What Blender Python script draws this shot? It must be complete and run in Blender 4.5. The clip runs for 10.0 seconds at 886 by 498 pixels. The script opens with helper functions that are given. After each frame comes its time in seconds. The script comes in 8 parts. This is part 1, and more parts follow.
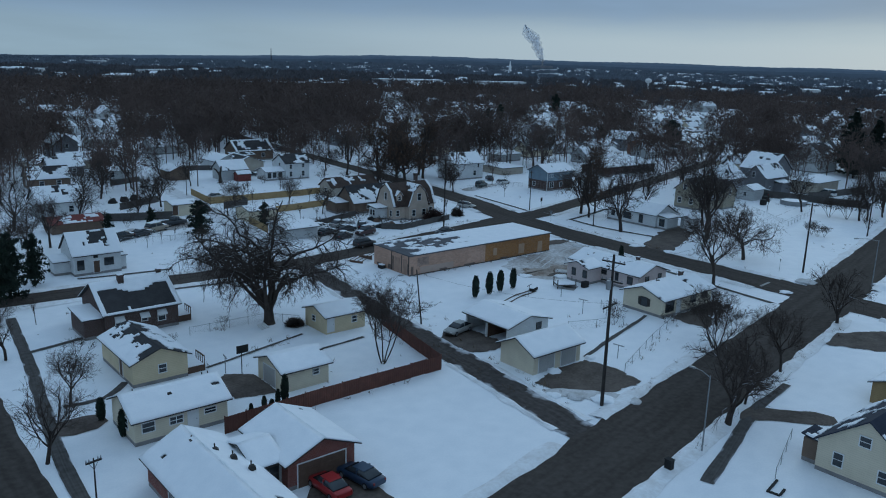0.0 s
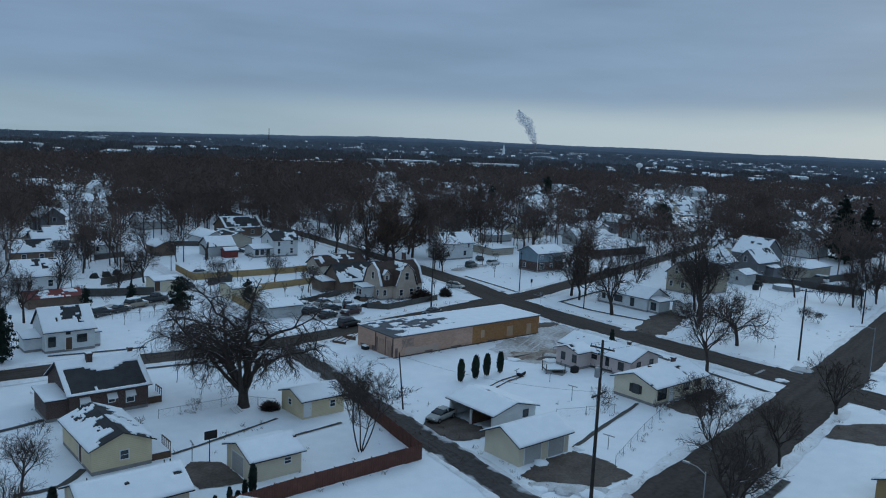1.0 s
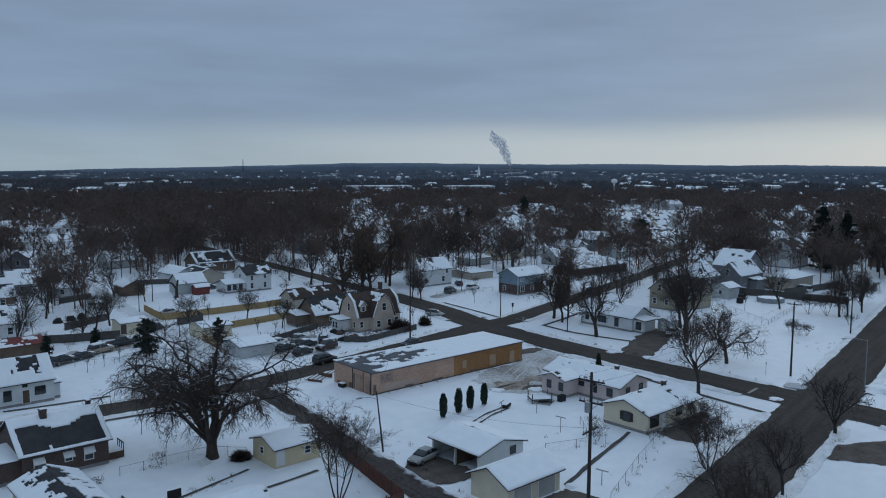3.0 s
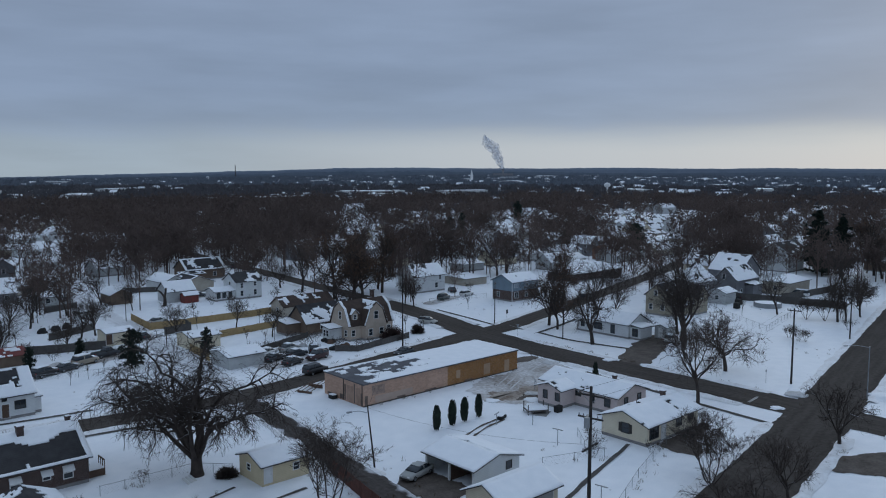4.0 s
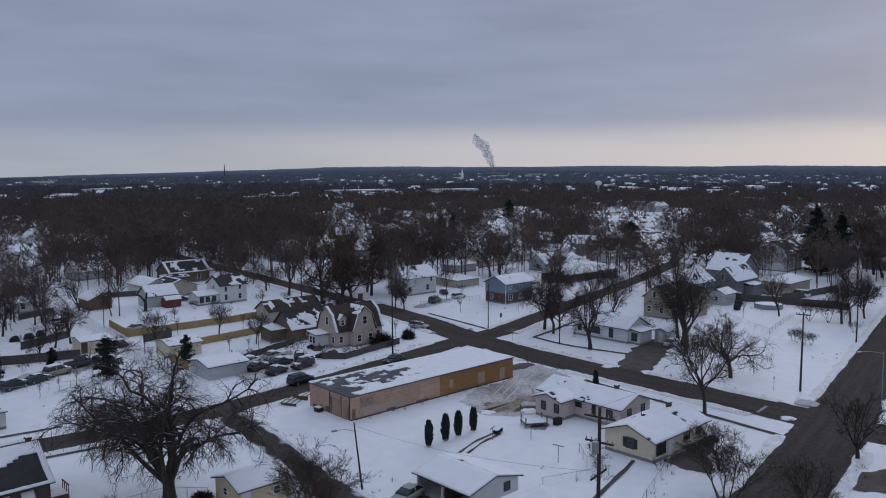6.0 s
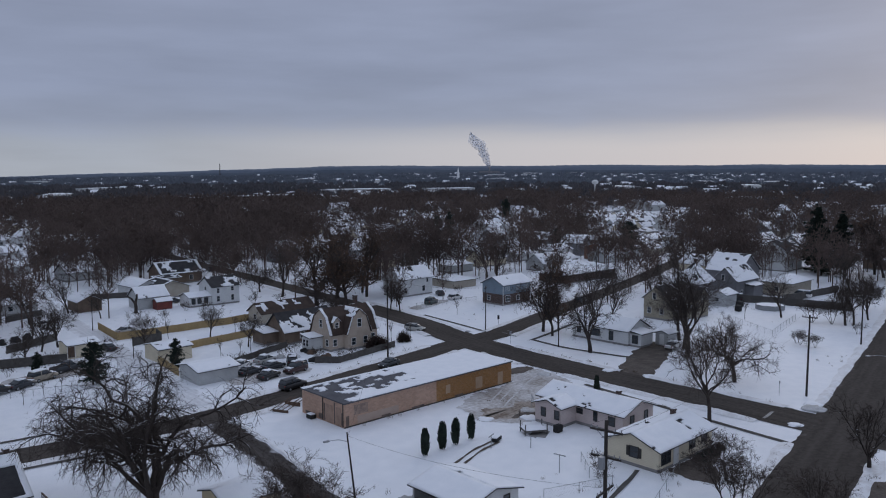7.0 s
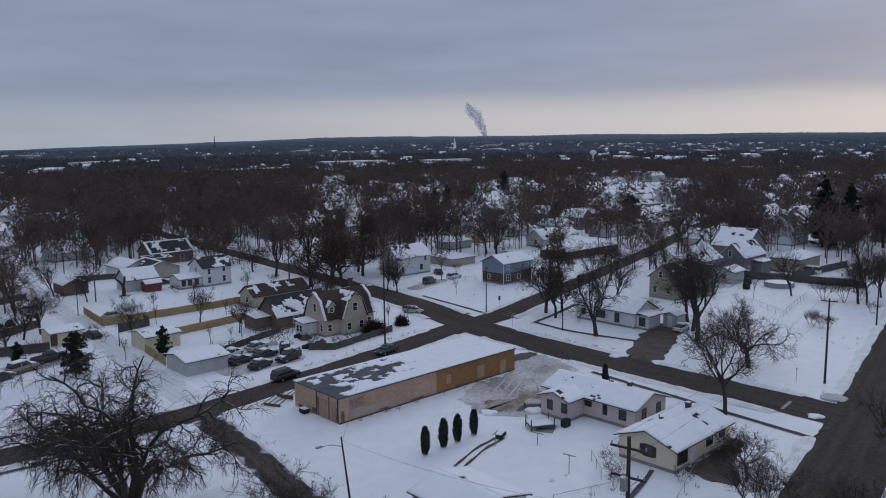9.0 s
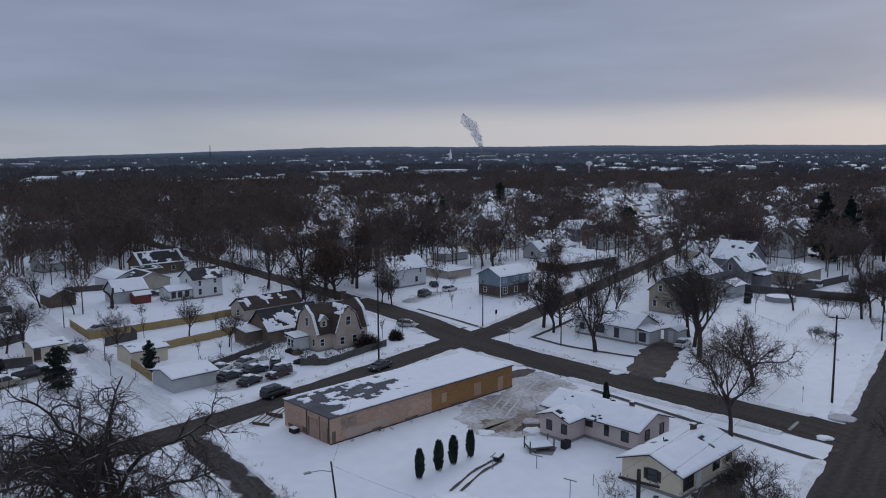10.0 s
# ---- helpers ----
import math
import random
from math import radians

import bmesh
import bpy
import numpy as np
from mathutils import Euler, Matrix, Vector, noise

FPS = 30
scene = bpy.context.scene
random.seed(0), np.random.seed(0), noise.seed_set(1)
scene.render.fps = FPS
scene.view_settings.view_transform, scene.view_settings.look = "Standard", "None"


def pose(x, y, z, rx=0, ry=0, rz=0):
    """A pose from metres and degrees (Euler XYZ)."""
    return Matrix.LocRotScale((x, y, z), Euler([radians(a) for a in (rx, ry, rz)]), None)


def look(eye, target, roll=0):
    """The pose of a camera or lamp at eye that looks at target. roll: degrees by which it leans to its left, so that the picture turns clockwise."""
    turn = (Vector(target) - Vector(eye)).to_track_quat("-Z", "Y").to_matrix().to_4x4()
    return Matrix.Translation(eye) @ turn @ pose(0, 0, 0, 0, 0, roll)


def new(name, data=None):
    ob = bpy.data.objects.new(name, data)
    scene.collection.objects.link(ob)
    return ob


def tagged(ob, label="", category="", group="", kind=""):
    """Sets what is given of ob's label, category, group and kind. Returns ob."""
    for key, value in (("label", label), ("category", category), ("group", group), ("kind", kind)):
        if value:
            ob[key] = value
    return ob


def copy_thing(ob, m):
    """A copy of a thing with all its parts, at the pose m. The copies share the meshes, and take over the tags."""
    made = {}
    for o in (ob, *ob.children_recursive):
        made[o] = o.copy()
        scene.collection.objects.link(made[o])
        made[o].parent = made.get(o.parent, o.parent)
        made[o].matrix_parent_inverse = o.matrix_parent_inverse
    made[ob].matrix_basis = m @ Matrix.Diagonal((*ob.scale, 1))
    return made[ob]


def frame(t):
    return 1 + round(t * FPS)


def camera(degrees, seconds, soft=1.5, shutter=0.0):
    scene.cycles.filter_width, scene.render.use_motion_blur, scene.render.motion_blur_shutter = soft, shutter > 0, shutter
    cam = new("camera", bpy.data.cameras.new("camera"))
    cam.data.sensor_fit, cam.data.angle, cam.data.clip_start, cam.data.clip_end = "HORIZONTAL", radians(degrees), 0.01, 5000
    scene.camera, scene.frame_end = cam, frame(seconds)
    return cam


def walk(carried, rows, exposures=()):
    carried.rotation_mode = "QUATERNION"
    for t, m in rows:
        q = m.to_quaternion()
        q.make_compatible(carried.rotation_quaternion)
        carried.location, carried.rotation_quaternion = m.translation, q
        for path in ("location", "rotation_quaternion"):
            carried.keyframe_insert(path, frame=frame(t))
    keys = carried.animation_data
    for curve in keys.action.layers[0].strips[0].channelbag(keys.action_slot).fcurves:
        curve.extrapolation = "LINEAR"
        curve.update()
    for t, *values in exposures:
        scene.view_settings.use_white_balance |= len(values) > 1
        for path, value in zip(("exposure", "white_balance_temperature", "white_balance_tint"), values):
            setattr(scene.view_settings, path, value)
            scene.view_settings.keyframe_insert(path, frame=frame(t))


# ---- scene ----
# camera and its flight: seconds, x, y, z, pitch down, heading, lean
cam = camera(58.5, 10.0, soft=1.05)
FLIGHT = [
    (0.0, 0.00, 0.00, 35.00, 13.51, 49.76, 1.80), (0.5, 1.80, 0.98, 34.68, 9.66, 49.46, 3.31),
    (1.0, 2.83, 1.70, 34.60, 7.74, 49.47, 2.73), (1.5, 3.65, 2.44, 34.55, 6.19, 49.40, 1.73),
    (2.0, 4.58, 3.43, 34.66, 5.62, 49.23, 0.97), (2.5, 5.60, 4.29, 34.73, 6.04, 48.50, 0.61),
    (4.0, 8.73, 7.44, 34.91, 5.71, 47.52, 0.11), (4.5, 9.92, 8.71, 34.90, 5.58, 47.36, -0.07),
    (5.0, 10.96, 9.98, 34.92, 5.38, 47.21, 0.08), (5.5, 12.06, 11.21, 34.90, 5.68, 47.06, -0.05),
    (7.0, 15.62, 15.14, 34.87, 5.87, 46.56, -0.16), (7.5, 16.82, 16.39, 34.81, 6.16, 46.45, -0.25),
    (8.0, 17.97, 17.64, 34.93, 6.31, 46.30, -0.15), (8.5, 19.01, 18.97, 35.45, 6.47, 46.28, -0.15),
    (9.0, 20.10, 20.33, 35.92, 7.99, 46.35, -0.57), (9.5, 21.26, 21.63, 35.90, 7.29, 46.14, -0.41),
    (10.0, 22.53, 22.97, 35.86, 7.24, 46.01, -0.29)]
walk(cam, [(t, pose(x, y, z, 90 - p, 0, h - 90) @ pose(0, 0, 0, 0, 0, r)) for t, x, y, z, p, h, r in FLIGHT],
     exposures=[(0.0, -0.23, 5150, -5), (1.0, -0.16, 5300, -4), (1.5, -0.15, 5430, -3), (2.5, -0.14, 5540, -1), (4.0, -0.11, 5780, 5), (4.5, -0.09, 5830, 7), (5.0, -0.09, 6020, 11),
                (5.5, -0.09, 6180, 15), (8.0, -0.09, 6220, 15), (10.0, -0.13, 6150, 14)])


# world: closed winter overcast, brighter overhead and along the horizon under the cloud edge
def make_world():
    world = bpy.data.worlds.new("overcast_sky")
    scene.world = world
    world.use_nodes = True
    nt = world.node_tree
    nt.nodes.clear()
    N = nt.nodes.new

    def link(a, b):
        nt.links.new(a, b)

    out, bg = N("ShaderNodeOutputWorld"), N("ShaderNodeBackground")
    sky = N("ShaderNodeTexSky")
    sky.sky_type, sky.sun_disc = "NISHITA", False
    sky.sun_elevation, sky.sun_rotation = radians(14), radians(80)
    co, sep = N("ShaderNodeTexCoord"), N("ShaderNodeSeparateXYZ")
    link(co.outputs["Generated"], sep.inputs[0])
    # height ramp of the cloud deck
    ramp = N("ShaderNodeValToRGB")
    cr = ramp.color_ramp
    stops = [(0.0, (0.40, 0.435, 0.465)), (0.03, (0.375, 0.415, 0.46)), (0.055, (0.295, 0.34, 0.43)), (0.10, (0.28, 0.325, 0.425)),
             (0.22, (0.285, 0.327, 0.425)), (0.5, (0.37, 0.43, 0.54)), (1.0, (0.50, 0.57, 0.69))]
    for i, (p, c) in enumerate(stops):
        e = cr.elements[i] if i < 2 else cr.elements.new(p)
        e.position, e.color = p, (*c, 1)
    mp = N("ShaderNodeMapping")
    mp.inputs["Scale"].default_value = (2.2, 2.2, 14)
    nz = N("ShaderNodeTexNoise")
    nz.inputs["Scale"].default_value, nz.inputs["Detail"].default_value = 2.0, 6
    link(co.outputs["Generated"], mp.inputs[0])
    link(mp.outputs[0], nz.inputs["Vector"])
    wob = N("ShaderNodeMath")
    wob.operation, wob.inputs[1].default_value, wob.inputs[2].default_value = "MULTIPLY_ADD", 0.03, -0.015
    link(nz.outputs["Fac"], wob.inputs[0])
    add = N("ShaderNodeMath")
    link(sep.outputs["Z"], add.inputs[0])
    link(wob.outputs[0], add.inputs[1])
    link(add.outputs[0], ramp.inputs[0])
    # soft clouds
    mul = N("ShaderNodeMixRGB")
    mul.blend_type, mul.inputs[0].default_value = "MULTIPLY", 1.0
    sh = N("ShaderNodeMapRange")
    sh.inputs["From Min"].default_value, sh.inputs["From Max"].default_value = 0.3, 0.7
    sh.inputs["To Min"].default_value, sh.inputs["To Max"].default_value = 0.9, 1.08
    link(nz.outputs["Fac"], sh.inputs["Value"])
    link(ramp.outputs[0], mul.inputs[1])
    link(sh.outputs[0], mul.inputs[2])
    # pale gap under the cloud edge where the low sun stands behind
    dot = N("ShaderNodeVectorMath")
    dot.operation, dot.inputs[1].default_value = "DOT_PRODUCT", (math.cos(radians(22)), math.sin(radians(22)), 0)
    link(co.outputs["Generated"], dot.inputs[0])
    g1 = N("ShaderNodeMapRange")
    g1.interpolation_type = "SMOOTHSTEP"
    g1.inputs["From Min"].default_value, g1.inputs["From Max"].default_value = 0.66, 1.0
    link(dot.outputs["Value"], g1.inputs["Value"])
    g2 = N("ShaderNodeMapRange")
    g2.interpolation_type = "SMOOTHSTEP"
    g2.inputs["From Min"].default_value, g2.inputs["From Max"].default_value = 0.068, 0.022
    link(add.outputs[0], g2.inputs["Value"])
    gm = N("ShaderNodeMath")
    gm.operation = "MULTIPLY"
    link(g1.outputs[0], gm.inputs[0])
    link(g2.outputs[0], gm.inputs[1])
    glow = N("ShaderNodeMixRGB")
    glow.blend_type, glow.inputs[2].default_value = "MIX", (0.56, 0.555, 0.555, 1)
    link(gm.outputs[0], glow.inputs[0])
    link(mul.outputs[0], glow.inputs[1])
    # thin share of clear sky behind the deck
    skys = N("ShaderNodeMixRGB")
    skys.blend_type, skys.inputs[0].default_value, skys.inputs[2].default_value = "MULTIPLY", 1.0, (0.1, 0.1, 0.1, 1)
    link(sky.outputs[0], skys.inputs[1])
    mix = N("ShaderNodeMixRGB")
    mix.inputs[0].default_value = 0.965
    link(skys.outputs[0], mix.inputs[1])
    link(glow.outputs[0], mix.inputs[2])
    link(mix.outputs[0], bg.inputs["Color"])
    bg.inputs["Strength"].default_value = 1.0
    link(bg.outputs[0], out.inputs["Surface"])


make_world()
sun_data = bpy.data.lights.new("sun", "SUN")
sun_data.energy, sun_data.angle, sun_data.color = 0.4, radians(25), (1.0, 0.95, 0.88)
sun = new("sun", sun_data)
sun.matrix_world = look((300, 120, 120), (0, 0, 0))

# ---- materials ----
MATS = {}


def mat(name, c1, c2=None, scale=1.0, rough=0.8, bump=0.2, metal=0.0, fine=18.0, mode="", spec=0.3, island=0.0):
    """Two-tone surface with grain at two scales; mode adds courses (siding, brick, shingle, block)."""
    if name in MATS:
        return MATS[name]
    c2 = c2 or tuple(v * 0.72 for v in c1)
    m = bpy.data.materials.new(name)
    m.use_nodes = True
    nt = m.node_tree
    N, L = nt.nodes.new, nt.links.new
    b = nt.nodes["Principled BSDF"]
    b.inputs["Roughness"].default_value, b.inputs["Metallic"].default_value = rough, metal
    b.inputs["Specular IOR Level"].default_value = spec
    geo = N("ShaderNodeNewGeometry")
    pos = geo.outputs["Position"]
    n1, n2 = N("ShaderNodeTexNoise"), N("ShaderNodeTexNoise")
    n1.inputs["Scale"].default_value, n1.inputs["Detail"].default_value = scale, 5
    n2.inputs["Scale"].default_value, n2.inputs["Detail"].default_value = fine, 3
    L(pos, n1.inputs["Vector"]), L(pos, n2.inputs["Vector"])
    av = N("ShaderNodeMath")
    av.operation, av.inputs[1].default_value = "MULTIPLY_ADD", 0.4
    L(n2.outputs["Fac"], av.inputs[0])
    half = N("ShaderNodeMath")
    half.operation, half.inputs[1].default_value = "MULTIPLY", 0.6
    L(n1.outputs["Fac"], half.inputs[0])
    L(half.outputs[0], av.inputs[2])
    st = N("ShaderNodeMapRange")
    st.inputs["From Min"].default_value, st.inputs["From Max"].default_value = 0.36, 0.64
    L(av.outputs[0], st.inputs["Value"])
    fac = st.outputs[0]
    if island:
        isl = N("ShaderNodeMath")
        isl.operation, isl.inputs[1].default_value = "MULTIPLY_ADD", island
        info = N("ShaderNodeObjectInfo")
        L(info.outputs["Random"], isl.inputs[0])
        L(fac, isl.inputs[2])
        fac = isl.outputs[0]
    mix = N("ShaderNodeMixRGB")
    mix.inputs[1].default_value, mix.inputs[2].default_value = (*c1, 1), (*c2, 1)
    L(fac, mix.inputs[0])
    col, height = mix.outputs[0], av.outputs[0]
    if mode:
        sx = N("ShaderNodeSeparateXYZ")
        L(pos, sx.inputs[0])
        if mode == "brick" or mode == "block":
            su = N("ShaderNodeMath")
            L(sx.outputs[0], su.inputs[0]), L(sx.outputs[1], su.inputs[1])
            cb = N("ShaderNodeCombineXYZ")
            L(su.outputs[0], cb.inputs[0]), L(sx.outputs[2], cb.inputs[1])
            br = N("ShaderNodeTexBrick")
            br.inputs["Scale"].default_value = 1.0
            br.inputs["Brick Width"].default_value = 0.22 if mode == "brick" else 0.42
            br.inputs["Row Height"].default_value = 0.075 if mode == "brick" else 0.21
            br.inputs["Mortar Size"].default_value = 0.008
            L(cb.outputs[0], br.inputs["Vector"])
            L(col, br.inputs["Color1"])
            dk = N("ShaderNodeMixRGB")
            dk.blend_type, dk.inputs[0].default_value, dk.inputs[2].default_value = "MULTIPLY", 1, (0.8, 0.8, 0.8, 1)
            L(col, dk.inputs[1])
            L(dk.outputs[0], br.inputs["Color2"])
            mo = N("ShaderNodeMixRGB")
            mo.inputs[0].default_value, mo.inputs[2].default_value = 0.35, (0.35, 0.33, 0.31, 1)
            L(col, mo.inputs[1])
            L(mo.outputs[0], br.inputs["Mortar"])
            col, height = br.outputs["Color"], br.outputs["Fac"]
        else:
            wv = N("ShaderNodeTexWave")
            wv.wave_type, wv.bands_direction, wv.wave_profile = "BANDS", "Z", "SAW"
            wv.inputs["Scale"].default_value = 0.314 / (0.2 if mode == "siding" else 0.14)
            wv.inputs["Distortion"].default_value = 0.0 if mode == "siding" else 1.2
            L(pos, wv.inputs["Vector"])
            ed = N("ShaderNodeMapRange")
            ed.inputs["From Min"].default_value, ed.inputs["From Max"].default_value = 0.0, 0.25
            ed.inputs["To Min"].default_value, ed.inputs["To Max"].default_value = 0.82, 1.0
            L(wv.outputs["Fac"], ed.inputs["Value"])
            dk = N("ShaderNodeMixRGB")
            dk.blend_type, dk.inputs[0].default_value = "MULTIPLY", 1
            L(col, dk.inputs[1]), L(ed.outputs[0], dk.inputs[2])
            col = dk.outputs[0]
            height = wv.outputs["Fac"]
    L(col, b.inputs["Base Color"])
    if bump:
        bp = N("ShaderNodeBump")
        bp.inputs["Strength"].default_value, bp.inputs["Distance"].default_value = bump, 0.05
        L(height, bp.inputs["Height"]), L(bp.outputs[0], b.inputs["Normal"])
    MATS[name] = m
    return m


def glass(name, tint=(0.02, 0.025, 0.03)):
    m = mat(name, tint, tuple(v * 1.6 for v in tint), scale=0.6, rough=0.08, bump=0, spec=0.6)
    return m


def road_mat(name, c1, c2, slush, amount):
    """Wet asphalt with tyre-worn streaks along the way and slush creeping in from the edges; UV: across 0..1, along in metres."""
    m = bpy.data.materials.new(name)
    m.use_nodes = True
    nt = m.node_tree
    N, L = nt.nodes.new, nt.links.new
    b = nt.nodes["Principled BSDF"]
    uv = N("ShaderNodeUVMap")
    mp = N("ShaderNodeMapping")
    mp.inputs["Scale"].default_value = (9, 0.06, 1)
    L(uv.outputs[0], mp.inputs[0])
    st, gr, pa = N("ShaderNodeTexNoise"), N("ShaderNodeTexNoise"), N("ShaderNodeTexNoise")
    st.inputs["Scale"].default_value, st.inputs["Detail"].default_value = 1.0, 4
    L(mp.outputs[0], st.inputs["Vector"])
    geo = N("ShaderNodeNewGeometry")
    gr.inputs["Scale"].default_value, gr.inputs["Detail"].default_value = 1.6, 6
    pa.inputs["Scale"].default_value, pa.inputs["Detail"].default_value = 0.35, 8
    L(geo.outputs["Position"], gr.inputs["Vector"]), L(geo.outputs["Position"], pa.inputs["Vector"])
    a = N("ShaderNodeMath")
    L(st.outputs["Fac"], a.inputs[0]), L(gr.outputs["Fac"], a.inputs[1])
    r1 = N("ShaderNodeMapRange")
    r1.inputs["From Min"].default_value, r1.inputs["From Max"].default_value = 0.75, 1.25
    L(a.outputs[0], r1.inputs["Value"])
    mx = N("ShaderNodeMixRGB")
    mx.inputs[1].default_value, mx.inputs[2].default_value = (*c1, 1), (*c2, 1)
    L(r1.outputs[0], mx.inputs[0])
    # slush: stronger to both edges
    sx = N("ShaderNodeSeparateXYZ")
    L(uv.outputs[0], sx.inputs[0])
    ab = N("ShaderNodeMath")
    ab.operation, ab.inputs[1].default_value = "SUBTRACT", 0.5
    L(sx.outputs[0], ab.inputs[0])
    ab2 = N("ShaderNodeMath")
    ab2.operation = "ABSOLUTE"
    L(ab.outputs[0], ab2.inputs[0])
    s1 = N("ShaderNodeMath")
    s1.operation, s1.inputs[1].default_value = "MULTIPLY_ADD", 0.9
    L(ab2.outputs[0], s1.inputs[0]), L(pa.outputs["Fac"], s1.inputs[2])
    s2 = N("ShaderNodeMapRange")
    s2.inputs["From Min"].default_value, s2.inputs["From Max"].default_value = 1.02 - amount, 1.16 - amount
    s2.inputs["To Max"].default_value = 0.85
    L(s1.outputs[0], s2.inputs["Value"])
    sl = N("ShaderNodeMixRGB")
    sl.inputs[2].default_value = (*slush, 1)
    L(s2.outputs[0], sl.inputs[0]), L(mx.outputs[0], sl.inputs[1])
    L(sl.outputs[0], b.inputs["Base Color"])
    rr = N("ShaderNodeMapRange")
    rr.inputs["To Min"].default_value, rr.inputs["To Max"].default_value = 0.7, 0.95
    L(gr.outputs["Fac"], rr.inputs["Value"]), L(rr.outputs[0], b.inputs["Roughness"])
    b.inputs["Specular IOR Level"].default_value = 0.015
    bp = N("ShaderNodeBump")
    bp.inputs["Strength"].default_value, bp.inputs["Distance"].default_value = 0.3, 0.03
    L(gr.outputs["Fac"], bp.inputs["Height"]), L(bp.outputs[0], b.inputs["Normal"])
    return m


SNOW = mat("snow", (0.90, 0.91, 0.93), (0.82, 0.84, 0.87), scale=0.5, rough=0.65, bump=0.35, fine=5)
ROOFSNOW = mat("roof_snow", (0.91, 0.92, 0.94), (0.84, 0.86, 0.89), scale=0.8, rough=0.65, bump=0.25, fine=7)
BANKSNOW = mat("ploughed_snow", (0.88, 0.89, 0.91), (0.68, 0.67, 0.665), scale=0.5, rough=0.7, bump=0.6, fine=2.6)
DIRTYSNOW = mat("trodden_snow", (0.66, 0.66, 0.67), (0.40, 0.39, 0.38), scale=0.6, rough=0.7, bump=0.5, fine=6)
ASPHALT = road_mat("asphalt", (0.060, 0.052, 0.046), (0.096, 0.084, 0.075), (0.24, 0.225, 0.21), -0.03)
ALLEYM = road_mat("alley_asphalt", (0.060, 0.053, 0.049), (0.105, 0.094, 0.088), (0.62, 0.62, 0.64), 0.17)
TRACKM = road_mat("snowy_track", (0.62, 0.62, 0.635), (0.78, 0.785, 0.80), (0.86, 0.87, 0.89), 0.2)
WALKM = road_mat("wet_walk", (0.075, 0.07, 0.066), (0.13, 0.122, 0.115), (0.5, 0.5, 0.52), 0.1)
GRAVEL = mat("gravel_drive", (0.135, 0.112, 0.095), (0.062, 0.05, 0.042), scale=0.45, rough=0.9, bump=0.6, fine=3)
SLUSH = mat("frozen_slush", (0.72, 0.72, 0.73), (0.24, 0.205, 0.175), scale=0.14, rough=0.6, bump=0.4, fine=1.8)
MUD = mat("muddy_slush", (0.46, 0.41, 0.36), (0.14, 0.10, 0.072), scale=0.4, rough=0.8, bump=0.5, fine=2.2)
CONCRETE = mat("concrete", (0.30, 0.29, 0.28), (0.20, 0.19, 0.185), rough=0.9)
WHITE = mat("white_siding", (0.70, 0.71, 0.70), (0.60, 0.61, 0.61), scale=0.7, mode="siding", bump=0.5)
CREAM = mat("cream_siding", (0.70, 0.63, 0.48), (0.61, 0.545, 0.41), scale=0.7, mode="siding", bump=0.5)
GREYW = mat("pale_grey_siding", (0.52, 0.53, 0.52), (0.43, 0.44, 0.44), scale=0.7, mode="siding", bump=0.5)
PINK = mat("pinkish_siding", (0.62, 0.53, 0.50), (0.53, 0.45, 0.43), scale=0.7, mode="siding", bump=0.5)
YELLOW = mat("pale_yellow_siding", (0.67, 0.57, 0.38), (0.58, 0.49, 0.32), scale=0.7, mode="siding", bump=0.5)
TAN = mat("tan_siding", (0.46, 0.42, 0.35), (0.38, 0.34, 0.28), scale=0.7, mode="siding", bump=0.5)
BLUE = mat("slate_blue_siding", (0.215, 0.275, 0.325), (0.175, 0.225, 0.27), scale=0.7, mode="siding", bump=0.5)
GREY = mat("grey_siding", (0.21, 0.21, 0.22), (0.16, 0.16, 0.17), scale=0.7, mode="siding", bump=0.5)
BROWNW = mat("brown_siding", (0.20, 0.15, 0.11), (0.14, 0.10, 0.075), scale=0.7, mode="siding", bump=0.5)
STUCCO = mat("beige_stucco", (0.50, 0.42, 0.345), (0.40, 0.335, 0.27), scale=0.9, bump=0.3)
BRICK = mat("dark_red_brick", (0.10, 0.060, 0.050), (0.062, 0.040, 0.034), scale=1.2, mode="brick", bump=0.4)
REDBRICK = mat("red_brick", (0.23, 0.075, 0.055), (0.16, 0.055, 0.042), scale=1.2, mode="brick", bump=0.4)
ORANGEBRICK = mat("orange_brick", (0.30, 0.15, 0.09), (0.22, 0.105, 0.065), scale=1.2, mode="brick", bump=0.4)
PEACH = mat("peach_painted_block", (0.56, 0.37, 0.27), (0.46, 0.30, 0.215), scale=0.35, mode="block", bump=0.25)
OCHRE = mat("ochre_brown_block", (0.38, 0.20, 0.075), (0.30, 0.15, 0.055), scale=0.35, mode="block", bump=0.25)
PATCHM = mat("bricked_in_patch", (0.46, 0.33, 0.22), (0.37, 0.25, 0.16), scale=0.9, bump=0.2)
PEACHDOOR = mat("stained_peach_door", (0.42, 0.29, 0.215), (0.26, 0.175, 0.13), scale=0.9, bump=0.2)
STAIN = mat("weathered_door", (0.20, 0.15, 0.125), (0.09, 0.07, 0.06), scale=0.8, bump=0.2)
SHINGLE = mat("dark_shingle", (0.062, 0.060, 0.062), (0.036, 0.035, 0.037), scale=0.8, mode="shingle", rough=0.9)
NAVY = mat("navy_shingle", (0.035, 0.042, 0.065), (0.022, 0.027, 0.042), scale=0.8, mode="shingle", rough=0.9)
BROWNSH = mat("brown_shingle", (0.085, 0.060, 0.048), (0.05, 0.036, 0.03), scale=0.8, mode="shingle", rough=0.9)
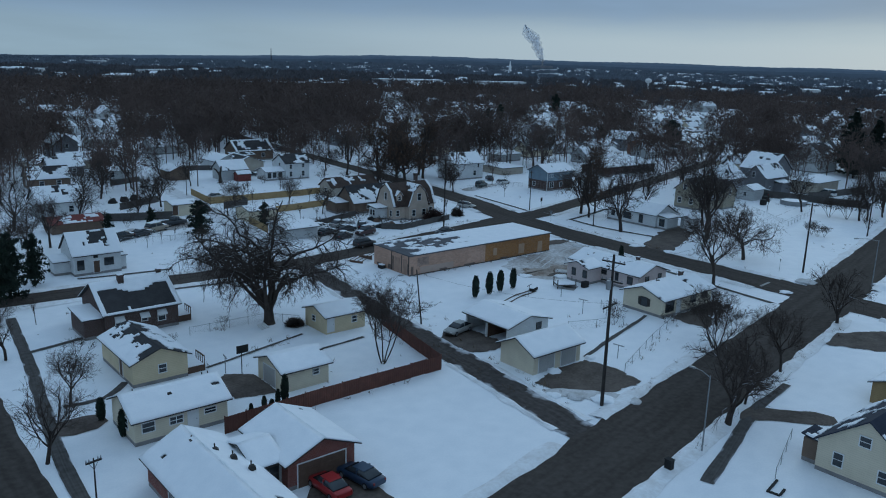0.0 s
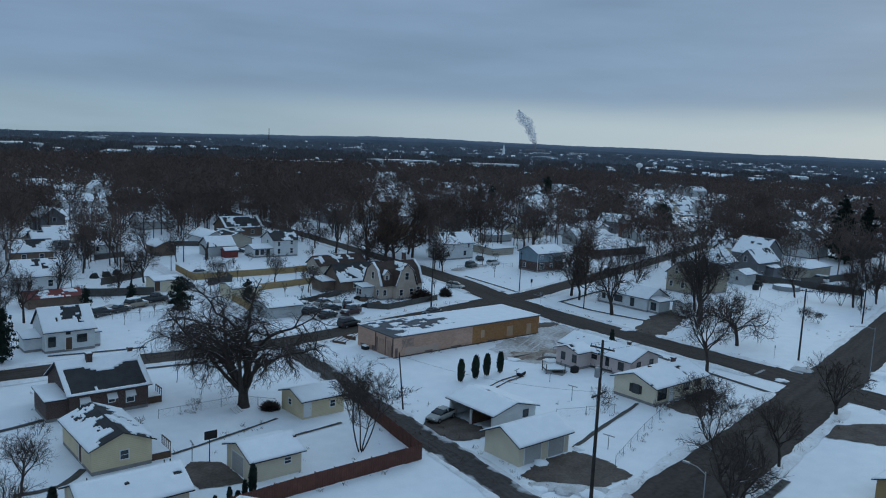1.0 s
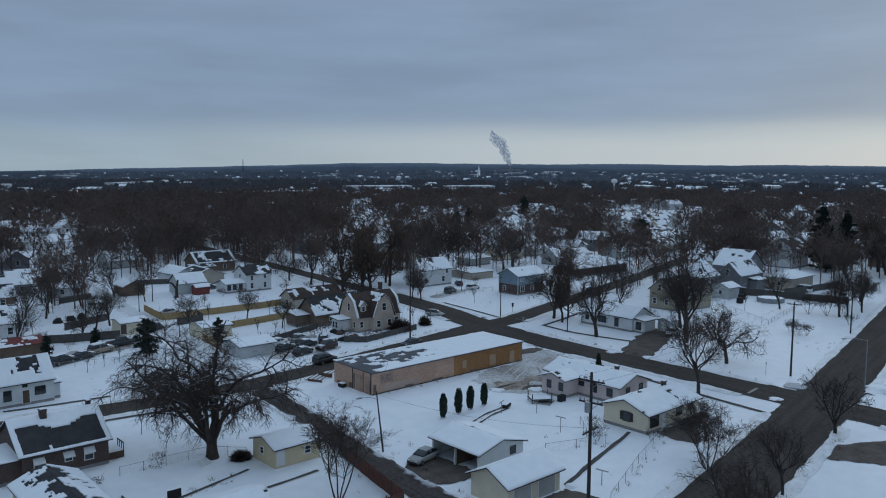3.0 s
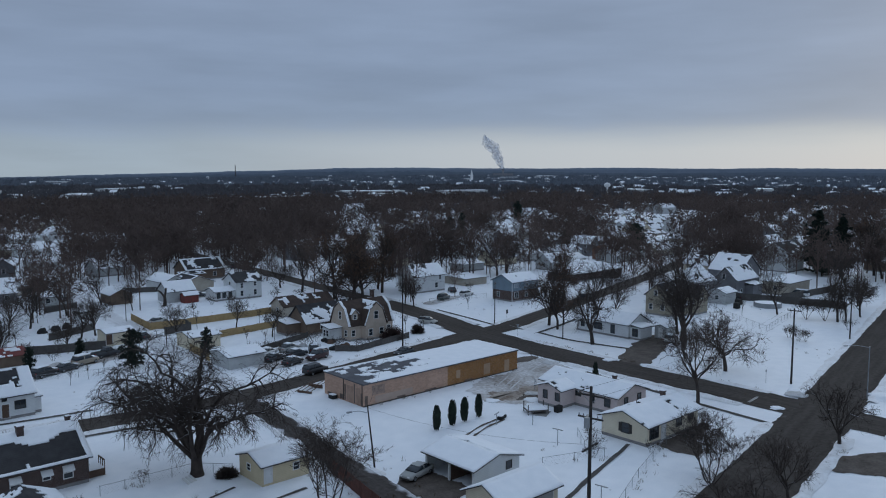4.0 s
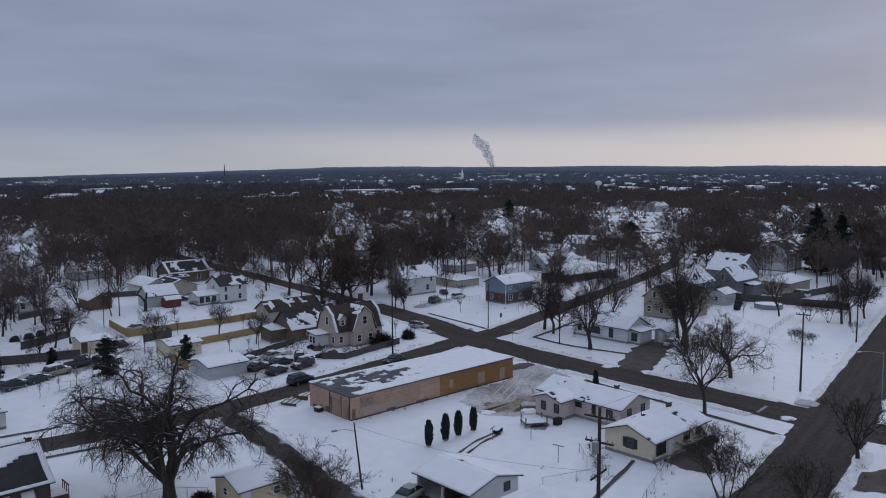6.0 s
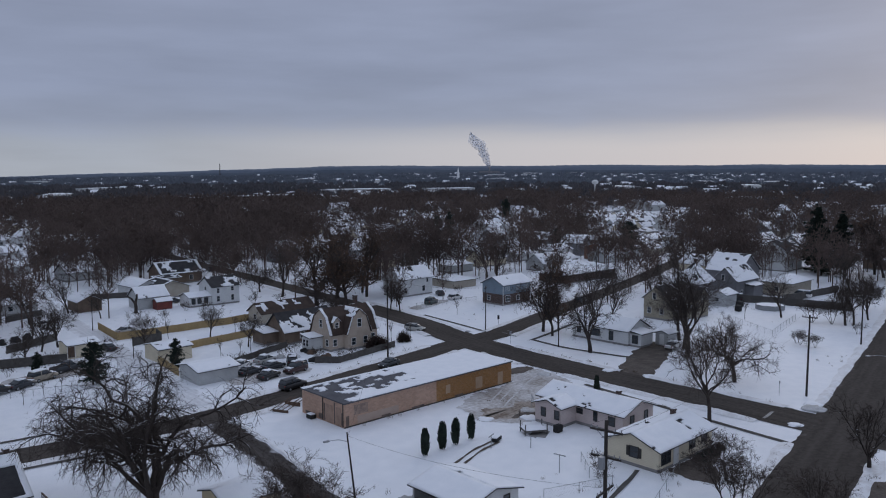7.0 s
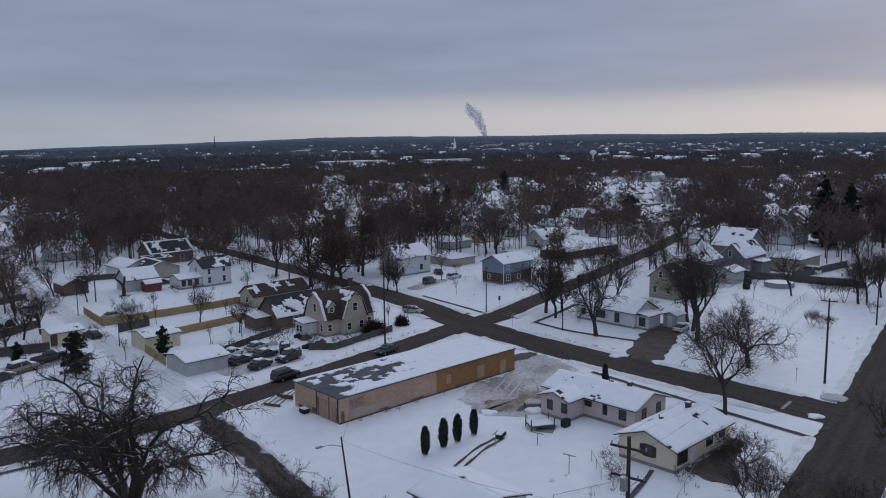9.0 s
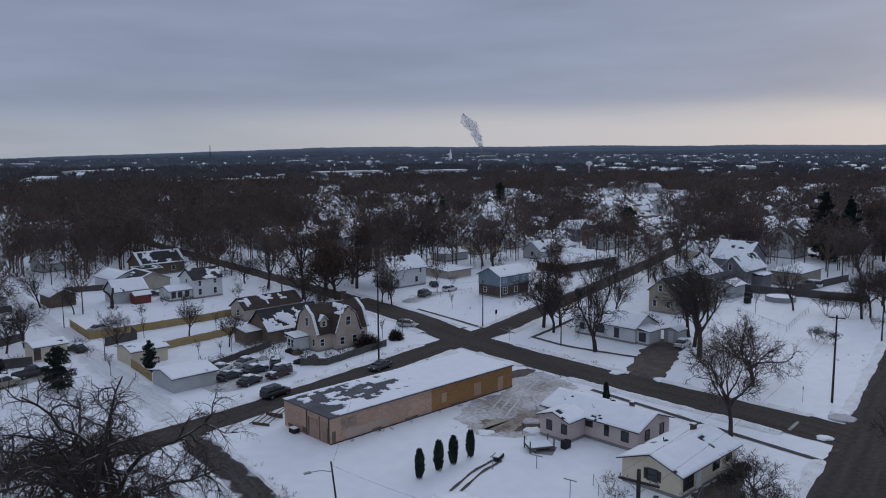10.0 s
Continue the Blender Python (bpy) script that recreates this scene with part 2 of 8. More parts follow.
REDSH = mat("rust_red_metal", (0.20, 0.05, 0.04), (0.13, 0.04, 0.035), scale=0.8, rough=0.6)
MEMBRANE = mat("grey_roof_membrane", (0.13, 0.13, 0.14), (0.075, 0.075, 0.085), scale=0.35, rough=0.9)
TRIM = mat("white_trim", (0.74, 0.74, 0.73), (0.66, 0.66, 0.65), bump=0.05)
DARKTRIM = mat("dark_trim", (0.06, 0.055, 0.05), (0.035, 0.033, 0.03), bump=0.05)
PANE = glass("window_glass")
DOORM = mat("garage_door_white", (0.46, 0.45, 0.43), (0.39, 0.385, 0.37), scale=0.6, mode="siding", bump=0.6)
BROWNDOOR = mat("brown_wooden_door", (0.13, 0.085, 0.06), (0.09, 0.058, 0.042), scale=2)
FENCEBROWN = mat("red_brown_fence_board", (0.155, 0.068, 0.048), (0.10, 0.045, 0.034), scale=1.5, fine=9, island=0.5, bump=0.3)
FENCEYEL = mat("fresh_yellow_fence_board", (0.42, 0.31, 0.155), (0.33, 0.24, 0.12), scale=1.5, fine=9, island=0.5, bump=0.3)
FENCEGREY = mat("weathered_grey_fence_board", (0.13, 0.12, 0.11), (0.08, 0.075, 0.07), scale=1.5, fine=9, island=0.5, bump=0.3)
WOOD = mat("weathered_pole_wood", (0.05, 0.043, 0.038), (0.028, 0.024, 0.022), scale=2, fine=14)
STEEL = mat("galvanised_steel", (0.34, 0.35, 0.36), (0.26, 0.27, 0.28), rough=0.45, metal=0.7, bump=0.05)
PORCELAIN = mat("grey_porcelain", (0.3, 0.3, 0.31), rough=0.3, bump=0)
BLACK = mat("black_rubber", (0.018, 0.018, 0.018), (0.03, 0.03, 0.03), rough=0.85, bump=0.1)
BARK = mat("winter_bark", (0.078, 0.062, 0.052), (0.042, 0.034, 0.030), scale=1.4, fine=10, rough=0.95, island=0.35)
TWIG = mat("bare_twig", (0.092, 0.072, 0.061), (0.056, 0.044, 0.038), scale=0.5, fine=2, rough=0.95, bump=0, island=0.5)
OAKLEAF = mat("withered_oak_leaf", (0.17, 0.105, 0.07), (0.10, 0.062, 0.042), scale=0.5, fine=2, rough=0.9, bump=0, island=0.4)
NEEDLE = mat("dark_green_needle", (0.028, 0.042, 0.028), (0.014, 0.022, 0.017), scale=1.5, fine=6, rough=0.9, bump=0, island=0.3)
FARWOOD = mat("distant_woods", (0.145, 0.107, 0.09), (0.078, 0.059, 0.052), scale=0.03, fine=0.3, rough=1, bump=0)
# distance haze mixed into the bark colour: first cooler, then paler and bluer
HAZEWOOD2 = mat("distant_haze_woods", (0.105, 0.10, 0.105), (0.07, 0.068, 0.073), scale=0.01, fine=0.1, rough=1, bump=0)
HAZEWOOD3 = mat("horizon_haze_woods", (0.15, 0.165, 0.19), (0.10, 0.115, 0.14), scale=0.006, fine=0.06, rough=1, bump=0)


def snow_on_top(m, amount):
    """Snow caught on the upper side of limbs, broken by noise."""
    nt = m.node_tree
    N, L = nt.nodes.new, nt.links.new
    b = nt.nodes["Principled BSDF"]
    src = b.inputs["Base Color"].links[0].from_socket
    geo, sx, ns, mr, mu, mx = N("ShaderNodeNewGeometry"), N("ShaderNodeSeparateXYZ"), N("ShaderNodeTexNoise"), N("ShaderNodeMapRange"), N("ShaderNodeMath"), N("ShaderNodeMixRGB")
    L(geo.outputs["Normal"], sx.inputs[0])
    L(geo.outputs["Position"], ns.inputs["Vector"])
    ns.inputs["Scale"].default_value = 0.9
    mr.inputs["From Min"].default_value, mr.inputs["From Max"].default_value, mr.inputs["To Max"].default_value = 0.55, 0.9, amount
    L(sx.outputs[2], mr.inputs["Value"])
    n2 = N("ShaderNodeMapRange")
    n2.inputs["From Min"].default_value, n2.inputs["From Max"].default_value = 0.45, 0.6
    L(ns.outputs["Fac"], n2.inputs["Value"])
    mu.operation = "MULTIPLY"
    L(mr.outputs[0], mu.inputs[0]), L(n2.outputs[0], mu.inputs[1]), L(mu.outputs[0], mx.inputs[0])
    L(src, mx.inputs[1])
    mx.inputs[2].default_value = (0.85, 0.87, 0.9, 1)
    L(mx.outputs[0], b.inputs["Base Color"])


snow_on_top(BARK, 0.5)
DEADGRASS = mat("dead_grass", (0.16, 0.12, 0.075), (0.09, 0.065, 0.045), scale=0.8, fine=4, rough=1, bump=0)

# ---- building helpers ----
rnd = random.Random(7)


def mesh_ob(name, data, material, parent=None, label=""):
    ob = new(name, data)
    if material and not data.materials:
        data.materials.append(material)
    ob.parent = parent
    if label:
        tagged(ob, label)
    return ob


def part(name, bm, material, parent, label=""):
    """One mesh part under a thing or a part."""
    me = bpy.data.meshes.new(name)
    bm.normal_update()
    bm.to_mesh(me)
    bm.free()
    return mesh_ob(name, me, material, parent, label)


def thing(name, x, y, label, category, group="", z=0.0, rz=0.0):
    ob = new(name)
    ob.empty_display_size = 0.2
    ob.matrix_basis = pose(x, y, z, 0, 0, rz)
    return tagged(ob, label, category, group)


def box(bm, x0, y0, z0, x1, y1, z1):
    v = [bm.verts.new((x, y, z)) for z in (z0, z1) for y in (y0, y1) for x in (x0, x1)]
    for f in ((0, 2, 3, 1), (4, 5, 7, 6), (0, 1, 5, 4), (2, 6, 7, 3), (0, 4, 6, 2), (1, 3, 7, 5)):
        bm.faces.new([v[i] for i in f])
    return v


def boxed(*dims):
    bm = bmesh.new()
    for d in dims:
        box(bm, *d)
    return bm


def bevel(bm, w, seg=1):
    bmesh.ops.bevel(bm, geom=bm.edges[:], offset=w, segments=seg, affect="EDGES", profile=0.6)
    return bm


def cyl(bm, p0, p1, r0, r1, n=8, caps=True):
    p0, p1 = Vector(p0), Vector(p1)
    d = (p1 - p0).normalized()
    u = d.cross((0, 0, 1) if abs(d.z) < 0.9 else (1, 0, 0)).normalized()
    w = d.cross(u)
    a = [[bm.verts.new(p + (u * math.cos(k) + w * math.sin(k)) * r) for k in [2 * math.pi * i / n for i in range(n)]]
         for p, r in ((p0, r0), (p1, r1))]
    for i in range(n):
        bm.faces.new((a[0][i], a[0][(i + 1) % n], a[1][(i + 1) % n], a[1][i]))
    if caps:
        bm.faces.new(a[0][::-1])
        bm.faces.new(a[1])
    return bm


def raw(name, verts, faces, material, parent=None, label=""):
    me = bpy.data.meshes.new(name)
    me.from_pydata(verts, [], faces)
    me.update()
    return mesh_ob(name, me, material, parent, label)


def bulk(name, verts, tris, material):
    """A large triangle mesh from arrays."""
    me = bpy.data.meshes.new(name)
    verts, tris = np.asarray(verts, np.float32), np.asarray(tris, np.int32)
    me.vertices.add(len(verts))
    me.vertices.foreach_set("co", verts.ravel())
    me.loops.add(tris.size)
    me.loops.foreach_set("vertex_index", tris.ravel())
    me.polygons.add(len(tris))
    me.polygons.foreach_set("loop_start", np.arange(0, tris.size, 3, dtype=np.int32))
    me.update(calc_edges=True)
    me.materials.append(material)
    return me


def nz(x, y, s, z=0.0):
    return noise.noise((x * s, y * s, z))


# ---- ground, roads, banks of snow ----
def hills(x, y):
    """Low ridges far off, highest to the middle of the view, sinking to the far north."""
    r, a = math.hypot(x, y), math.degrees(math.atan2(y, x))
    if r < 1800:
        return 0.0
    if a > 52:
        # wide valley to the north
        w = min(1.0, (a - 52) / 24)
        return (1 - w) ** 2 * 16 * min(1.0, (r - 1800) / 2400) ** 2 - 0.0105 * w * max(0, r - 2200)
    k = min(1.0, (r - 1800) / 2400)
    side = 1.0 if a < 56 else max(0.12, 1 - (a - 56) / 22)
    return k * k * 16 * side * (1 + 0.10 * noise.noise((a * 0.22, 3.1, 0)) + 0.05 * noise.noise((a * 0.9, 1.1, 0)))


def axis(lo, fine0, fine1, hi, step):
    mid = list(np.arange(fine0, fine1 + 0.1, step))
    left, d, v = [], step, fine0
    while v > lo:
        d *= 1.25
        v -= d
        left.append(v)
    right, d, v = [], step, fine1
    while v < hi:
        d *= 1.12
        v += d
        right.append(v)
    return left[::-1] + mid + right


def make_ground():
    xs, ys = axis(-3000, -10, 240, 5200, 2.5), axis(-3000, -10, 240, 5200, 2.5)
    verts = [(x, y, hills(x, y) + (0.03 * nz(x, y, 0.11) + 0.02 * nz(x, y, 0.5) if -20 < x < 300 and -20 < y < 300 else 0)) for y in ys for x in xs]
    n = len(xs)
    faces = [(j * n + i, j * n + i + 1, (j + 1) * n + i + 1, (j + 1) * n + i) for j in range(len(ys) - 1) for i in range(n - 1)]
    g = raw("ground", verts, faces, SNOW)
    g.data.polygons.foreach_set("use_smooth", [True] * len(g.data.polygons))
    tagged(g, "snow-covered ground of a winter town", "ground", kind="structure")


make_ground()


def smooth_line(pts, step):
    """Points along a Catmull-Rom line, with the way's left normal."""
    p = [np.array(q, float) for q in pts]
    p = [2 * p[0] - p[1]] + p + [2 * p[-1] - p[-2]]
    out = []
    for a, b, c, d in zip(p, p[1:], p[2:], p[3:]):
        k = max(2, int(np.linalg.norm(c - b) / step))
        for i in range(k):
            t = i / k
            out.append(0.5 * (2 * b + (c - a) * t + (2 * a - 5 * b + 4 * c - d) * t * t + (3 * b - a - 3 * c + d) * t ** 3))
    out.append(p[-2])
    out = np.array(out)
    d = np.gradient(out, axis=0)
    d /= np.linalg.norm(d, axis=1)[:, None]
    return out, np.stack([-d[:, 1], d[:, 0]], 1)


def strip(name, pts, width, material, z, label, category, rough=0.25, step=1.5, kind="structure", across=6):
    line, nor = smooth_line(pts, min(step, 0.5) if rough >= 0.3 else step)
    verts, uvs, v = [], [], 0.0
    ends = rough >= 0.3 and len(line) > 6
    for i, (p, n) in enumerate(zip(line, nor)):
        if i:
            v += np.linalg.norm(p - line[i - 1])
        a = width / 2 + rough * (nz(v, 0, 0.35, width) + 0.6 * nz(v, 5, 1.1, width))
        b = width / 2 + rough * (nz(v, 9, 0.35, width) + 0.6 * nz(v, 14, 1.1, width))
        if ends:
            e = min(i, len(line) - 1 - i) * 0.5
            a, b = a * min(1, 0.55 + 0.3 * e), b * min(1, 0.55 + 0.3 * e)
        for k in range(across + 1):
            u = k / across
            q = p + n * (a * (1 - u) - b * u)
            verts.append((q[0], q[1], z + 0.015 * (1 - abs(2 * u - 1))))
            uvs.append((u, v))
    m = across + 1
    faces = [(j * m + i, j * m + i + 1, (j + 1) * m + i + 1, (j + 1) * m + i) for j in range(len(line) - 1) for i in range(across)]
    ob = raw(name, verts, faces, material)
    lay = ob.data.uv_layers.new(name="UVMap")
    idx = np.zeros(len(ob.data.loops), np.int32)
    ob.data.loops.foreach_get("vertex_index", idx)
    lay.data.foreach_set("uv", np.array(uvs, np.float32)[idx].ravel())
    return tagged(ob, label, category, kind=kind)


def patch(name, corners, material, z, label, category, rough=0.4):
    """Flat piece of ground with a ragged outline between its corners."""
    ring = []
    for (x0, y0), (x1, y1) in zip(corners, corners[1:] + corners[:1]):
        n = max(2, int(math.hypot(x1 - x0, y1 - y0) / 0.4))
        for i in range(n):
            x, y = x0 + (x1 - x0) * i / n, y0 + (y1 - y0) * i / n
            ring.append((x + rough * (nz(x, y, 0.5, 3) + nz(x, y, 1.7, 4)), y + rough * (nz(x, y, 0.5, 7) + nz(x, y, 1.7, 8)), z))
    return tagged(raw(name, ring, [tuple(range(len(ring)))], material), label, category, kind="structure")


MAIN = [(-120, 8.5), (50.4, 39.3), (90, 46.3), (130, 53.7), (218, 72), (420, 116), (700, 180)]
CROSS = [(123, -60), (124.0, 20), (124.5, 60), (125, 100), (127, 124), (132.5, 146), (136.5, 172), (139.5, 200), (144, 243), (152, 320), (165, 420)]
LEFT = [(-60, 124), (0, 121), (38, 118.8), (58, 116.5), (74, 117.4), (100, 121.2), (122, 125), (137, 126.6), (155, 131.3), (195, 142), (234, 153), (330, 182), (450, 216)]
ALLEY = [(56.5, 43), (58, 54), (59.6, 66), (60.8, 77), (62.2, 88), (64.2, 100), (65.8, 114)]
BACKLANE = [(68, 122), (70.6, 152), (73.2, 172), (74.6, 187), (75.7, 201), (77.4, 218), (81.3, 245), (87, 290), (95, 340)]
WESTROAD = [(9.5, 20), (10.2, 60), (10.8, 85), (13, 105), (14, 122), (16, 180)]
FARLANE = [(60, 222), (100, 218), (140, 236), (200, 262)]

strip("road_main", MAIN, 9.0, ASPHALT, 0.075, "wide dark wet asphalt street bordered by snow", "road", 0.34)
strip("road_cross", [p for p in CROSS if p[1] < 175], 8.6, ASPHALT, 0.066, "dark wet asphalt side street between snowy verges", "road")
strip("road_north", [p for p in CROSS if p[1] > 170], 6.2, ASPHALT, 0.064, "dark wet asphalt street narrowed by snow", "road", 0.5)
strip("road_back", LEFT, 6.6, ASPHALT, 0.058, "dark wet asphalt back street between snowy yards", "road")
strip("road_west", WESTROAD, 6.5, ASPHALT, 0.058, "dark wet asphalt street edge beside snowy walk", "road")
strip("alley", ALLEY, 4.1, ALLEYM, 0.05, "narrow slushy asphalt alley", "alley", 0.45)
strip("lane", BACKLANE, 5.0, TRACKM, 0.045, "snow-packed lane with wheel tracks", "lane")
strip("sidewalk", [(20.5, 112), (19.6, 103), (18.3, 91), (16.6, 78.4), (15.4, 68), (14.9, 60), (14.6, 50)], 1.3, WALKM, 0.05, "shovelled wet concrete walk in the snow", "walk", 0.12)
strip("sidewalk", [(140, 153), (138, 139), (136.6, 130.4)], 0.9, WALKM, 0.05, "shovelled wet concrete walk round a corner lot", "walk", 0.1)
strip("sidewalk", [(136.8, 130.1), (146, 131.6), (159, 135), (180, 141)], 0.9, WALKM, 0.055, "shovelled wet concrete walk round a corner lot", "walk", 0.1)
strip("sidewalk", [(137.5, 117.4), (136.6, 108.5), (138.4, 97), (139.5, 93.6)], 1.0, WALKM, 0.05, "shovelled wet concrete walk along the verge", "walk", 0.1)
strip("sidewalk", [(137, 117.4), (146, 119.2), (156, 121.8)], 0.9, WALKM, 0.055, "shovelled wet concrete walk along the verge", "walk", 0.1)
strip("sidewalk", [(118, 90), (116.8, 79), (115.4, 67), (114.2, 55.6)], 0.9, WALKM, 0.05, "shovelled wet concrete walk along the verge", "walk", 0.1)
strip("sidewalk", [(72.6, 58.2), (80, 60.4), (89.4, 62.9), (92.6, 63.9)], 0.6, WALKM, 0.05, "shovelled path between garage and house", "walk", 0.15)
strip("sidewalk", [(58, 32.2), (66, 34.6), (76, 37.6), (85, 39)], 1.3, WALKM, 0.05, "wet concrete walk beside the street", "walk", 0.12)
patch("driveway", [(61.4, 56.2), (65.2, 57.4), (71.8, 57.6), (72.8, 54.2), (72.0, 49.4), (66.4, 49.4), (62.6, 51.8)], GRAVEL, 0.048, "bare brown gravel apron before a garage", "driveway")
patch("driveway", [(61.6, 67.6), (64.8, 66.4), (67.9, 66.8), (67.9, 74.6), (64.5, 75.4), (62.4, 73.4)], GRAVEL, 0.048, "bare brown drive before an open car shed", "driveway")
patch("driveway", [(33.0, 71.6), (37.5, 70.6), (37.6, 76.6), (35.0, 78.4), (33.2, 76.8)], GRAVEL, 0.05, "bare wet pad before a garage", "driveway", 0.2)
strip("driveway", [(16, 74.5), (21, 75)], 3.6, GRAVEL, 0.05, "bare brown drive beside a house", "driveway", 0.3)
strip("driveway", [(127.5, 87.5), (140, 92.5), (154, 98)], 6.4, GRAVEL, 0.05, "bare brown driveway with slush", "driveway", 0.6)
strip("driveway", [(71.5, 39.5), (75, 36.8), (80, 31)], 3.2, GRAVEL, 0.056, "bare brown driveway to a house", "driveway", 0.3)
patch("driveway", [(100.9, 45.2), (105.0, 45.8), (114.2, 40.4), (119, 36), (113, 32.5), (105.8, 36.8), (103.2, 41)], GRAVEL, 0.056, "bare brown driveway off the street", "driveway")
strip("driveway", [(31.8, 45), (32, 51.8)], 6.0, GRAVEL, 0.05, "cleared brown driveway before a brick garage", "driveway", 0.3)
strip("driveway", [(143, 160.5), (150, 162.5), (158, 165)], 4.0, SLUSH, 0.05, "slushy driveway with parked cars", "driveway", 0.4)
strip("driveway", [(50, 155.6), (66, 156)], 5.0, SLUSH, 0.05, "slushy parking strip behind yards", "driveway", 0.5)
strip("driveway", [(77, 131), (92, 131.2)], 7.0, SLUSH, 0.05, "trodden slushy yard with parked cars", "driveway", 0.6)
patch("parking_lot", [(95.5, 84), (101, 84.5), (109.5, 88.5), (117.5, 92.5), (119.8, 97), (119.5, 104.5), (111.8, 103.8), (111.2, 98.8), (100, 98.4), (94.5, 95), (92.5, 89)], SLUSH, 0.045, "scraped icy gravel lot beside the long building", "lot", 0.8)
patch("bare_patch", [(93.4, 90.2), (95.6, 86.8), (99, 85.4), (102, 86.0), (105.5, 88.6), (104.0, 90.6), (99.5, 90.0), (96.5, 92.4)], MUD, 0.062, "brown muddy patch at the edge of the lot", "ground patch", 0.9)
strip("bare_patch", [(96.5, 86.6), (101.5, 85.6)], 1.5, GRAVEL, 0.075, "bare brown earth at the edge of the lot", "ground patch", 0.9)
strip("bare_patch", [(112.6, 103.4), (120, 103.2)], 3.0, GRAVEL, 0.075, "bare brown strip with tyre tracks", "ground patch", 0.5)
patch("bare_patch", [(95.2, 61.5), (105.4, 61.5), (104.8, 59.8), (100.5, 58.6), (97.4, 56.0), (95.2, 55.4), (94.4, 58.4)], GRAVEL, 0.05, "bare earth bed under shrubs beside a house", "ground patch")
strip("bare_patch", [(95.5, 80.4), (93, 79.2)], 2.2, CONCRETE, 0.05, "cleared concrete terrace beside steps", "terrace", 0.1)
for a, b in (((78.2, 79.7), (87.6, 82.2)), ((79, 78.9), (88.2, 81.4))):
    strip("wheel_rut", [a, ((a[0] + b[0]) / 2, (a[1] + b[1]) / 2 + 0.5), b], 0.32, GRAVEL, 0.045, "dark wheel rut in the snow", "track", 0.2, kind="stuff")
for k in range(3):
    strip("tyre_track", [(118.5, 102.0 - k * 1.2), (111, 99.6 - k * 1.5), (100, 94 - k * 1.4)], 0.28, DIRTYSNOW, 0.07, "tyre track over scraped ice", "track", 0.12, kind="stuff")


def bank(pts, offset, label, lo=0.10, hi=0.34, width=1.5, skip=(), rough=0.45):
    """A lumpy ridge of ploughed snow along a road's edge."""
    line, nor = smooth_line(pts, 0.7)
    prof = [(-0.55, -0.02), (-0.3, 0.5), (0.05, 1.0), (0.4, 0.75), (0.75, 0.3), (1.0, -0.02)]
    verts, faces, m, prev = [], [], len(prof), False
    for i, (p, n) in enumerate(zip(line, nor)):
        if any(math.hypot(p[0] - s[0], p[1] - s[1]) < s[2] for s in skip):
            prev = False
            continue
        w = width * (0.8 + 0.35 * nz(i, 2, 0.13))
        h = lo + (hi - lo) * max(0, 0.5 + 0.9 * nz(i, 7, 0.21) + 0.4 * nz(i, 3, 0.7))
        sgn = 1 if offset > 0 else -1
        for a, hh in prof:
            o = offset + sgn * (a * w + rough * nz(i, a * 9, 0.3) * 0.6)
            q = p + n * o
            verts.append((q[0], q[1], 0.03 + hh * h * (1 + 0.35 * nz(q[0], q[1], 1.3))))
        if prev:
            b0 = len(verts) - 2 * m
            faces += [(b0 + k, b0 + k + 1, b0 + m + k + 1, b0 + m + k) for k in range(m - 1)]
        prev = True
    ob = raw("snow_bank", verts, faces, BANKSNOW)
    ob.data.polygons.foreach_set("use_smooth", [True] * len(ob.data.polygons))
    tagged(ob, label, "snow bank", kind="stuff")


XM, XL = (124.5, 52.7, 9.5), (128, 125, 8.5)
near = lambda line, a, b: [p for p in smooth_line(line, 4)[0] if a <= p[0] <= b]
nearY = lambda line, a, b: [p for p in smooth_line(line, 4)[0] if a <= p[1] <= b]
bank(near(MAIN, -20, 300), 4.7, "ploughed ridge of snow along a street", skip=(XM, (57, 42.5, 4), (67.5, 47, 4.5)))
bank(near(MAIN, -20, 300), -4.7, "ploughed ridge of snow along a street", skip=(XM, (71, 38.5, 3), (100, 44, 3.5)))
bank(nearY(CROSS, -20, 260), 4.4, "ploughed ridge of snow along a side street", skip=(XM, XL, (121, 101, 6)))
bank(nearY(CROSS, -20, 260), -4.4, "ploughed ridge of snow along a side street", skip=(XM, XL, (129, 88, 5), (142, 160, 3)))
bank(near(LEFT, -10, 260), 3.4, "ridge of snow along a back street", skip=(XL, (68, 121, 4)), hi=0.3)
bank(near(LEFT, -10, 260), -3.4, "ridge of snow along a back street", skip=(XL, (65.5, 114, 3.5)), hi=0.3)
bank(ALLEY, 2.1, "ragged snow edge along an alley", lo=0.05, hi=0.18, width=0.7, skip=((62, 71, 5), (65.8, 114, 2.5), (56.5, 43, 3)), rough=0.7)
bank(ALLEY, -2.1, "ragged snow edge along an alley", lo=0.05, hi=0.18, width=0.7, skip=((62, 71, 6), (65.8, 114, 2.5), (56.5, 43, 3)), rough=0.7)

# ---- houses ----
def roof_slab(q, th):
    bm = bmesh.new()
    top = [bm.verts.new(p) for p in q]
    bot = [bm.verts.new(Vector(p) - Vector((0, 0, th))) for p in q]
    bm.faces.new(top)
    bm.faces.new(bot[::-1])
    for i in range(len(q)):
        j = (i + 1) % len(q)
        bm.faces.new((top[i], bot[i], bot[j], top[j]))
    bmesh.ops.recalc_face_normals(bm, faces=bm.faces[:])
    return bm


